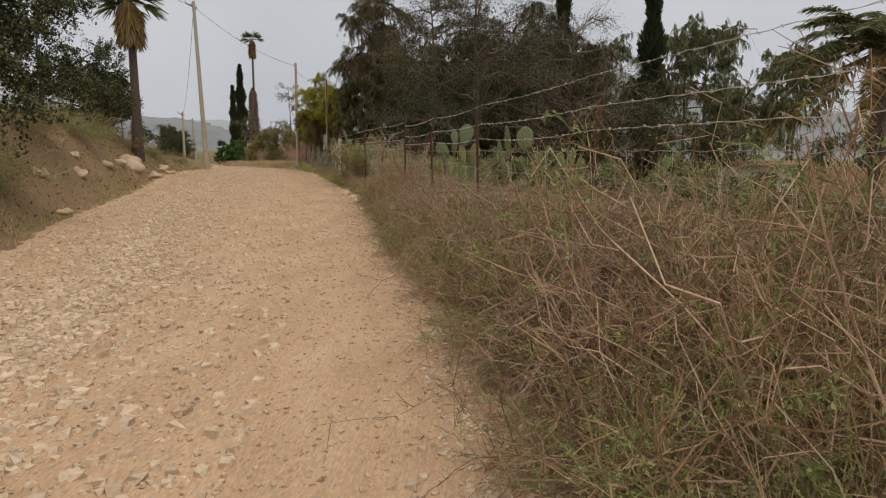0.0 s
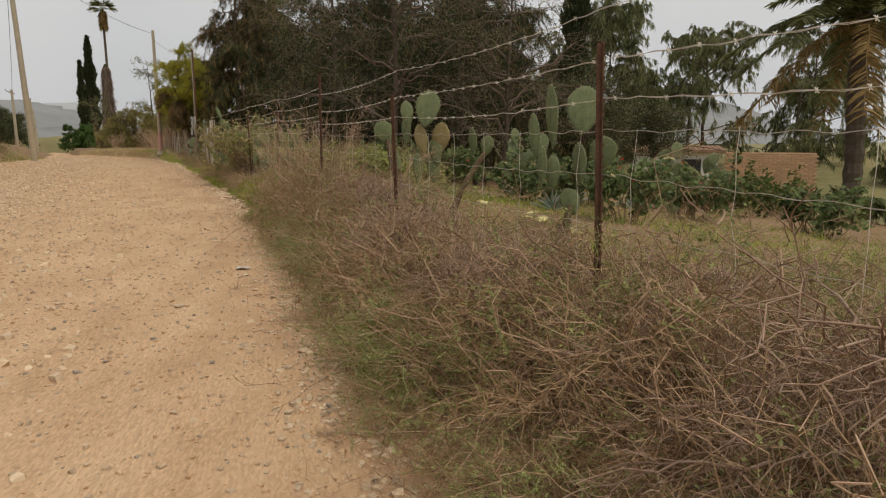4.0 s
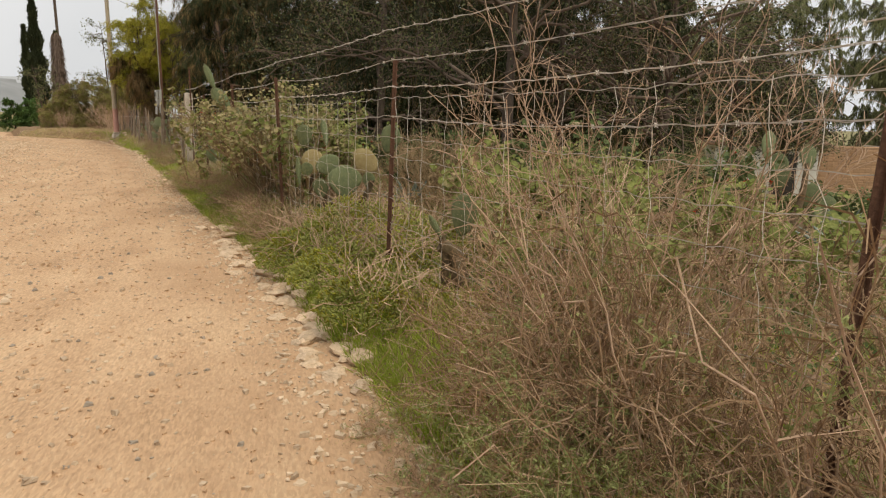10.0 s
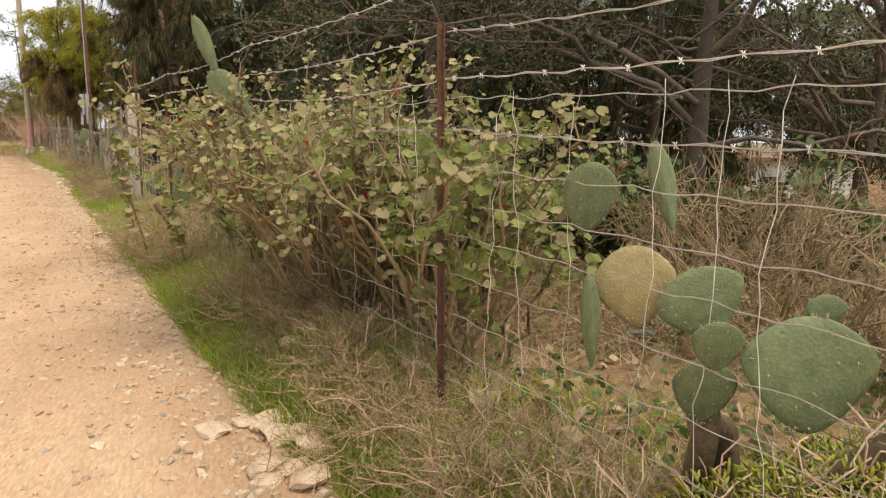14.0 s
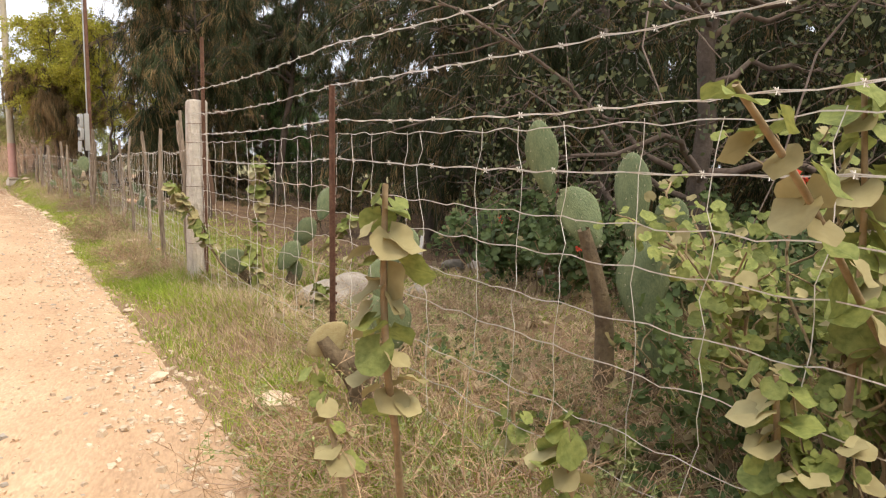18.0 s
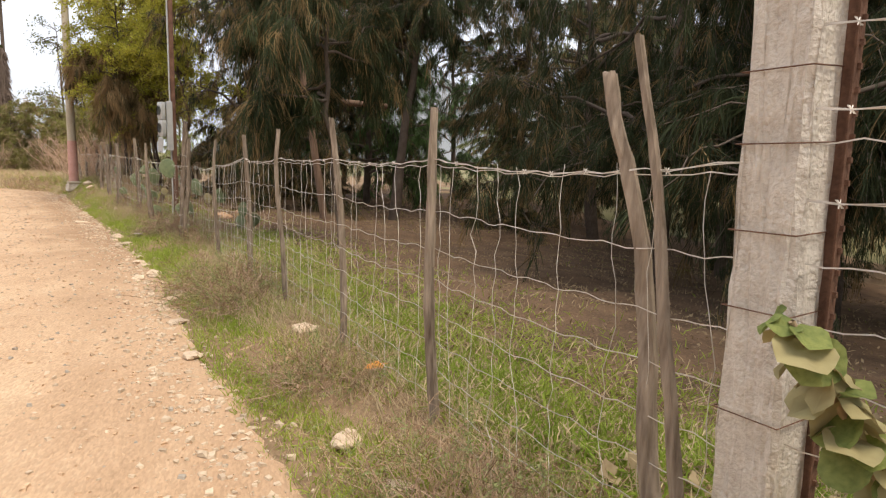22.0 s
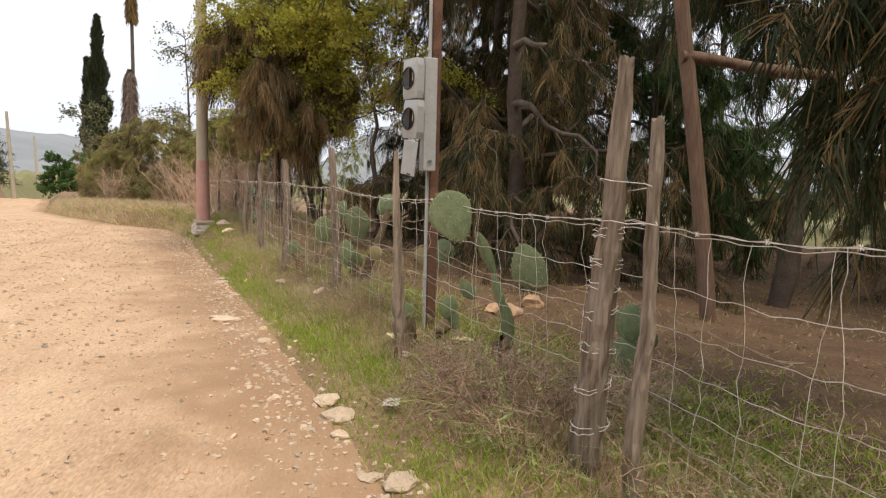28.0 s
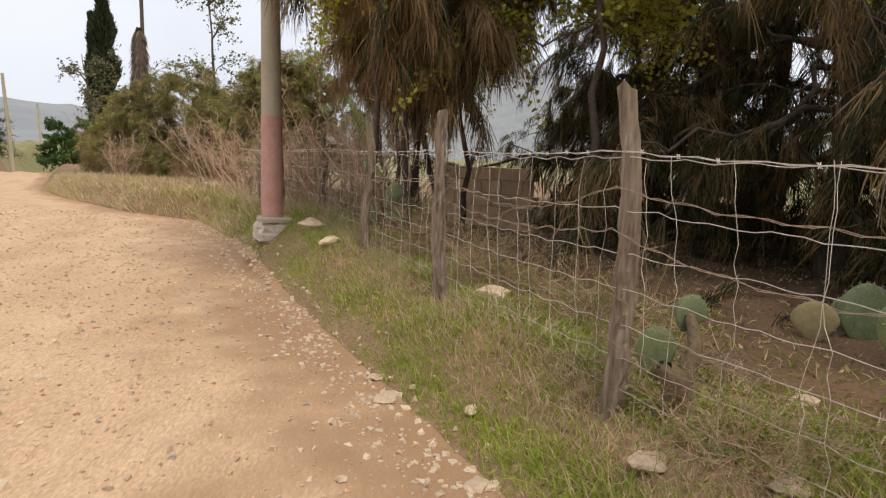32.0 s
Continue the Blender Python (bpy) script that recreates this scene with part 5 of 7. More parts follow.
prickly_pear(1.3, 11.45, [(1.49, 11.40, 1.60, 0.43, 0.31, -40, 0), (1.74, 11.50, 1.22, 0.30, 0.26, -42, 0), (1.45, 11.40, 1.12, 0.38, 0.14, -40, 0), (1.07, 11.50, 1.36, 0.43, 0.10, -34, 4), (1.20, 11.40, 1.54, 0.56, 0.12, -37, 0), (1.13, 11.50, 1.10, 0.35, 0.10, -35, 0), (1.22, 11.40, 1.04, 0.31, 0.13, -37, 0), (1.40, 11.40, 0.77, 0.26, 0.18, -39, 20)], 1)
prickly_pear(0.6, 14.9, [(0.59, 14.70, 1.76, 0.49, 0.34, -23, -8), (0.34, 14.90, 1.70, 0.36, 0.18, -19, 12), (0.07, 15.10, 1.43, 0.39, 0.27, -16, 45), (0.34, 15.00, 1.47, 0.39, 0.13, -19, 0), (0.52, 14.80, 1.35, 0.41, 0.19, -22, 14), (0.80, 14.80, 1.37, 0.43, 0.25, -24, -8), (0.21, 15.00, 0.99, 0.33, 0.12, -18, 10), (0.47, 14.80, 0.95, 0.43, 0.14, -21, 4), (0.71, 14.80, 0.94, 0.42, 0.19, -23, 0), (1.27, 14.80, 1.32, 0.41, 0.12, -29, 0), (1.46, 14.80, 1.27, 0.28, 0.19, -30, -10), (0.73, 14.80, 1.18, 0.36, 0.18, -24, 10), (0.57, 14.80, 0.54, 0.41, 0.18, -22, 0)], 2, (4, 5))
prickly_pear(-1.9, 21.5, [(-2.31, 21.80, 1.29, 0.25, 0.18, -15, -5), (-2.09, 21.70, 1.34, 0.31, 0.08, -19, 14), (-2.23, 21.60, 1.02, 0.27, 0.25, -17, 10), (-2.07, 21.50, 0.99, 0.23, 0.27, -21, 25), (-2.30, 21.20, 0.97, 0.14, 0.13, -18, 0), (-1.92, 21.20, 0.84, 0.34, 0.36, -26, 0), (-1.74, 20.90, 1.07, 0.24, 0.29, -32, -35), (-1.47, 21.00, 1.29, 0.31, 0.23, -36, -22), (-1.65, 21.40, 0.96, 0.11, 0.13, -29, 0), (-2.38, 21.60, 0.91, 0.31, 0.06, -15, 4), (-2.16, 21.40, 0.76, 0.21, 0.18, -20, 0), (-1.69, 21.00, 0.87, 0.17, 0.13, -32, 0)], 3, (2, 6))
prickly_pear(-1.3, 18.6, [(-1.38, 18.45, 0.87, 0.29, 0.19, -53, -8), (-1.54, 18.60, 0.78, 0.17, 0.05, -46, 30)], 4)
prickly_pear(-2.8, 27.5, [(-3.37, 27.45, 1.57, 0.34, 0.14, -29, 12), (-3.15, 27.45, 1.31, 0.31, 0.19, -33, 30), (-2.87, 27.45, 1.41, 0.43, 0.17, -37, 4), (-2.65, 27.5, 1.31, 0.22, 0.16, -40, -20), (-2.68, 27.45, 1.13, 0.33, 0.20, -40, -10), (-2.84, 27.45, 1.00, 0.41, 0.24, -37, 0), (-2.74, 27.45, 0.67, 0.39, 0.17, -39, 0)], 5)
prickly_pear(-3.95, 27.95, [(-3.94, 27.65, 1.15, 0.17, 0.12, -41, -5), (-3.98, 27.65, 1.00, 0.20, 0.10, -40, 0), (-3.97, 27.80, 0.77, 0.26, 0.20, -38, 8), (-3.92, 28.20, 0.90, 0.22, 0.11, -32, 5), (-3.94, 28.20, 0.70, 0.24, 0.10, -32, 0), (-4.23, 28.00, 0.64, 0.16, 0.23, -28, 40)], 6, (5,))
prickly_pear(-4.05, 31.15, [(-3.71, 31.10, 1.16, 0.34, 0.19, -37, -16), (-3.92, 31.10, 0.88, 0.36, 0.21, -34, -42), (-4.07, 31.10, 0.66, 0.33, 0.19, -32, -35), (-4.55, 31.00, 0.62, 0.24, 0.28, -25, 0), (-4.01, 31.10, 0.51, 0.26, 0.17, -33, 0)], 7)
prickly_pear(-7.4, 43.6, [(-7.75, 43.65, 1.33, 0.40, 0.33, -20, 28), (-7.49, 43.65, 1.07, 0.36, 0.09, -24, 22), (-7.23, 43.40, 1.00, 0.28, 0.35, -30, -55), (-7.41, 43.50, 0.79, 0.31, 0.08, -27, 15), (-7.34, 43.50, 0.56, 0.37, 0.10, -28, 8)], 8)
prickly_pear(-7.8, 44.35, [(-8.04, 44.20, 0.49, 0.21, 0.19, -13, 10), (-7.65, 44.40, 0.53, 0.21, 0.16, -18, -10), (-7.49, 44.40, 0.69, 0.13, 0.20, -20, -50), (-7.6, 44.4, 0.4, 0.2, 0.14, -18, 20)], 16)
prickly_pear(-6.4, 43.6, [(-6.4, 43.5, 0.6, 0.32, 0.22, -25), (-6.45, 43.5, 0.36, 0.3, 0.2, -25), (-6.2, 43.7, 0.4, 0.32, 0.25, 10)], 9)
prickly_pear(-8.45, 46.8, [(-8.64, 46.88, 1.24, 0.20, 0.26, -24, 35), (-8.08, 46.87, 1.33, 0.30, 0.22, -32, -42), (-8.42, 46.70, 1.09, 0.43, 0.35, -29, 0), (-8.81, 46.80, 1.00, 0.32, 0.25, -22, 6), (-8.20, 46.70, 0.76, 0.18, 0.21, -32, 0), (-8.55, 46.75, 0.73, 0.33, 0.21, -26, 0), (-8.44, 46.70, 0.64, 0.26, 0.19, -28, 0)], 10, (4,))
prickly_pear(-9.1, 47.6, [(-9.24, 47.60, 0.66, 0.27, 0.18, -12, 10), (-8.90, 48.00, 0.77, 0.20, 0.16, -15, -20)], 11)
prickly_pear(-7.2, 49.1, [(-7.07, 49.0, 0.57, 0.47, 0.36, -21), (-7.4, 49.0, 0.36, 0.3, 0.29, -38), (-7.1, 49.1, 0.3, 0.34, 0.3, 0)], 12, (1,))
prickly_pear(-10.2, 52.3, [(-10.2, 52.2, 1.1, 0.24, 0.18, 0), (-10.4, 52.3, 0.85, 0.28, 0.2, 10), (-10.2, 52.3, 0.6, 0.34, 0.22, 0), (-10.5, 52.3, 1.35, 0.2, 0.16, 10)], 13)
prickly_pear(-2.95, 24.9, [(-3.57, 24.6, 2.04, 0.39, 0.10, 1, 20), (-3.43, 24.65, 1.74, 0.38, 0.20, 0, 38), (-3.22, 24.75, 1.45, 0.40, 0.22, -2, 40), (-3.02, 24.85, 1.1, 0.45, 0.24, -3, 20)], 14)
prickly_pear(-2.2, 23.8, [(-2.31, 23.75, 1.4, 0.24, 0.1, -30, 6), (-2.2, 23.75, 1.4, 0.23, 0.11, -32, -6), (-2.24, 23.75, 1.18, 0.34, 0.12, -31, 0), (-2.22, 23.75, 0.88, 0.33, 0.14, -31, 0)], 15)

for i, (x, y) in enumerate([(6.5, 18.0), (8.8, 20.5), (4.6, 22.4), (3.4, 19.4)]):
    z = stand(x, y)
    r = random.Random(60 + i)
    prickly_pear(x, y, [(x + r.uniform(-0.6, 0.6), y + r.uniform(-0.2, 0.2), z + 0.25 + 0.14 * j, r.uniform(0.3, 0.45), r.uniform(0.22, 0.32), r.uniform(-50, 30)) for j in range(9)], 60 + i)

# ---------------------------------------------------------------- geraniums with round scalloped leaves
def round_leaf(seed):
    rng = np.random.default_rng(seed)
    a = np.linspace(-2.85, 2.85, 15)
    rad = 0.5 * (1 + 0.035 * np.cos(a * 7)) * rng.uniform(0.96, 1.04, 15)
    rim = np.stack([np.cos(a) * rad + 0.2, np.sin(a) * rad, 0.07 * np.cos(a * 3.5) + 0.08], -1)
    V = np.concatenate([[[0, 0, 0]], rim])
    return V, np.array([[0, k, k + 1, k + 2] for k in range(1, 15, 2)])


LEAF_V, LEAF_F = round_leaf(3)


def leaf_frames(P, rng, size):
    """Round leaves at the points P, facing up and outwards."""
    n = len(P)
    up = unit(rng.normal(size=(n, 3)) * 0.55 + [0, 0, 0.9] + [-0.35, -0.45, 0])
    s = unit(np.cross(up, rng.normal(size=(n, 3))))
    f = np.cross(s, up)
    S = (size * rng.uniform(0.6, 1.25, n))[:, None, None]
    return P[:, None] + S * (LEAF_V[None, :, 0:1] * s[:, None] + LEAF_V[None, :, 1:2] * f[:, None] + LEAF_V[None, :, 2:3] * up[:, None])


def geranium(x, y, h, w, stems, seed, dry, label, single=0, size=0.085, lean=(0, 0), flowers=4):
    rng = np.random.default_rng(seed)
    green_leaf = "mallow_dark" if dry < 0.04 else "mallow"
    t = empty("geranium_shrub", pose(x, y, stand(x, y, 0.02)), label, "shrub", "geraniums")
    a = rng.uniform(0, 2 * np.pi, stems)
    base = np.stack([np.cos(a) * w * 0.3 * rng.uniform(0, 1, stems), np.sin(a) * w * 0.45 * rng.uniform(0, 1, stems), 0 * a], -1)
    way = unit(np.stack([np.cos(a) * 0.4 + lean[0], np.sin(a) * 0.5 + lean[1], rng.uniform(0.7, 1.4, stems)], -1))
    P = arcs(base, way, h * rng.uniform(0.6, 1.1, stems), 0.08, 8, 0.035, rng)
    g = Geo()
    g.tubes(P, (0.0125 if dry > 0.3 else 0.009) * np.linspace(1.0, 0.5, 8)[None], 5)
    b, d = along(P, 5, rng, 0.62 if dry > 0.3 else 0.42, 1.0)
    Q = arcs(b, unit(d * 0.6 + rng.normal(size=b.shape) * 0.6 + [0, 0, 0.3]), rng.uniform(0.12, 0.34, len(b)), 0.0, 5, 0.06, rng)
    g.tubes(Q, np.linspace(0.006, 0.003, 5)[None], 3)
    part("stem_work", g.mesh("stem_work", [M["stem"]], True), t)
    c, _ = along(Q, 9, rng, 0.45, 1.0)
    c2, _ = along(P, 6, rng, 0.72, 1.0)
    c = np.concatenate([c, c2]) + rng.normal(size=(len(c) + len(c2), 3)) * 0.035
    c = c[rng.permutation(len(c))]
    V = leaf_frames(c, rng, size)
    pick = rng.uniform(size=len(c)) < dry
    for j in range(min(single, len(c))):
        g = Geo()
        g.add(V[j], LEAF_F, 0)
        part("leaf", g.mesh("leaf", [M["mallow_dry" if pick[j] else green_leaf]], True), t)
    g = Geo()
    rest = np.arange(min(single, len(c)), len(c))
    for k in (0, 1):
        sel = rest[pick[rest] == bool(k)]
        if len(sel):
            F = (LEAF_F[None] + np.arange(len(sel))[:, None, None] * len(LEAF_V))
            g.add(V[sel], F, k)
    part("foliage", g.mesh("foliage", [M[green_leaf], M["mallow_dry"]], True), t)
    ends = P[:, -1]
    for j in rng.permutation(len(ends))[:flowers]:
        g = Geo()
        g.leaves(np.repeat(ends[j][None], 16, 0) + rng.normal(size=(16, 3)) * 0.010, 0.02, rng, 0, 0.5)
        tagged(part("flower_head", g.mesh("flower_head", [M["flower"]]), t, "scarlet flower cluster"), kind="stuff")
    return t


YEL = "sprawling geranium shrub with yellow-green round leaves through the fence"
GRN = "green geranium shrub with round leaves and red flowers"
for i, (x, y, h, w, st, dry, ln, fl, si) in enumerate([(-2.55, 23.5, 1.45, 0.7, 24, 0.62, (-0.05, 0), 3, 60), (-2.92, 24.2, 1.7, 0.9, 34, 0.74, (-0.26, -0.1), 3, 60), (-3.05, 24.9, 1.55, 0.8, 28, 0.74, (-0.3, -0.15), 3, 60), (-2.35, 22.9, 1.3, 0.7, 18, 0.32, (0, 0), 2, 30), (-2.4, 24.2, 1.35, 1.3, 34, 0.15, (0.1, 0), 4, 0), (-2.1, 25.9, 1.3, 1.3, 30, 0.15, (0, 0), 4, 0), (-2.75, 26.2, 1.35, 0.8, 9, 0.1, (-0.1, 0), 1, 60),
                                                        (-2.55, 26.6, 1.25, 0.8, 16, 0.28, (0, -0.05), 1, 60), (-3.0, 25.7, 0.75, 0.7, 14, 0.28, (-0.1, 0), 0, 60), (-0.9, 17.9, 0.7, 1.2, 26, 0.1, (0, 0), 0, 0), (-0.75, 19.3, 0.85, 1.5, 34, 0.1, (0, 0), 0, 0), (-0.1, 19.9, 0.85, 1.6, 32, 0.08, (0, 0), 0, 0), (0.6, 18.2, 0.75, 1.6, 28, 0.08, (0, 0), 2, 0), (-0.2, 21.3, 0.8, 1.6, 28, 0.08, (0, 0), 3, 0)]):
    geranium(x + (0.24 if st > 20 and y < 25.5 else 0.0), y, h, w, int(st * (1.15 if st > 20 else 1)), 700 + i, dry, YEL if dry > 0.3 else GRN, si, 0.046 if dry > 0.3 and st > 20 else 0.058 if dry > 0.2 else 0.05, ln, fl)
for i, (x, y, h) in enumerate([(-1.4, 32.2, 1.0), (-0.6, 31.0, 1.1), (0.2, 29.9, 1.2), (-1.9, 30.2, 0.8), (-1.2, 28.8, 0.9), (0.4, 27.4, 1.2), (1.4, 23.5, 1.2), (2.4, 21.6, 1.1), (4.2, 17.5, 1.0), (5.5, 16.0, 1.0), (3.6, 14.8, 0.9), (2.8, 17.0, 0.9), (6.8, 14.6, 0.6)]):
    geranium(x, y, h, 1.2, 26, 760 + i, 0.03, "dark leafy flower shrub with red blooms in the yard", 0, 0.075, (0, 0), 5)

def geranium_stalk(pts, n, size, seed, dry=0.75, label="single geranium stalk with a stack of round tan-green leaves"):
    """A bare woody stalk along pts, from its foot to its tip, with round leaves stacked along the upper part."""
    rng = np.random.default_rng(seed)
    foot = (pts[0][0], pts[0][1], stand(pts[0][0], pts[0][1], 0.02))
    t = empty("geranium_stalk", pose(*foot), label, "shrub", "geraniums")
    W = np.array([foot, *[(a, b, c + float(cross_fall(a, b))) for a, b, c in pts[1:]]]) - np.array(foot)
    u = np.linspace(0, len(W) - 1, 14)
    P = np.stack([np.interp(u, np.arange(len(W)), W[:, k]) for k in range(3)], -1)
    P[1:-1] = (P[:-2] + P[1:-1] * 2 + P[2:]) / 4
    g = Geo()
    g.tubes(P[None], np.linspace(0.013, 0.007, 14)[None], 6)
    part("stalk", g.mesh("stalk", [M["stem"]], True), t, "bare brown woody stalk")
    for j in range(n):
        f = 1 - (j / n) * 0.62
        c = np.array([np.interp(f * 13, np.arange(14), P[:, k]) for k in range(3)])
        a = -2.0 + 1.6 * (j % 4 - 1.5) + rng.normal() * 0.5
        out = np.array([np.cos(a), np.sin(a), 0])
        up = unit(out * 0.6 + [0, 0, 0.7] + rng.normal(size=3) * 0.3)
        s = unit(out + [0, 0, -0.9])
        s = unit(s - up * np.dot(s, up))
        f2 = np.cross(up, s)
        k = size * rng.uniform(0.55, 1.0) * (0.8 if j < 3 else 1.0)
        V = c + out * rng.uniform(0.005, 0.05) + k * (LEAF_V[:, 0:1] * s + LEAF_V[:, 1:2] * f2 + LEAF_V[:, 2:3] * up)
        g = Geo()
        g.add(V, LEAF_F)
        part("leaf", g.mesh("leaf", [M["mallow" if j < 4 or rng.uniform() > dry else "mallow_dry"]], True), t)


for i, (pts, n, size) in enumerate([
        ([(-4.2, 26.75), (-4.3, 26.5, 0.75), (-4.37, 26.36, 0.97), (-4.39, 26.34, 1.2), (-4.39, 26.33, 1.45)], 22, 0.1),
        ([(-4.3, 26.95), (-4.38, 27.0, 0.55), (-4.44, 27.05, 0.82)], 11, 0.095),
        ([(-4.5, 31.15), (-4.72, 31.28, 0.63), (-4.94, 31.35, 1.02), (-5.11, 31.4, 1.29)], 24, 0.1),
        ([(-4.3, 30.75), (-4.33, 30.9, 0.8), (-4.34, 30.9, 1.27), (-4.34, 30.88, 1.57)], 22, 0.1),
        ([(-4.15, 30.5), (-4.38, 30.65, 0.5), (-4.45, 30.7, 0.82)], 12, 0.1),
        ([(-3.9, 30.75), (-3.78, 30.95, 0.68), (-3.6, 31.0, 0.88), (-3.46, 31.05, 1.07)], 14, 0.1),
        ([(-3.7, 30.3), (-3.9, 30.1, 0.4), (-3.95, 30.05, 0.55)], 10, 0.1),
        ([(-2.6, 26.15), (-2.69, 26.1, 0.71), (-3.2, 26.0, 1.1), (-3.62, 25.9, 1.48), (-3.88, 25.84, 1.66)], 13, 0.12),
        ([(-3.1, 26.15), (-3.16, 26.1, 1.0), (-3.2, 26.08, 1.4), (-3.28, 26.06, 1.75)], 22, 0.12),
        ([(-3.85, 26.3), (-3.91, 26.2, 0.5), (-3.97, 26.2, 0.9)], 16, 0.11),
        ([(-3.4, 26.1), (-3.49, 26.0, 0.7), (-3.54, 26.0, 1.05)], 16, 0.12),
        ([(-3.0, 25.5), (-3.08, 25.6, 0.6), (-3.1, 25.55, 0.9)], 18, 0.12),
        ([(-2.9, 26.2), (-2.94, 26.1, 0.9), (-2.96, 26.1, 1.25)], 16, 0.12),
        ([(-3.1, 25.2), (-3.14, 25.3, 0.7), (-3.16, 25.3, 1.1)], 18, 0.12),
        ([(-3.6, 27.1), (-3.64, 27.1, 0.42), (-3.67, 27.08, 0.6)], 8, 0.1),
        ([(-3.4, 27.0), (-3.45, 27.0, 0.38), (-3.48, 26.98, 0.55)], 7, 0.1),
        ([(-3.25, 26.9), (-3.3, 26.9, 0.4), (-3.33, 26.89, 0.56)], 7, 0.11),
        ([(-2.9, 26.95), (-2.9, 26.9, 0.4), (-2.9, 26.87, 0.62)], 7, 0.1),
        ([(-2.25, 27.2), (-2.3, 27.2, 0.55), (-2.33, 27.2, 0.85)], 9, 0.12),
        ([(-3.25, 27.5), (-3.3, 27.5, 0.4), (-3.3, 27.49, 0.52)], 6, 0.1),
        ([(-2.9, 27.5), (-2.95, 27.46, 0.45), (-2.96, 27.46, 0.66)], 7, 0.1),
        ([(-2.0, 27.4), (-2.05, 27.4, 0.7), (-2.06, 27.39, 1.2)], 12, 0.12)]):
    geranium_stalk(pts, int(n * (2.2 if 2 <= i <= 6 else 1.5)), size * (1.25 if 2 <= i <= 6 else 1.12), 730 + i, 0.6 if i < 8 else 0.4)

yard_shrubs = [o for o in scene.objects if o.parent is None and o.get("label", "").startswith("dark leafy flower shrub")]
ry0 = random.Random(21)
for i in range(45):
    if i >= 40:
        y, s = ry0.uniform(22.5, 28.6), ry0.uniform(0.4, 0.65)
        x = float(table(FENCE, y)) + ry0.uniform(0.9, 3.0)
    elif i < 13:
        x, y, s = ry0.uniform(-1.2, 3.5), ry0.uniform(24.5, 32.0), ry0.uniform(0.7, 1.1)
    else:
        y, s = ry0.uniform(15.0, 30.0), ry0.uniform(0.6, 1.0)
        x = ry0.uniform(6.0, 18.0)
    copy_thing(yard_shrubs[i % len(yard_shrubs)], pose(x, y, stand(x, y, 0.03), 0, 0, i * 67 % 360) @ Matrix.Diagonal((s, s, s, 1)))

# bare red-stemmed shrub, tall dry weed stalks, agaves
def stalks(x, y, h, w, n, seed, mat, label, name="bare_shrub", thick=0.006):
    rng = np.random.default_rng(seed)
    t = empty(name, pose(x, y, stand(x, y, 0.02)), label, "shrub", "bare shrubs")
    a = rng.uniform(0, 2 * np.pi, n)
    base = np.stack([np.cos(a), np.sin(a), 0 * a], -1) * w * 0.15
    P = arcs(base, unit(np.stack([np.cos(a) * w / h, np.sin(a) * w / h, rng.uniform(0.7, 1.3, n)], -1)), h * rng.uniform(0.7, 1.05, n), -0.05, 8, 0.035, rng)
    g = Geo()
    g.tubes(P, thick * np.linspace(1, 0.4, 8)[None], 4)
    tagged(part("stem_work", g.mesh("stem_work", [M[mat]]), t), kind="stuff")
    g = Geo()
    b, d = along(P, 7, rng, 0.3, 1.0)
    Q = arcs(b, unit(d + rng.normal(size=b.shape) * 0.6), rng.uniform(0.15, 0.45, len(b)), 0, 5, 0.07, rng)
    g.tubes(Q, thick * 0.5 * np.linspace(1, 0.4, 5)[None], 3)
    b, d = along(Q, 4, rng, 0.3, 1.0)
    g.tubes(arcs(b, unit(d + rng.normal(size=b.shape) * 0.8), rng.uniform(0.06, 0.18, len(b)), 0, 3, 0.07, rng), thick * 0.3, 3)
    tagged(part("twig_tangle", g.mesh("twig_tangle", [M[mat]]), t, "fine bare twigs"), kind="stuff")


for i, (x, y, h, w) in enumerate([(-0.85, 17.0, 1.75, 0.7), (-1.2, 16.8, 1.45, 0.7)]):
    stalks(x, y, h, w, 16, 800 + i, "twig", "tall bare grey-brown weed stalks by the fence", "bare_weed", 0.0042)
for i, (x, y, h, w) in enumerate([(-0.6, 22.6, 1.1, 0.8), (-0.1, 23.6, 1.1, 0.9), (0.9, 20.8, 1.0, 0.8)]):
    stalks(x, y, h, w, 40, 820 + i, "stem", "bare shrub of many reddish upright stems", "bare_shrub", 0.008)


def agave(x, y, s, seed, n=26):
    rng = np.random.default_rng(seed)
    t = empty("agave", pose(x, y, stand(x, y, 0.02)), "blue-grey agave with stiff pointed leaves", "agave", "agaves")
    for j in range(n):
        a, e = j * 2.4, rng.uniform(0.35, 1.4)
        d = np.array([[np.cos(a) * np.cos(e), np.sin(a) * np.cos(e), np.sin(e)]])
        P = arcs(np.zeros((1, 3)), d, s * rng.uniform(0.7, 1.05), 0.12, 7, 0.006, rng)
        g = Geo()
        g.tubes(P, s * 0.045 * np.array([0.8, 1, 1.05, 0.95, 0.7, 0.4, 0.04])[None], 5)
        part("leaf", g.mesh("leaf", [M["agave"]], True), t)


for i, (x, y, s) in enumerate([(-0.9, 23.0, 0.6), (3.0, 16.2, 0.5), (4.4, 18.8, 0.6), (5.8, 18.8, 0.6), (3.6, 20.4, 0.7)]):
    agave(x, y, s, 850 + i)


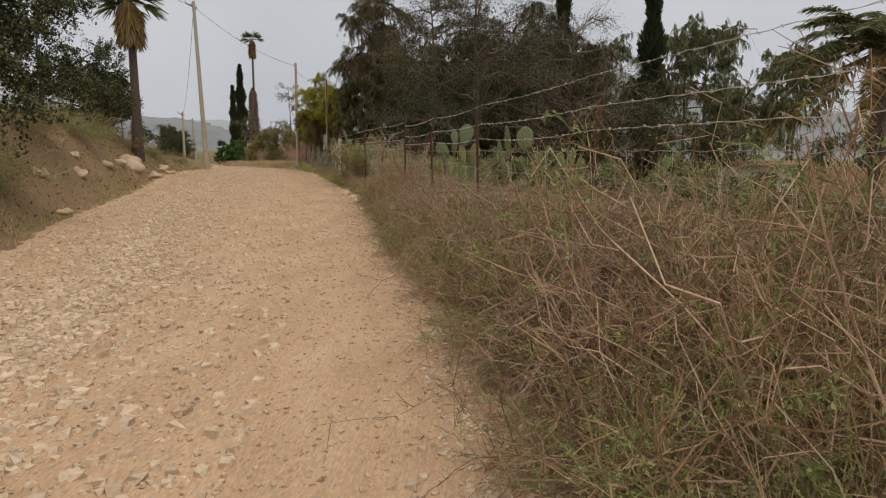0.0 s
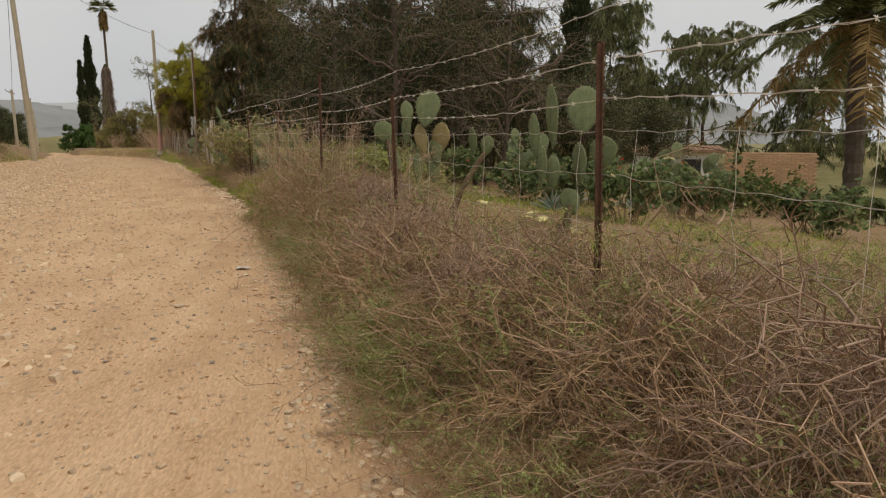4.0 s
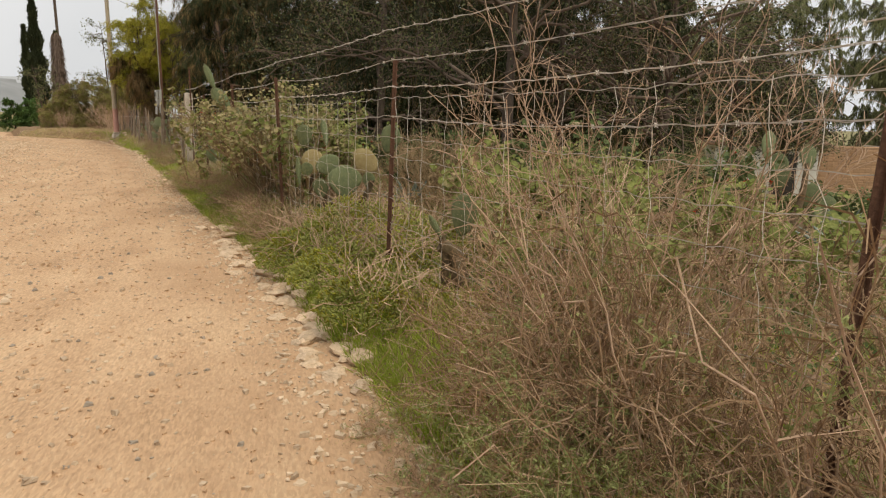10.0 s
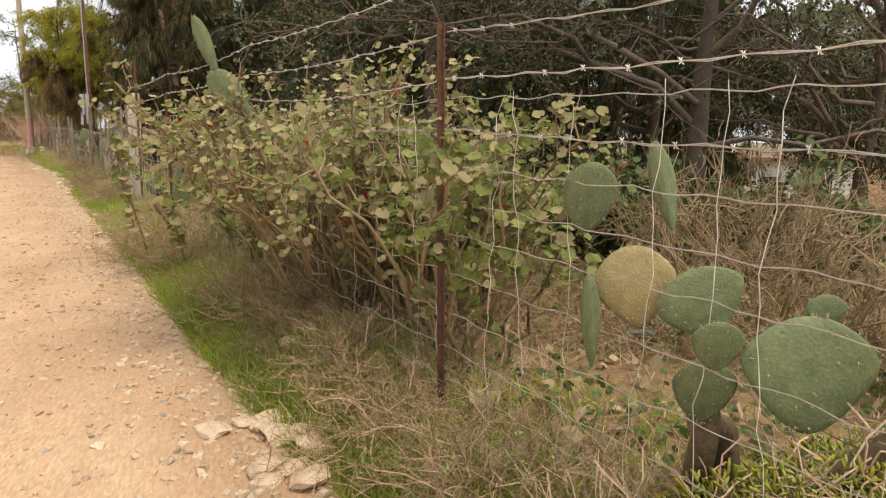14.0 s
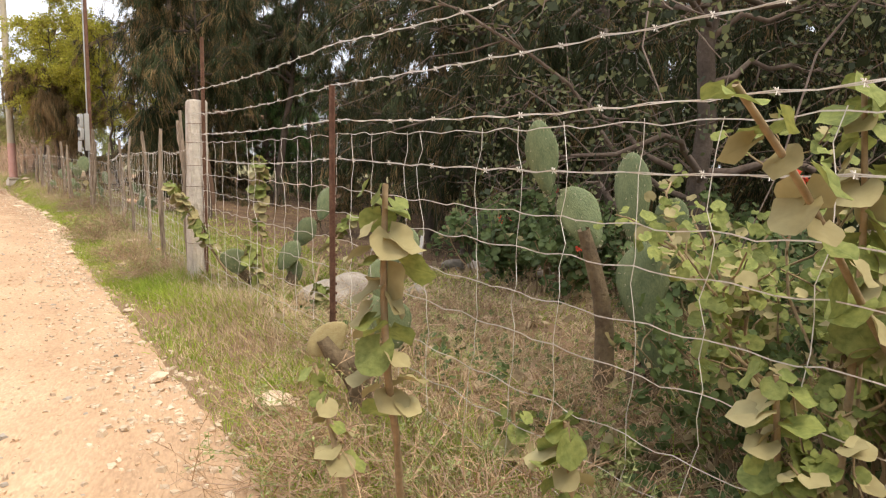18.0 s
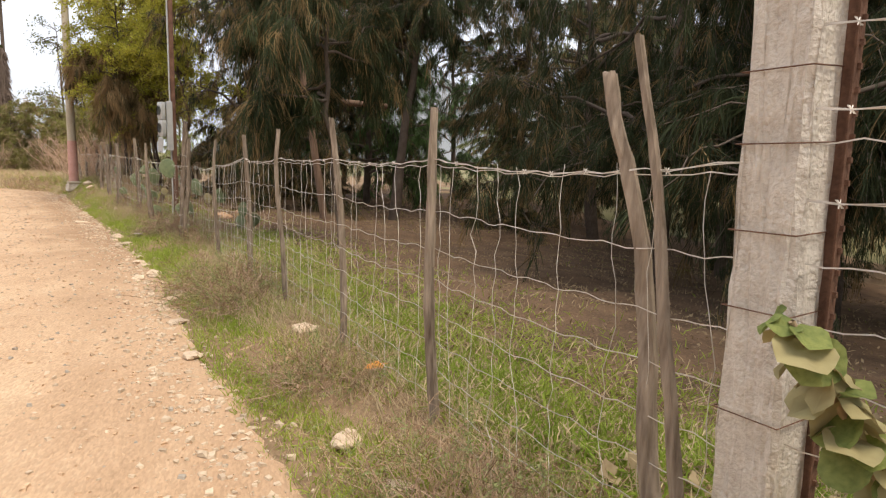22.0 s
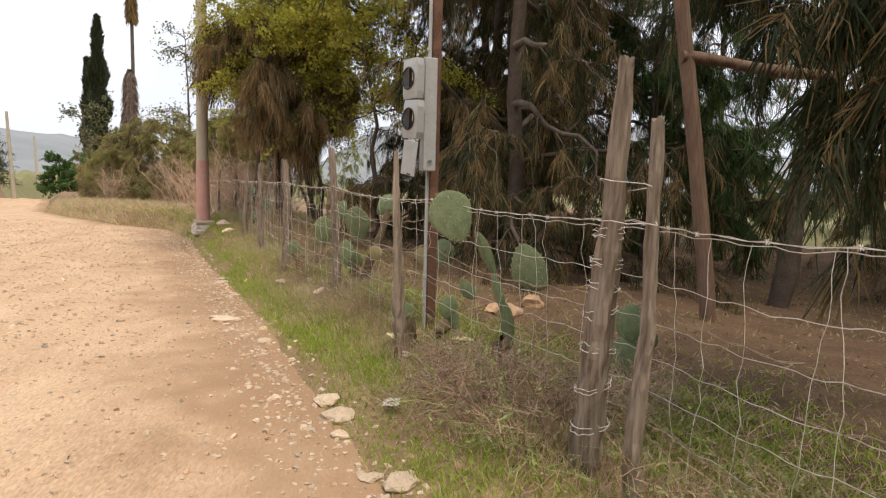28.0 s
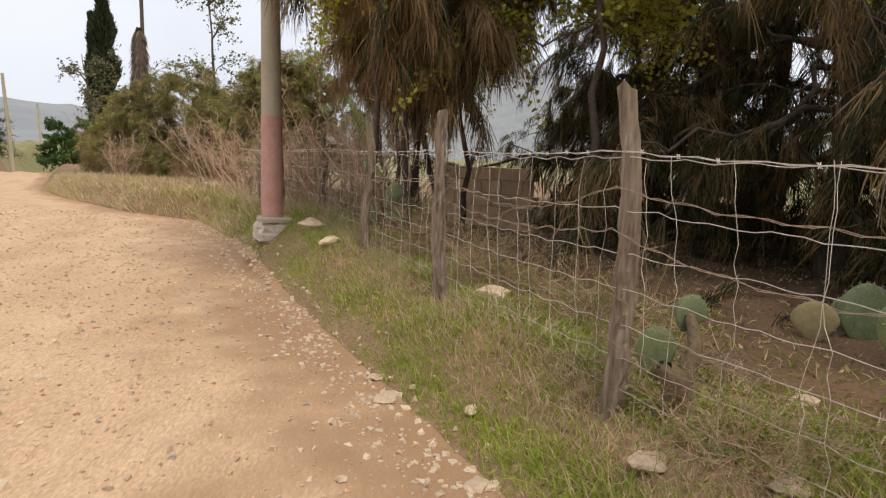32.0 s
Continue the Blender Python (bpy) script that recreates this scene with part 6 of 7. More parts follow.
# fleshy mat between road and fence
def ice_plant(x, y, w, h, n, seed):
    rng = np.random.default_rng(seed)
    t = empty("ice_plant", pose(x, y, stand(x, y, 0.02)), "dense green mound of fleshy finger-leaved ice plant", "shrub", "ice plants")
    a, r = rng.uniform(0, 2 * np.pi, n), np.sqrt(rng.uniform(0, 1, n))
    X, Y = np.cos(a) * r * w, np.sin(a) * r * w
    Zt = h * (1 - r ** 2.5) * (0.75 + 0.35 * lumps(X * 5 + seed, Y * 5)) + 0.02
    b = np.stack([X, Y, Zt * rng.uniform(0.45, 1.0, n)], -1)
    d = unit(np.stack([np.cos(a) * r, np.sin(a) * r, 0.9 + 0 * a], -1) + rng.normal(size=(n, 3)) * 0.8)
    g = Geo()
    pale = lumps(X * 9 + seed, Y * 9) + 0.5 * rng.normal(size=n) > 0.35
    for k, sel in ((0, ~pale), (1, pale)):
        g.tubes(np.stack([b[sel], b[sel] + d[sel] * 0.016, b[sel] + d[sel] * 0.03], 1), np.array([[0.004, 0.0065, 0.0025]]), 3, k)
    part("foliage", g.mesh("foliage", [M["succulent"], M["leaf_yellow"]], True), t)
    k = 160
    sb = np.stack([X[:k] * 0.8, Y[:k] * 0.8, Zt[:k] * 0.9], -1)
    g = Geo()
    g.tubes(arcs(sb, unit(rng.normal(size=(k, 3)) + [0, 0, 0.5]), rng.uniform(0.15, 0.45, k), 0.2, 5, 0.06, rng), 0.003, 3)
    part("dead_stem", g.mesh("dead_stem", [M["twig"]]), t, "dry brown dead stems")


for i, (x, y, w, h, n) in enumerate([(-1.8, 19.6, 0.72, 0.42, 5200), (-2.1, 20.4, 0.7, 0.45, 5200), (-1.65, 20.5, 0.8, 0.5, 5200), (-1.75, 18.7, 0.6, 0.3, 3600), (-2.4, 21.2, 0.42, 0.3, 2600), (-1.4, 19.5, 0.6, 0.42, 3200), (-1.95, 21.05, 0.55, 0.45, 3400), (-1.45, 21.1, 0.55, 0.42, 3200)]):
    ice_plant(x, y, w, h, n, 870 + i)

# ---------------------------------------------------------------- grass, litter and low green cover
def blades(name, n, place, hgt, wid, mats, dry, seed, label, spread=0.5, category="grass"):
    rng = np.random.default_rng(seed)
    X, Y, H = place(rng, n)
    keep = np.isfinite(X)
    X, Y, H = X[keep], Y[keep], H[keep]
    n = len(X)
    b = np.stack([X, Y, land(X, Y) - 0.01], -1)
    w = unit(rng.normal(size=(n, 3)) * [spread, spread, 0.1] + [0, 0, 1])
    P = arcs(b, w, hgt * H * rng.uniform(0.4, 1.2, n), 0.25, 3, 0.04, rng)
    g = Geo()
    pick = rng.uniform(size=n) < (dry(X, Y) if callable(dry) else dry)
    W = np.array([1, 0.75, 0.1]) * wid
    g.ribbons(P[~pick], W, 0, rng)
    g.ribbons(P[pick], W * 0.8, 1, rng)
    ob = new(name, g.mesh(name, [M[m] for m in mats]))
    return tagged(ob, label, category, kind="stuff")


def verge(rng, n):
    y = rng.uniform(14.5, 60, n)
    e, f = table(EDGE_R, y), table(FENCE, y)
    u = rng.beta(1.6, 1.6, n) * 1.25 - 0.02
    x = e + 0.12 + u * (f - e)
    clump = 0.5 + 0.5 * lumps(x * 4.1, y * 3.3)
    y = y + 0.06 * np.sin(x * 40)
    x = np.where(rng.uniform(size=n) < 0.45 + 0.9 * clump * (1 - 0.55 * np.clip(u, 0, 1)), x, np.nan)
    return x, y, 0.4 + 0.9 * clump * (0.6 + 0.5 * np.clip(u, 0, 1))


blades("verge_grass", 210000, verge, 0.15, 0.0034, ("grass", "straw"), lambda x, y: np.clip(0.1 + 0.16 * smooth(26, 29, y) - 0.2 * smooth(38, 43, y) + 0.5 * smooth(0.4, 1.0, (x - table(EDGE_R, y)) / (table(FENCE, y) - table(EDGE_R, y))) + 0.35 * lumps(x * 1.7 + 3, y * 1.1), 0.05, 0.95), 1, "green and straw-coloured grass along the dirt road")


def edge_fringe(rng, n):
    y = rng.uniform(8.0, 20.0, n)
    x = table(EDGE_R, y) + 0.1 + rng.beta(1.5, 2.5, n) * 0.55
    c = lumps(x * 1.1 + 2, y * 1.3)
    x = np.where(rng.uniform(size=n) < 0.25 + 0.9 * c, x, np.nan)
    return x, y, 0.5 + 0.8 * rng.uniform(size=n)


blades("verge_grass", 30000, edge_fringe, 0.2, 0.003, ("grass", "straw"), 0.2, 8, "fresh green grass tufts below the dry bushes")


def edge_green(rng, n):
    y = rng.uniform(18.5, 27.8, n)
    x = table(EDGE_R, y) + 0.08 + rng.beta(1.4, 1.9, n) * 0.85
    c = lumps(x * 1.3 + 1, y * 0.9) + 0.4 * lumps(x * 4.0, y * 3.7)
    x = np.where(rng.uniform(size=n) < 0.6 + 0.6 * c, x, np.nan)
    return x, y, 0.5 + 0.8 * rng.uniform(size=n)


blades("verge_grass", 84000, edge_green, 0.16, 0.0036, ("grass", "straw"), lambda x, y: 0.06 + 0.3 * smooth(27, 30, y), 17, "fresh green grass between road and fence")


def tall_dry(rng, n):
    y = rng.uniform(20.5, 58, n)
    e, f = table(EDGE_R, y), table(FENCE, y)
    x = f + rng.normal(size=n) * 0.22 - 0.1
    c = lumps(x * 1.3 + 5, y * 1.7)
    x = np.where((rng.uniform(size=n) < 0.35 + 0.6 * c), x, np.nan)
    return x, y, 0.5 + 0.6 * rng.uniform(size=n)


blades("dry_grass", 52000, tall_dry, 0.27, 0.0024, ("straw", "twig"), 0.25, 2, "tall dry straw grass at the foot of the fence", 0.4)


def yard_green(rng, n):
    y = rng.uniform(3, 62, n)
    x = table(FENCE, y) + rng.uniform(0, 1, n) ** 2.2 * 12 - 0.1
    c = lumps(x * 0.7 + 1, y * 0.6) + 0.4 * lumps(x * 2.3, y * 2.1)
    x = np.where(rng.uniform(size=n) < (0.42 + 0.75 * c) * (1 - 0.75 * smooth(30, 36, y) * (1 - smooth(40, 43, y))), x, np.nan)
    return x, y, 0.5 + 0.7 * rng.uniform(size=n)


blades("yard_grass", 90000, yard_green, 0.11, 0.0055, ("grass", "straw"), lambda x, y: 0.2 + 0.45 * smooth(28, 36, y), 3, "patchy green grass and weeds inside the fence", 0.8)


def yard_strip(rng, n):
    y = rng.uniform(30.5, 56, n)
    x = table(FENCE, y) + 0.05 + np.abs(rng.normal(size=n)) * (0.95 - 0.3 * smooth(42, 46, y))
    c = lumps(x * 0.9 + 1, y * 0.5) + 0.5 * lumps(x * 2.7, y * 2.1)
    x = np.where(rng.uniform(size=n) < (0.8 + 0.7 * c) * (1 - 0.3 * smooth(39, 43, y)), x, np.nan)
    return x, y, 0.5 + 0.8 * rng.uniform(size=n)


blades("yard_grass", 130000, yard_strip, 0.15, 0.005, ("grass", "straw"), 0.32, 6, "bright green grass just inside the fence", 0.8)


def yard_weed(rng, n):
    y = rng.uniform(6.0, 32.0, n)
    x = table(FENCE, y) + 0.05 + rng.beta(1.0, 1.7, n) * (4.5 + 3 * (1 - smooth(16, 20, y)))
    c = lumps(x * 1.1 + 4, y * 0.9) + 0.5 * lumps(x * 3.1, y * 2.7)
    x = np.where(rng.uniform(size=n) < 0.55 + 0.6 * c, x, np.nan)
    return x, y, 0.4 + 0.9 * rng.uniform(size=n)


blades("yard_weed", 105000, yard_weed, 0.19, 0.0034, ("grass", "straw"), lambda x, y: np.clip(0.35 + 0.35 * smooth(20, 25, y) + 0.3 * lumps(x * 1.7, y), 0.1, 0.9), 12, "rough green and dry weeds behind the fence", 0.7, "weeds")


def yard_straw(rng, n):
    y = rng.uniform(22.5, 31.5, n)
    x = table(FENCE, y) + 0.1 + rng.beta(1.1, 1.8, n) * 3.2
    c = lumps(x * 1.9 + 7, y * 1.6)
    x = np.where(rng.uniform(size=n) < 0.4 + 0.8 * c, x, np.nan)
    return x, y, 0.4 + 0.9 * rng.uniform(size=n)


blades("dry_grass", 26000, yard_straw, 0.3, 0.0028, ("straw", "twig"), 0.3, 15, "dry straw and bent dead stalks behind the wire", 0.9)


def bank_green(rng, n):
    y = rng.uniform(2, 48, n)
    e = rng.uniform(0.1, 5.0, n)
    x = table(EDGE_L, y) - e
    c = lumps(x * 0.9 + 2, y * 0.8)
    x = np.where(rng.uniform(size=n) < 0.25 + 0.7 * c * np.exp(-e / 3) + 0.3 * np.exp(-e / 0.7), x, np.nan)
    return x, y, 0.5 + 0.7 * rng.uniform(size=n)


blades("bank_grass", 45000, bank_green, 0.22, 0.007, ("grass", "straw"), 0.5, 4, "tufts of green and dry grass on the road bank", 0.7)


def far_dry(rng, n):
    y = rng.uniform(56, 76, n)
    x = table(EDGE_R, y) + 0.1 + rng.uniform(0, 1, n) ** 1.6 * 6
    return x, y, 0.5 + rng.uniform(size=n)


blades("dry_grass", 34000, far_dry, 0.26, 0.007, ("straw", "grass"), 0.15, 5, "dry straw-coloured grass slope beyond the crest", 0.6)

rng0 = np.random.default_rng(9)
ny = 36000
ly = rng0.uniform(18, 58, ny)
lx = table(FENCE, ly) + rng0.uniform(-0.3, 12, ny)
g = Geo()
g.leaves(np.stack([lx, ly, land(lx, ly) + 0.010], -1), 0.05, rng0, 0, 0.2, 0.0)
tagged(new("leaf_litter", g.mesh("leaf_litter", [M["stem"]])), "brown fallen needles and leaves under the trees", "leaf litter", kind="stuff")
ny = 16000
ly = rng0.uniform(16.5, 30, ny)
lx = table(FENCE, ly) + rng0.uniform(0.2, 5, ny)
keep = lumps(lx * 0.8 + 4, ly * 0.7) + 0.3 * rng0.normal(size=ny) > 0.0
lx, ly = lx[keep], ly[keep]
g = Geo()
Vv = leaf_frames(np.stack([lx, ly, land(lx, ly) + rng0.uniform(0.02, 0.1, len(lx))], -1), rng0, 0.042)
g.add(Vv, LEAF_F[None] + np.arange(len(lx))[:, None, None] * len(LEAF_V))
tagged(new("ground_cover", g.mesh("ground_cover", [M["mallow_dark"]])), "low green round-leaved weeds in the yard", "weeds", kind="stuff")

# ---------------------------------------------------------------- posts, poles and masonry
def ring(r, z, n, x=0.0, y=0.0, sq=False, tilt=0.0):
    a = np.linspace(0, 2 * np.pi, n)
    c, s = np.cos(a), np.sin(a)
    if sq:
        k = np.maximum(np.abs(c), np.abs(s))
        c, s = c / k, s / k
    return np.stack([x + r * c, y + r * s, z + tilt * c], -1)


gate_post = empty("concrete_post", pose(-4.89, 31.675, stand(-4.94, 31.72, 0.1), -0.5, 1.0, 14), "square grey rough concrete fence post wrapped with wire", "post")
part("shaft", block(0.165, 0.17, 1.82, M["concrete"], 0.014, True, 0.006, 13, 3), gate_post)
for z in (0.45, 0.72, 1.0, 1.2, 1.42, 1.6):
    g = Geo()
    g.tubes(ring(0.092, z, 25, sq=True, tilt=0.006)[None], 0.0022, 3)
    part("wire_loop", g.mesh("wire_loop", [M["rust"]]), gate_post, "rusty wire loop")
rod = empty("steel_rod", pose(-4.80, 31.59, stand(-4.83, 31.62, 0.1), 0, 0, 20), "rusty steel angle rod beside the concrete post", "post")
part("shaft", steel_post(2.4, 3), rod)

tie_rng = np.random.default_rng(31)
for z, n, wide in [(0.42, 2, 0.0), (0.62, 2, 0.0), (0.8, 2, 0.0), (0.98, 2, 0.0), (1.1, 2, 0.0), (1.2, 3, 0.0), (1.34, 3, 0.0), (1.42, 1, 0.28), (1.58, 1, 0.24)]:
    # tight turns round the thick post, some of them drawn across to the thin one
    s = (z + 0.1) / 2.2
    cx, cy = -7.33 + 0.08 * s, 41.91 - 0.09 * s
    g = Geo()
    for k in range(n):
        P = ring(0.1 - 0.022 * z, z + 0.02 * k, 21, cx, cy, False, tie_rng.uniform(-0.03, 0.03))
        if wide:
            P[:, 1] -= np.clip((cy - P[:, 1]) / 0.088, 0, 1) ** 3 * (wide + 0.3)
            P[:, 0] += np.clip((cy - P[:, 1]) / 0.5, 0, 1) * 0.09
        P += tie_rng.normal(size=P.shape) * 0.004
        P[:, 2] -= stand(cx, cy)
        P[:, :2] -= (cx, cy)
        g.tubes(P[None], 0.0026, 3)
    tie = empty("wire_tie", pose(cx, cy, stand(cx, cy)), "rusty wire twisted tightly round the fence posts", "wire", "wire ties")
    part("coil", g.mesh("coil", [M["wire"]]), tie)

pillar = empty("pole_pillar", pose(-11.72, 53.55, stand(-11.72, 53.55, 0.1), 0, 0, 20), "pale concrete pole with a pink painted lower part on a white footing", "pole", "poles")
pz = stand(-11.72, 53.55, 0.1)
part("footing", block(0.82, 0.5, 0.60 - pz, M["concrete"], 0.04, True, 0.025, 4, 5), pillar, "whitish concrete footing", pose(0.2, 0, 0))
part("footing_cap", block(0.4, 0.4, 0.07, M["pole"], 0.015, True, 0.008, 2, 6), pillar, "white cement cap", pose(0.02, -0.05, 0.598 - pz))
for nm, z0, z1, r0, r1, mt in (("painted_base", 0.64, 1.95, 0.14, 0.132, "pink"), ("pole_shaft", 1.95, 8.6, 0.125, 0.09, "pole")):
    g = Geo()
    zz = np.linspace(z0 - pz, z1 - pz, 9)
    g.tubes(np.stack([0 * zz, 0 * zz, zz], -1)[None], np.linspace(r0, r1, 9)[None], 14)
    part(nm, g.mesh(nm, [M[mt]], True), pillar)

for x, y, h in ((-35.6, 95.0, 7.6), (-46.0, 122.0, 6.0)):
    far_pole = empty("utility_pole", pose(x, y, stand(x, y, 0.2), 0, -2.5, 0), "pale concrete utility pole beyond the crest", "pole", "poles")
    g = Geo()
    zz = np.linspace(0, h, 6)
    g.tubes(np.stack([0 * zz, 0 * zz, zz], -1)[None], np.linspace(0.17, 0.1, 6)[None], 10)
    part("shaft", g.mesh("shaft", [M["pole"]], True), far_pole)

meter = empty("meter_pole", pose(-7.75, 44.86, stand(-7.68, 44.9, 0.1), 0, 0, 12), "brown steel service pole with a grey electric meter box", "pole", "poles")
mz = stand(-7.68, 44.9, 0.1)
part("shaft", block(0.085, 0.085, 6.2, M["rust"], 0.008), meter, "brown square steel pole")
g = Geo()
zz = np.linspace(0.1, 6.0, 12)
g.tubes(np.stack([-0.065 + 0 * zz, -0.03 + 0 * zz, zz], -1)[None], 0.016, 8)
part("conduit", g.mesh("conduit", [M["box"]], True), meter, "grey conduit pipe")
box = part("meter_box", block(0.12, 0.11, 0.98, M["box"], 0.008), meter, "grey sheet metal meter box with rust stains", pose(-0.09, -0.10, 1.68 - mz))
for nm, z, zh in (("upper_cover", 0.62, 0.34), ("lower_cover", 0.28, 0.33)):
    bm = bmesh.new()
    n = 24
    a = [2 * math.pi * i / n for i in range(n)]
    inner = [bm.verts.new((0.085 * math.cos(t), -0.02, zh / 2 + 0.09 * math.sin(t))) for t in a]
    outer = []
    for t in a:
        k = max(abs(math.cos(t)) / 0.11, abs(math.sin(t)) / (zh / 2))
        outer.append(bm.verts.new((math.cos(t) / k, 0, zh / 2 + math.sin(t) / k)))
    for i in range(n):
        bm.faces.new((inner[i], inner[(i + 1) % n], outer[(i + 1) % n], outer[i]))
    back_face = [bm.verts.new((v.co.x, 0.07, v.co.z)) for v in outer]
    for i in range(n):
        bm.faces.new((outer[i], outer[(i + 1) % n], back_face[(i + 1) % n], back_face[i]))
    bmesh.ops.recalc_face_normals(bm, faces=bm.faces)
    me = bpy.data.meshes.new(nm)
    bm.to_mesh(me)
    bm.free()
    me.materials.append(M["box"])
    c = part(nm, me, meter, "grey cover with a round meter opening", pose(-0.27, -0.12, 1.68 - mz + z, 0, 4 if z < 0.5 else 0, -72))
    g = Geo()
    g.tubes(np.stack([0.088 * np.cos(np.linspace(0, 6.283, 25)), -0.022 + 0 * np.linspace(0, 1, 25), zh / 2 + 0.093 * np.sin(np.linspace(0, 6.283, 25))], -1)[None], 0.006, 5)
    part("rim", g.mesh("rim", [M["dark"]]), c, "dark rusty rim")
    part("socket_back", block(0.16, 0.02, zh * 0.8, M["dark"], 0.004), c, "dark empty meter socket", pose(0, 0.05, zh * 0.1))
    part("terminal", block(0.02, 0.03, 0.07, M["spine"], 0.003), c, "tan terminal block", pose(0.02, 0.025, zh * 0.45))
part("hanging_door", block(0.19, 0.012, 0.3, M["box"], 0.004), meter, "loose grey door hanging askew", pose(-0.28, -0.12, 1.64 - mz, 0, 9, -68))

part("latch", block(0.06, 0.02, 0.015, M["dark"], 0.003), meter, "small steel latch", pose(-0.27, -0.14, 1.64 - mz, 0, 9, -68))
g = Geo()
g.tubes(np.array([[[0, 0, 0], [0, -0.012, 0]]]), 0.02, 10)
g.tubes(np.array([[[0, 0, 0], [0, -0.02, 0]]]), 0.008, 8)
part("knockout_plug", g.mesh("knockout_plug", [M["box"]]), meter, "round plug on the panel", pose(-0.09, -0.155, 1.76 - mz))

old = empty("old_pole", pose(-4.6, 45.45, stand(-4.6, 45.45, 0.1)), "leaning weathered wooden pole with a crossbeam", "pole", "poles")
oz = stand(-4.35, 45.86, 0.1)
part("shaft", post_mesh(5.6, 0.085, 77, M["pole_wood"], 9, 0.08, (-0.86, 0.1), 0.8), old)
g = Geo()
u = np.linspace(0, 1, 10)
g.tubes(np.stack([-0.5 + 1.95 * u, 0.05 + 0.1 * u, 2.92 - oz - 0.13 * u + 0.015 * np.sin(u * 9)], -1)[None], (0.065 + 0.008 * np.cos(u * 11))[None], 8)
part("crossbeam", g.mesh("crossbeam", [M["pole_wood"]], True), old, "rough horizontal crossbeam")

for x, y, h, lx, lab in [(-14.43, 40.2, 10.2, -0.35, "tall pale wooden utility pole on the road bank"), (-27.5, 70.0, 5.5, 0.0, "pale utility pole beyond the crest")]:
    up = empty("utility_pole", pose(x, y, stand(x, y, 0.2)), lab, "pole", "poles")
    g = Geo()
    s = np.linspace(0, 1, 12)
    g.tubes(np.stack([lx * s, 0 * s, h * s], -1)[None], (0.15 - 0.06 * s)[None], 12)
    part("shaft", g.mesh("shaft", [M["pole"]], True), up)
    part("bracket", block(0.7, 0.07, 0.07, M["wood"], 0.01, False), up, "", pose(lx - 0.15, 0.05, h - 0.25, 0, 25, 0))
    for k in (-0.35, 0.0, 0.3):
        g = Geo()
        g.tubes(np.array([[[0, 0, 0], [0, 0, 0.05], [0, 0, 0.1], [0, 0, 0.16]]]), np.array([[0.02, 0.035, 0.035, 0.02]]), 8)
        part("insulator", g.mesh("insulator", [M["box"]], True), up, "grey insulator", pose(lx - 0.15 + k, 0.05, h - 0.25 - k * 0.45))


def cable(a, b, sag, r=0.012):
    u = np.linspace(0, 1, 40)[:, None]
    P = np.array(a) * (1 - u) + np.array(b) * u
    P[:, 2] -= sag * 4 * (u * (1 - u))[:, 0]
    c = empty("overhead_cable", pose(*a), "thin sagging overhead cable", "cable", "cables")
    g = Geo()
    g.tubes((P - np.array(a))[None], r, 4)
    part("strand", g.mesh("strand", [M["dark"]]), c)


tz = stand(-14.43, 40.2, 0.2) + 9.9
cable((-14.8, 40.2, tz), (-11.72, 53.55, 8.4), 0.5)
cable((-14.8, 40.2, tz - 0.2), (-27.5, 70.0, 5.4), 1.0)
cable((-14.9, 40.2, tz), (-9.0, -25.0, 10.5), 1.6)
cable((-7.68, 44.9, 6.0), (-11.72, 53.55, 8.0), 0.3, 0.008)

wall = empty("block_wall", pose(-9.13, 55.86, 0.12, 0, 0, math.degrees(math.atan2(54.41 - 55.86, -8.05 + 9.13))), "low unfinished wall of tan blocks beyond the fence", "wall")
part("core", block(1.78, 0.12, 1.22, M["block"], 0.01), wall, "", pose(0.9, 0, 0))
bl = block(0.395, 0.16, 0.19, M["block"], 0.008, True, 0.004, 1, 2)
half = block(0.19, 0.16, 0.19, M["block"], 0.008, True, 0.004, 1, 4)
for r in range(6):
    for c in range(5):
        if r % 2 == 0 and c < 4 or (r % 2 and 0 < c < 5):
            part("block", bl, wall, "", pose(0.22 + 0.415 * c - (0.2 if r % 2 else 0), 0, 0.005 + 0.208 * r, 0, 0, 0))
    if r % 2:
        part("block", half, wall, "", pose(0.105, 0, 0.005 + 0.208 * r))
        part("block", half, wall, "", pose(1.675, 0, 0.005 + 0.208 * r))

bz = stand(-3.5, 31.0)
big = tagged(new("boulder", rock_mesh(5, M["boulder"], 4, 0.72, 0.22)), "large rounded grey granite boulder inside the fence", "rock", "stones")
big.matrix_basis = pose(-3.58, 30.6, bz - 0.05, 0, 0, 25) @ Matrix.Diagonal((0.78, 0.58, 0.55, 1))
for i, (x, y, s) in enumerate([(-1.7, 32.9, 0.32), (-1.1, 33.3, 0.4), (-2.3, 33.0, 0.28), (-0.5, 32.6, 0.3), (-3.0, 30.4, 0.2)]):
    ob = tagged(new("boulder", rock_mesh(20 + i, M["boulder"], 3, 0.7, 0.25)), "brownish boulder in the planting bed", "rock", "stones")
    ob.matrix_basis = pose(x, y, stand(x, y) + 0.12 * s, 0, 0, i * 50) @ Matrix.Diagonal((s, s, s, 1))
stake = empty("white_stake", pose(-2.9, 30.9, stand(-2.88, 30.91, 0.22), 0, 8, 0), "white plastic pipe stake leaning in the yard", "stake")
g = Geo()
g.tubes(np.array([[[0, 0, 0], [0, 0, 0.4], [0, 0, 0.78]]]), 0.017, 9)
part("pipe", g.mesh("pipe", [M["white"]], True), stake)
g = Geo()
g.tubes(np.array([[[0, 0, 0.12], [0, 0, 0.16]]]), 0.024, 9)
part("collar", g.mesh("collar", [M["white"]], True), stake)

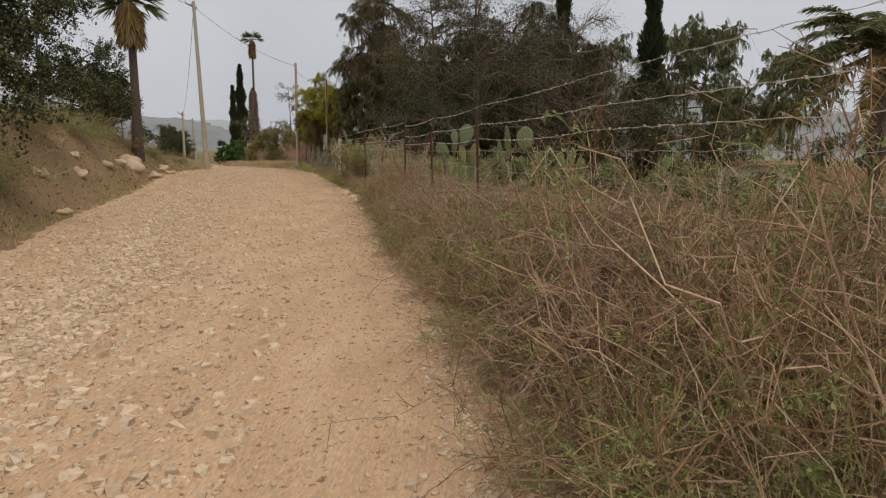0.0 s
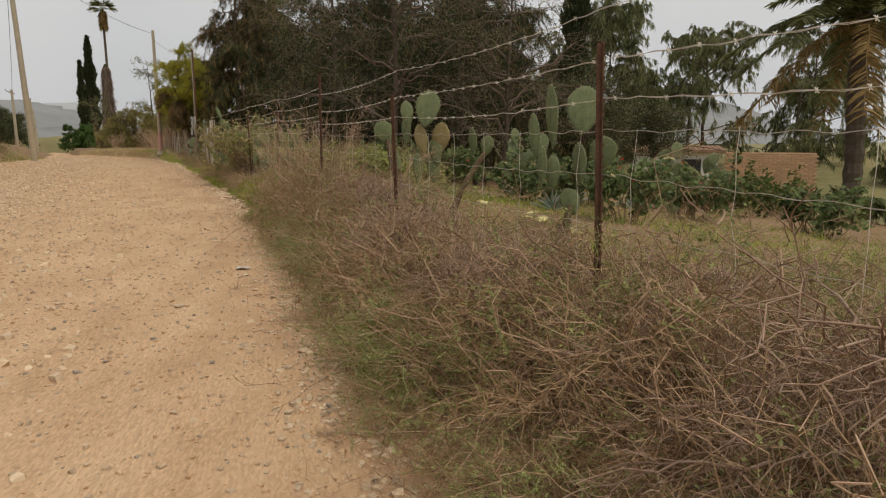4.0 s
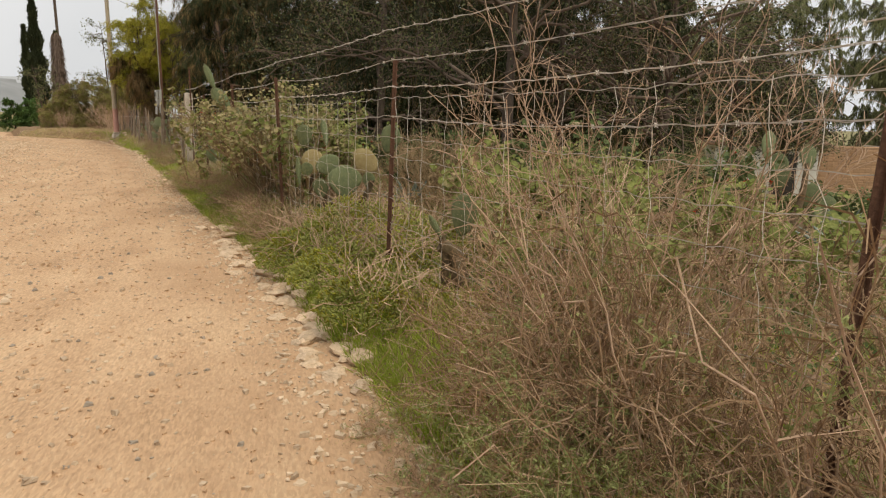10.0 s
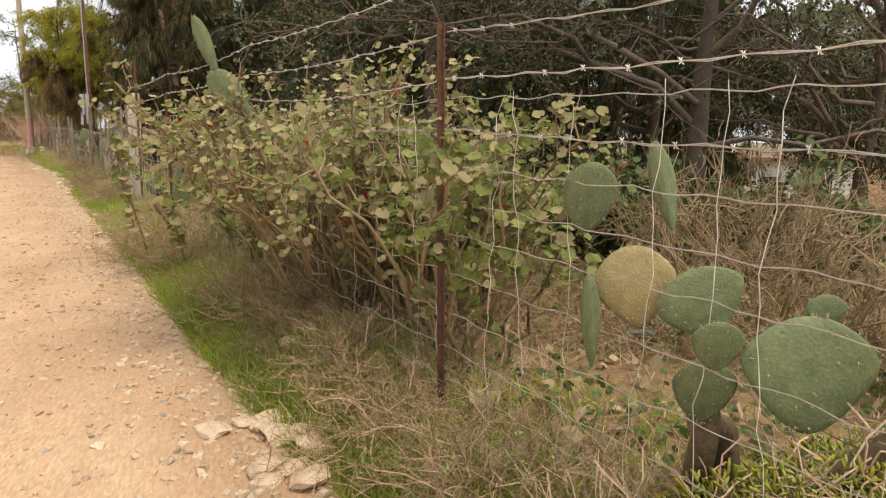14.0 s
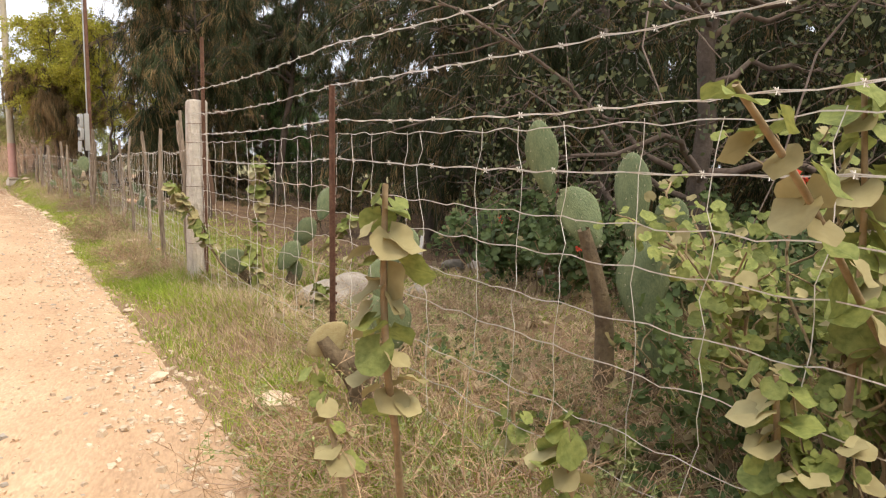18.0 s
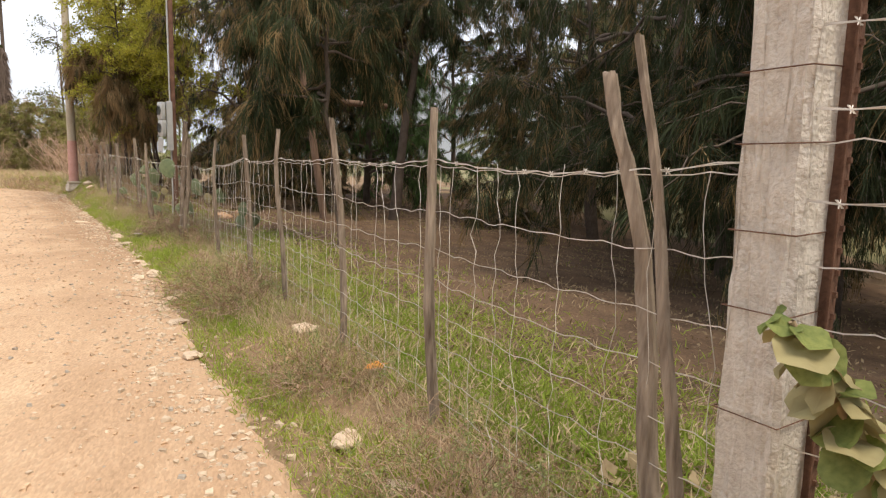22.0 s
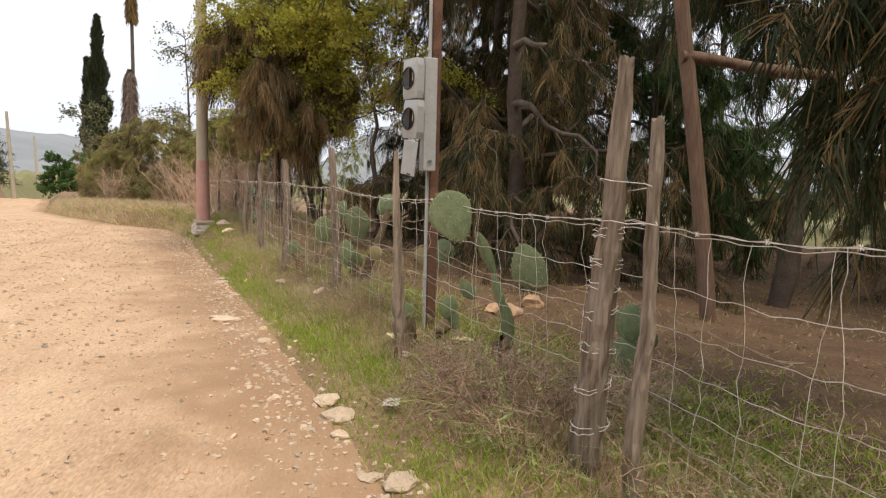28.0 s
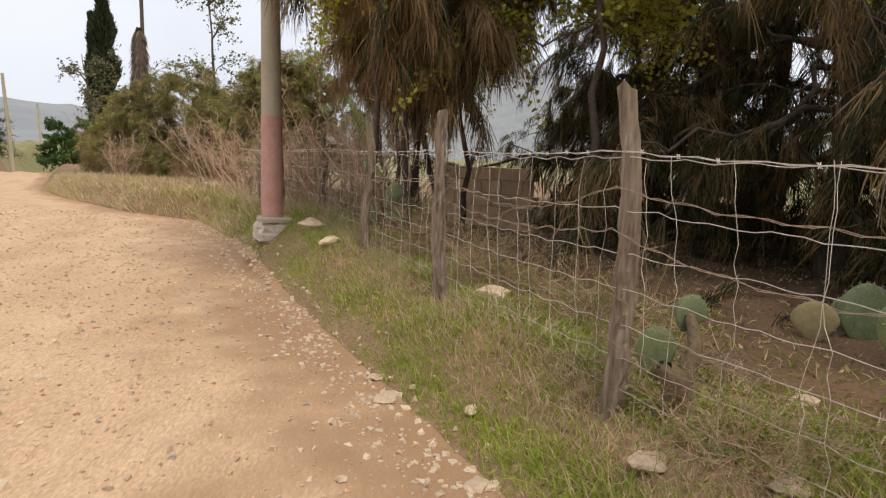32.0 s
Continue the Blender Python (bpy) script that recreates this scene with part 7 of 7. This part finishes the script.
# the house and the adobe wall at the back of the yard
hz = stand(21.5, 43.0)
house = empty("small_house", pose(20.9, 43.2, hz - 0.1, 0, 0, -28) @ Matrix.Diagonal((1.3, 1.2, 1.1, 1)), "small whitewashed house with a low tiled roof", "house")
part("wall", block(3.6, 2.6, 2.3, M["white"], 0.02), house, "stained whitewashed wall")
# dark slabs paint the shade inside the doorway and window
dr = part("door", block(0.8, 0.06, 1.8, M["dark"], 0.01), house, "dark slab standing for the shade in an open doorway", pose(0.7, -1.31, 0.05))
part("door_frame", block(0.06, 0.1, 1.9, M["wood"], 0.005), dr, "", pose(-0.43, -0.02, 0))
wd = part("window", block(0.5, 0.06, 0.5, M["dark"], 0.01), house, "", pose(-0.9, -1.31, 1.1))
part("window_sill", block(0.6, 0.12, 0.06, M["wood"], 0.005), wd, "", pose(0, -0.04, -0.06))
roof = part("roof", block(4.2, 3.2, 0.12, M["tile"], 0.02), house, "brown tiled roof", pose(0, 0, 2.3, 4, 0, 0))
tl = block(0.2, 3.2, 0.06, M["tile"], 0.02)
for i in range(19):
    part("roof_tile", tl, roof, "", pose(-1.98 + i * 0.22, 0, 0.115))
adobe = empty("adobe_wall", pose(26.4, 41.6, stand(26.4, 41.6, 0.1), 0, 0, -30), "orange-brown adobe wall at the back of the yard", "wall")
part("core", block(5.0, 0.3, 2.5, M["adobe"], 0.03, True, 0.01, 6, 1), adobe)
ab = block(0.47, 0.34, 0.115, M["adobe"], 0.012)
for r in range(19):
    for c in range(10):
        part("brick", ab, adobe, "", pose(-2.25 + 0.5 * c + (0.12 if r % 2 else -0.12), 0, 0.02 + 0.13 * r))

# orchard shrub beyond the crest
for i, (x, y, h, r) in enumerate([(-28.9, 87.4, 2.9, 1.35), (-27.4, 87.0, 2.8, 1.3)]):
    tree("orange_tree", x, y, h, r, 600 + i, "leaf", "round glossy green fruit tree beyond the crest", 22, 12, 40, 0.05, 0.08, (0, 0), "fruit trees", 0.1, ("leaf_green", "leaf_green"), 0.1, 0.13)

# ---------------------------------------------------------------- stones and litter
ROCKS = [rock_mesh(i, M["stone"], 2, 0.6, 0.3) for i in range(6)]


def stone(x, y, s, i, on_road=False, flat=1.0):
    z = road_z(x, y) if on_road else stand(x, y)
    ob = tagged(new("stone", ROCKS[i % 6]), "pale angular stone lying at the road edge", "stone", "roadside stones")
    ob.matrix_basis = pose(x, y, z + 0.14 * s * flat, 0, 0, i * 67 % 360) @ Matrix.Diagonal((s, s * 0.8, s * 0.85 * flat, 1))


for i, (x, y, s, fl) in enumerate([(-0.58, 11.1, 0.26, 1.3), (-0.42, 10.7, 0.2, 1.1), (-3.27, 22.82, 0.2, 0.8), (-3.19, 22.4, 0.22, 0.8), (-2.4, 19.55, 0.2, 1.0), (-2.33, 18.93, 0.16, 1.2), (-2.28, 18.58, 0.14, 1.0), (-3.1, 21.3, 0.26, 0.7), (-3.0, 20.5, 0.14, 0.7), (-5.1, 29.19, 0.16, 1.0), (-4.45, 28.3, 0.26, 0.7), (-6.82, 36.34, 0.17, 0.7), (-6.62, 35.24, 0.17, 0.8), (-5.81, 35.32, 0.22, 0.7), (-7.72, 39.93, 0.16, 0.8), (-8.63, 43.25, 0.2, 0.8), (-9.81, 45.97, 0.3, 0.5),
                                   (-10.38, 48.76, 0.2, 0.6), (-9.55, 49.83, 0.3, 0.9), (-9.35, 47.4, 0.2, 0.6), (-8.8, 46.4, 0.26, 0.8), (-9.0, 47.0, 0.16, 0.7), (-3.12, 23.73, 0.17, 1.0), (-1.79, 15.98, 0.16, 1.0), (-1.87, 15.5, 0.15, 0.8), (-5.75, 33.4, 0.2, 0.7), (-5.6, 32.9, 0.14, 0.7), (-9.0, 48.3, 0.18, 0.6), (-8.3, 47.9, 0.16, 0.7), (-11.2, 53.0, 0.35, 0.8), (-10.9, 52.0, 0.25, 0.8), (-12.3, 57.5, 0.5, 0.8), (-14.4, 62.4, 0.55, 0.8)]):
    stone(x, y, s, i, False, fl)
for i, (x, y, s, fl) in enumerate([(-2.25, 14.68, 0.12, 0.35), (-1.64, 12.45, 0.11, 0.3), (-2.04, 11.3, 0.09, 0.5), (-1.3, 11.51, 0.06, 0.7), (-1.47, 11.76, 0.07, 0.6), (-1.11, 11.33, 0.1, 0.8), (-9.86, 46.03, 0.2, 0.4), (-9.75, 45.75, 0.1, 0.5), (-8.52, 42.66, 0.12, 0.7), (-8.34, 42.1, 0.12, 0.7), (-7.77, 40.41, 0.14, 0.7), (-3.43, 23.01, 0.13, 0.7), (-3.14, 22.7, 0.15, 0.8), (-2.89, 20.78, 0.13, 0.7), (-3.1, 21.65, 0.11, 0.7), (-2.33, 19.76, 0.2, 1.1)]):
    stone(x, y, s, i + 2, True, fl)
for i, (x, y, s) in enumerate([(-0.02, 6.95, 0.13), (0.05, 6.72, 0.15), (0.14, 6.55, 0.17), (0.3, 6.75, 0.26), (-0.12, 7.15, 0.11), (0.22, 6.95, 0.16), (-0.2, 7.55, 0.09), (0.12, 7.1, 0.12), (0.34, 6.3, 0.2), (0.24, 6.1, 0.14), (0.42, 5.7, 0.13), (-0.3, 7.9, 0.1)]):
    stone(x, y, s, i + 11, False, 1.0)
for i, (x, y, s) in enumerate([(-6.82, 45.52, 0.3), (-6.98, 45.6, 0.2), (-6.5, 45.78, 0.24)]):
    ob = tagged(new("stone", rock_mesh(80 + i, M["adobe"], 2, 0.7, 0.3)), "orange-brown broken stone lying in the yard", "stone", "yard stones")
    ob.matrix_basis = pose(x, y, stand(x, y) + 0.12 * s, 0, 0, i * 70) @ Matrix.Diagonal((s, s, s, 1))
rs0 = random.Random(12)
n = 0
while n < 120:
    y = rs0.uniform(2.5, 54)
    if rs0.random() > (0.25 if y < 12 else 1.0 if y < 24 else 0.5):
        continue
    stone(float(table(EDGE_R, y)) + rs0.gauss(0.02, 0.14), y, rs0.uniform(0.035, 0.085) * (1.5 if rs0.random() < 0.15 else 1), n + 40, False, rs0.uniform(0.6, 1.1))
    n += 1
for i in range(88):
    y = rs0.uniform(17.6, 23.0) if i < 75 else rs0.uniform(33, 50)
    stone(float(table(EDGE_R, y)) + rs0.gauss(0.04, 0.12), y, rs0.uniform(0.08, 0.2), i + 3, False, rs0.uniform(0.6, 1.1))
for i, (x, y, s) in enumerate([(-12.45, 26.2, 1.0), (-12.0, 24.4, 0.45), (-11.3, 22.0, 0.4), (-11.9, 27.2, 0.5), (-10.0, 18.0, 0.4), (-9.4, 15.2, 0.35), (-12.6, 30.4, 0.4), (-7.9, 13.6, 0.3), (-10.9, 19.4, 0.3), (-13.6, 31.8, 0.5)]):
    ob = tagged(new("bank_rock", rock_mesh(60 + i, M["stone"], 3, 0.7, 0.35)), "reddish tan rock bedded in the road bank", "rock", "bank rocks")
    ob.matrix_basis = pose(x, y, stand(x, y) + 0.1 * s, 0, 0, i * 40) @ Matrix.Diagonal((s, s, s, 1))


def scatter(name, n, place, lo, hi, mat, seed, label):
    rng = np.random.default_rng(seed)
    X, Y = place(rng, n)
    i = np.clip(np.searchsorted(ry[:, 0], Y), 0, len(ry) - 1)
    j = np.argmin(np.abs(RX[i] - X[:, None]), 1)
    Zz = np.where(X > table(EDGE_R, Y), np.maximum(RZ[i, j], land(X, Y)), RZ[i, j])
    s = lo + (hi - lo) * rng.uniform(0, 1, n) ** 2.4
    cube = np.array([[-1, -1, -1], [1, -1, -1], [1, 1, -1], [-1, 1, -1], [-1, -1, 1], [1, -1, 1], [1, 1, 1], [-1, 1, 1]]) * 0.5
    V = cube[None] * (1 + 0.55 * rng.uniform(-1, 1, (n, 8, 3)))
    V[:, 4:, :2] *= 0.7
    V *= np.stack([s, s * rng.uniform(0.6, 1, n), s * rng.uniform(0.3, 0.7, n)], -1)[:, None]
    a = rng.uniform(0, 6.28, n)
    c, sn = np.cos(a)[:, None], np.sin(a)[:, None]
    V = np.stack([V[..., 0] * c - V[..., 1] * sn + X[:, None], V[..., 0] * sn + V[..., 1] * c + Y[:, None], V[..., 2] + Zz[:, None] + (s * 0.08)[:, None]], -1)
    F = np.array([[4, 5, 6, 7], [0, 1, 5, 4], [1, 2, 6, 5], [2, 3, 7, 6], [3, 0, 4, 7]])
    g = Geo()
    g.add(V, F[None] + np.arange(n)[:, None, None] * 8)
    tagged(new(name, g.mesh(name, [M[mat]])), label, "gravel", kind="stuff")


def gravel_left(rng, n):
    y = 1.5 + 50 * rng.uniform(0, 1, n) ** 2.1
    u = np.clip(rng.normal(0.30, 0.19, n), 0.01, 0.7)
    u = np.where(rng.uniform(size=n) < 0.4, np.clip(rng.normal(0.3, 0.05, n), 0, 1), u)
    return table(EDGE_L, y) + (table(EDGE_R, y) - table(EDGE_L, y)) * u, y


def gravel_all(rng, n):
    y = rng.uniform(1.5, 60, n)
    u = rng.uniform(0.03, 1.0, n)
    return table(EDGE_L, y) + (table(EDGE_R, y) - table(EDGE_L, y)) * u, y


def gravel_edge(rng, n):
    y = 1.5 + 57 * rng.uniform(0, 1, n) ** 1.7
    return table(EDGE_R, y) + rng.normal(-0.06, 0.2, n), y


scatter("road_gravel", 34000, gravel_left, 0.014, 0.085, "gravel", 1, "loose flat gravel in the wheel tracks")
scatter("road_clod", 26000, gravel_all, 0.006, 0.035, "dirt", 7, "small crumbs of dry road dirt")
scatter("road_pebble", 30000, gravel_all, 0.006, 0.04, "stone", 2, "scattered small pebbles on the road")
scatter("edge_gravel", 16000, gravel_edge, 0.008, 0.052, "gravel", 3, "loose gravel along the road edge")
scatter("dark_pebble", 3200, gravel_all, 0.01, 0.042, "boulder", 4, "dark grey pebbles on the road")

can = empty("drink_can", pose(-8.06, 43.75, stand(-8.06, 43.75) + 0.02, 8, 6, 0), "small white can with a red band in the grass", "can")
for nm, z0, z1, mt in (("body", 0.0, 0.06, "white"), ("band", 0.06, 0.075, "flower"), ("rim", 0.075, 0.095, "white")):
    g = Geo()
    g.tubes(np.array([[[0, 0, z0], [0, 0, z1]]]), 0.033, 12)
    part(nm, g.mesh(nm, [M[mt]], True), can)
for i, (x, y, m2) in enumerate([(-1.69, 12.75, "litter"), (-5.45, 34.3, "orange"), (-8.2, 43.0, "litter")]):
    rng = np.random.default_rng(i)
    gx, gy = np.meshgrid(np.linspace(-0.07, 0.07, 6), np.linspace(-0.05, 0.05, 5))
    gz = 0.02 + rng.normal(size=gx.shape) * 0.009
    w = sheet("wrapper", gx, gy, gz, M[m2], False)
    sol = w.modifiers.new("thick", "SOLIDIFY")
    sol.thickness = 0.002
    w.matrix_basis = pose(x, y, (road_z(x, y) if x > -2 else stand(x, y) + 0.04), 0, 0, 40 * i)
    tagged(w, "crumpled snack wrapper on the ground", "litter", "litter")
for i, (x, y) in enumerate([(1.82, 14.19), (1.82, 13.5), (1.91, 14.45), (1.98, 13.86), (2.08, 12.72), (1.89, 16.06), (-8.0, 44.5), (-7.6, 44.4)]):
    f = empty("fallen_pad", pose(x, y, stand(x, y) + 0.05, 82, 10, i * 55) @ Matrix.Diagonal((0.2, 0.2, 0.26, 1)), "dried yellow cactus pad lying on the ground", "cactus pad", "fallen pads")
    part("pad", DEAD_PAD, f)
# a bush of dry leaf in the hanging of the front tree, and stumps of brush on the crest bank
for i, (x, y, s, tall) in enumerate([(-20.8, 72.0, 0.9, 1.9), (-21.3, 73.2, 0.9, 1.7), (-18.0, 68.6, 0.8, 1.0), (-13.6, 62.6, 0.9, 1.3), (-14.3, 65.2, 0.9, 1.5), (-16.2, 67.4, 0.8, 1.0)]):
    b = empty("dead_brush", pose(x, y, stand(x, y, 0.05), 0, 0, i * 67) @ Matrix.Diagonal((s, s, s * tall * 2, 1)), "tall heap of dead pinkish-brown branches", "brush", "crest brush")
    tagged(part("dead_branch", brush[0], b, "thick bare dead branches"), kind="stuff")
    tagged(part("twig_tangle", brush[1], b), kind="stuff")
for i, (x, y, h, w) in enumerate([(-18.7, 68.0, 1.4, 0.5), (-14.5, 63.4, 2.0, 1.5), (-13.5, 61.4, 1.9, 1.3), (-12.9, 59.6, 1.7, 1.2), (-11.6, 57.2, 1.7, 1.1), (-10.9, 55.4, 1.8, 1.1), (-10.2, 53.4, 1.5, 0.8)]):
    stalks(x, y, h, w, 22, 840 + i, "twig", "thicket of bare grey dead branches", "bare_shrub", 0.013)
for i, (x, y, turn, L) in enumerate([(-19.3, 67.4, 12, 1.3), (-18.9, 67.2, -14, 1.0), (-19.8, 68.0, 24, 1.1)]):
    g = Geo()
    u = np.linspace(-0.5, 0.5, 7) * L
    P = np.stack([u * math.cos(math.radians(turn)), u * math.sin(math.radians(turn)), 0.02 * np.sin(u * 7 + i)], -1)
    P[:, 2] += land(x + P[:, 0], y + P[:, 1]) - stand(x, y) + 0.05
    g.tubes(P[None], np.linspace(0.045, 0.025, 7)[None], 7)
    log = empty("fallen_branch", pose(x, y, stand(x, y)), "grey dead branch lying in the dry grass", "branch", "fallen branches")
    part("log", g.mesh("log", [M["twig"]], True), log)
for i, (x, y, s) in enumerate([(-7.6, 9.5, 1.1), (-8.6, 12.5, 1.2), (-10.8, 17.2, 1.2), (-12.0, 21.5, 1.1), (-13.4, 25.0, 1.2), (-14.4, 30.0, 1.1), (-15.4, 35.0, 1.1), (-6.8, 6.0, 1.1), (-17.0, 42.0, 1.0), (-10.2, 13.6, 1.1)]):
    bush(x, y, 1 if i % 3 else 2, s, 0.9, i * 53)

for i, (x, y, s, k) in enumerate([(-9.5, 50.3, 0.7, 0), (-9.9, 51.6, 0.7, 0), (-10.3, 52.9, 0.8, 1), (-10.7, 54.6, 0.9, 0), (-11.4, 56.4, 0.9, 0), (-9.0, 49.0, 0.6, 0)]):
    bush(x, y, k, s, 1.0, i * 41)

bush(12.32, 24.0, 0, 1.5, 1.1, 12)

# fallen leaves under the geraniums and cacti
ny = 5200
ly = rng0.uniform(20, 33, ny)
lx = table(FENCE, ly) + rng0.uniform(0, 1, ny) * 4.5
g = Geo()
g.leaves(np.stack([lx, ly, land(lx, ly) + 0.02], -1), 0.075, rng0, 0, 0.45, 0.05)
tagged(new("leaf_litter", g.mesh("leaf_litter", [M["straw"]])), "pale dry fallen leaves behind the wire fence", "leaf litter", kind="stuff")

# dead leaf litter on the left bank
ny = 9000
ly = rng0.uniform(2, 42, ny)
lx = table(EDGE_L, ly) - rng0.uniform(0.3, 5.5, ny)
g = Geo()
g.leaves(np.stack([lx, ly, land(lx, ly) + 0.015], -1), 0.07, rng0, 0, 0.3, 0.05)
tagged(new("leaf_litter", g.mesh("leaf_litter", [M["needle_dry"]])), "brown dead leaves on the bank", "leaf litter", kind="stuff")
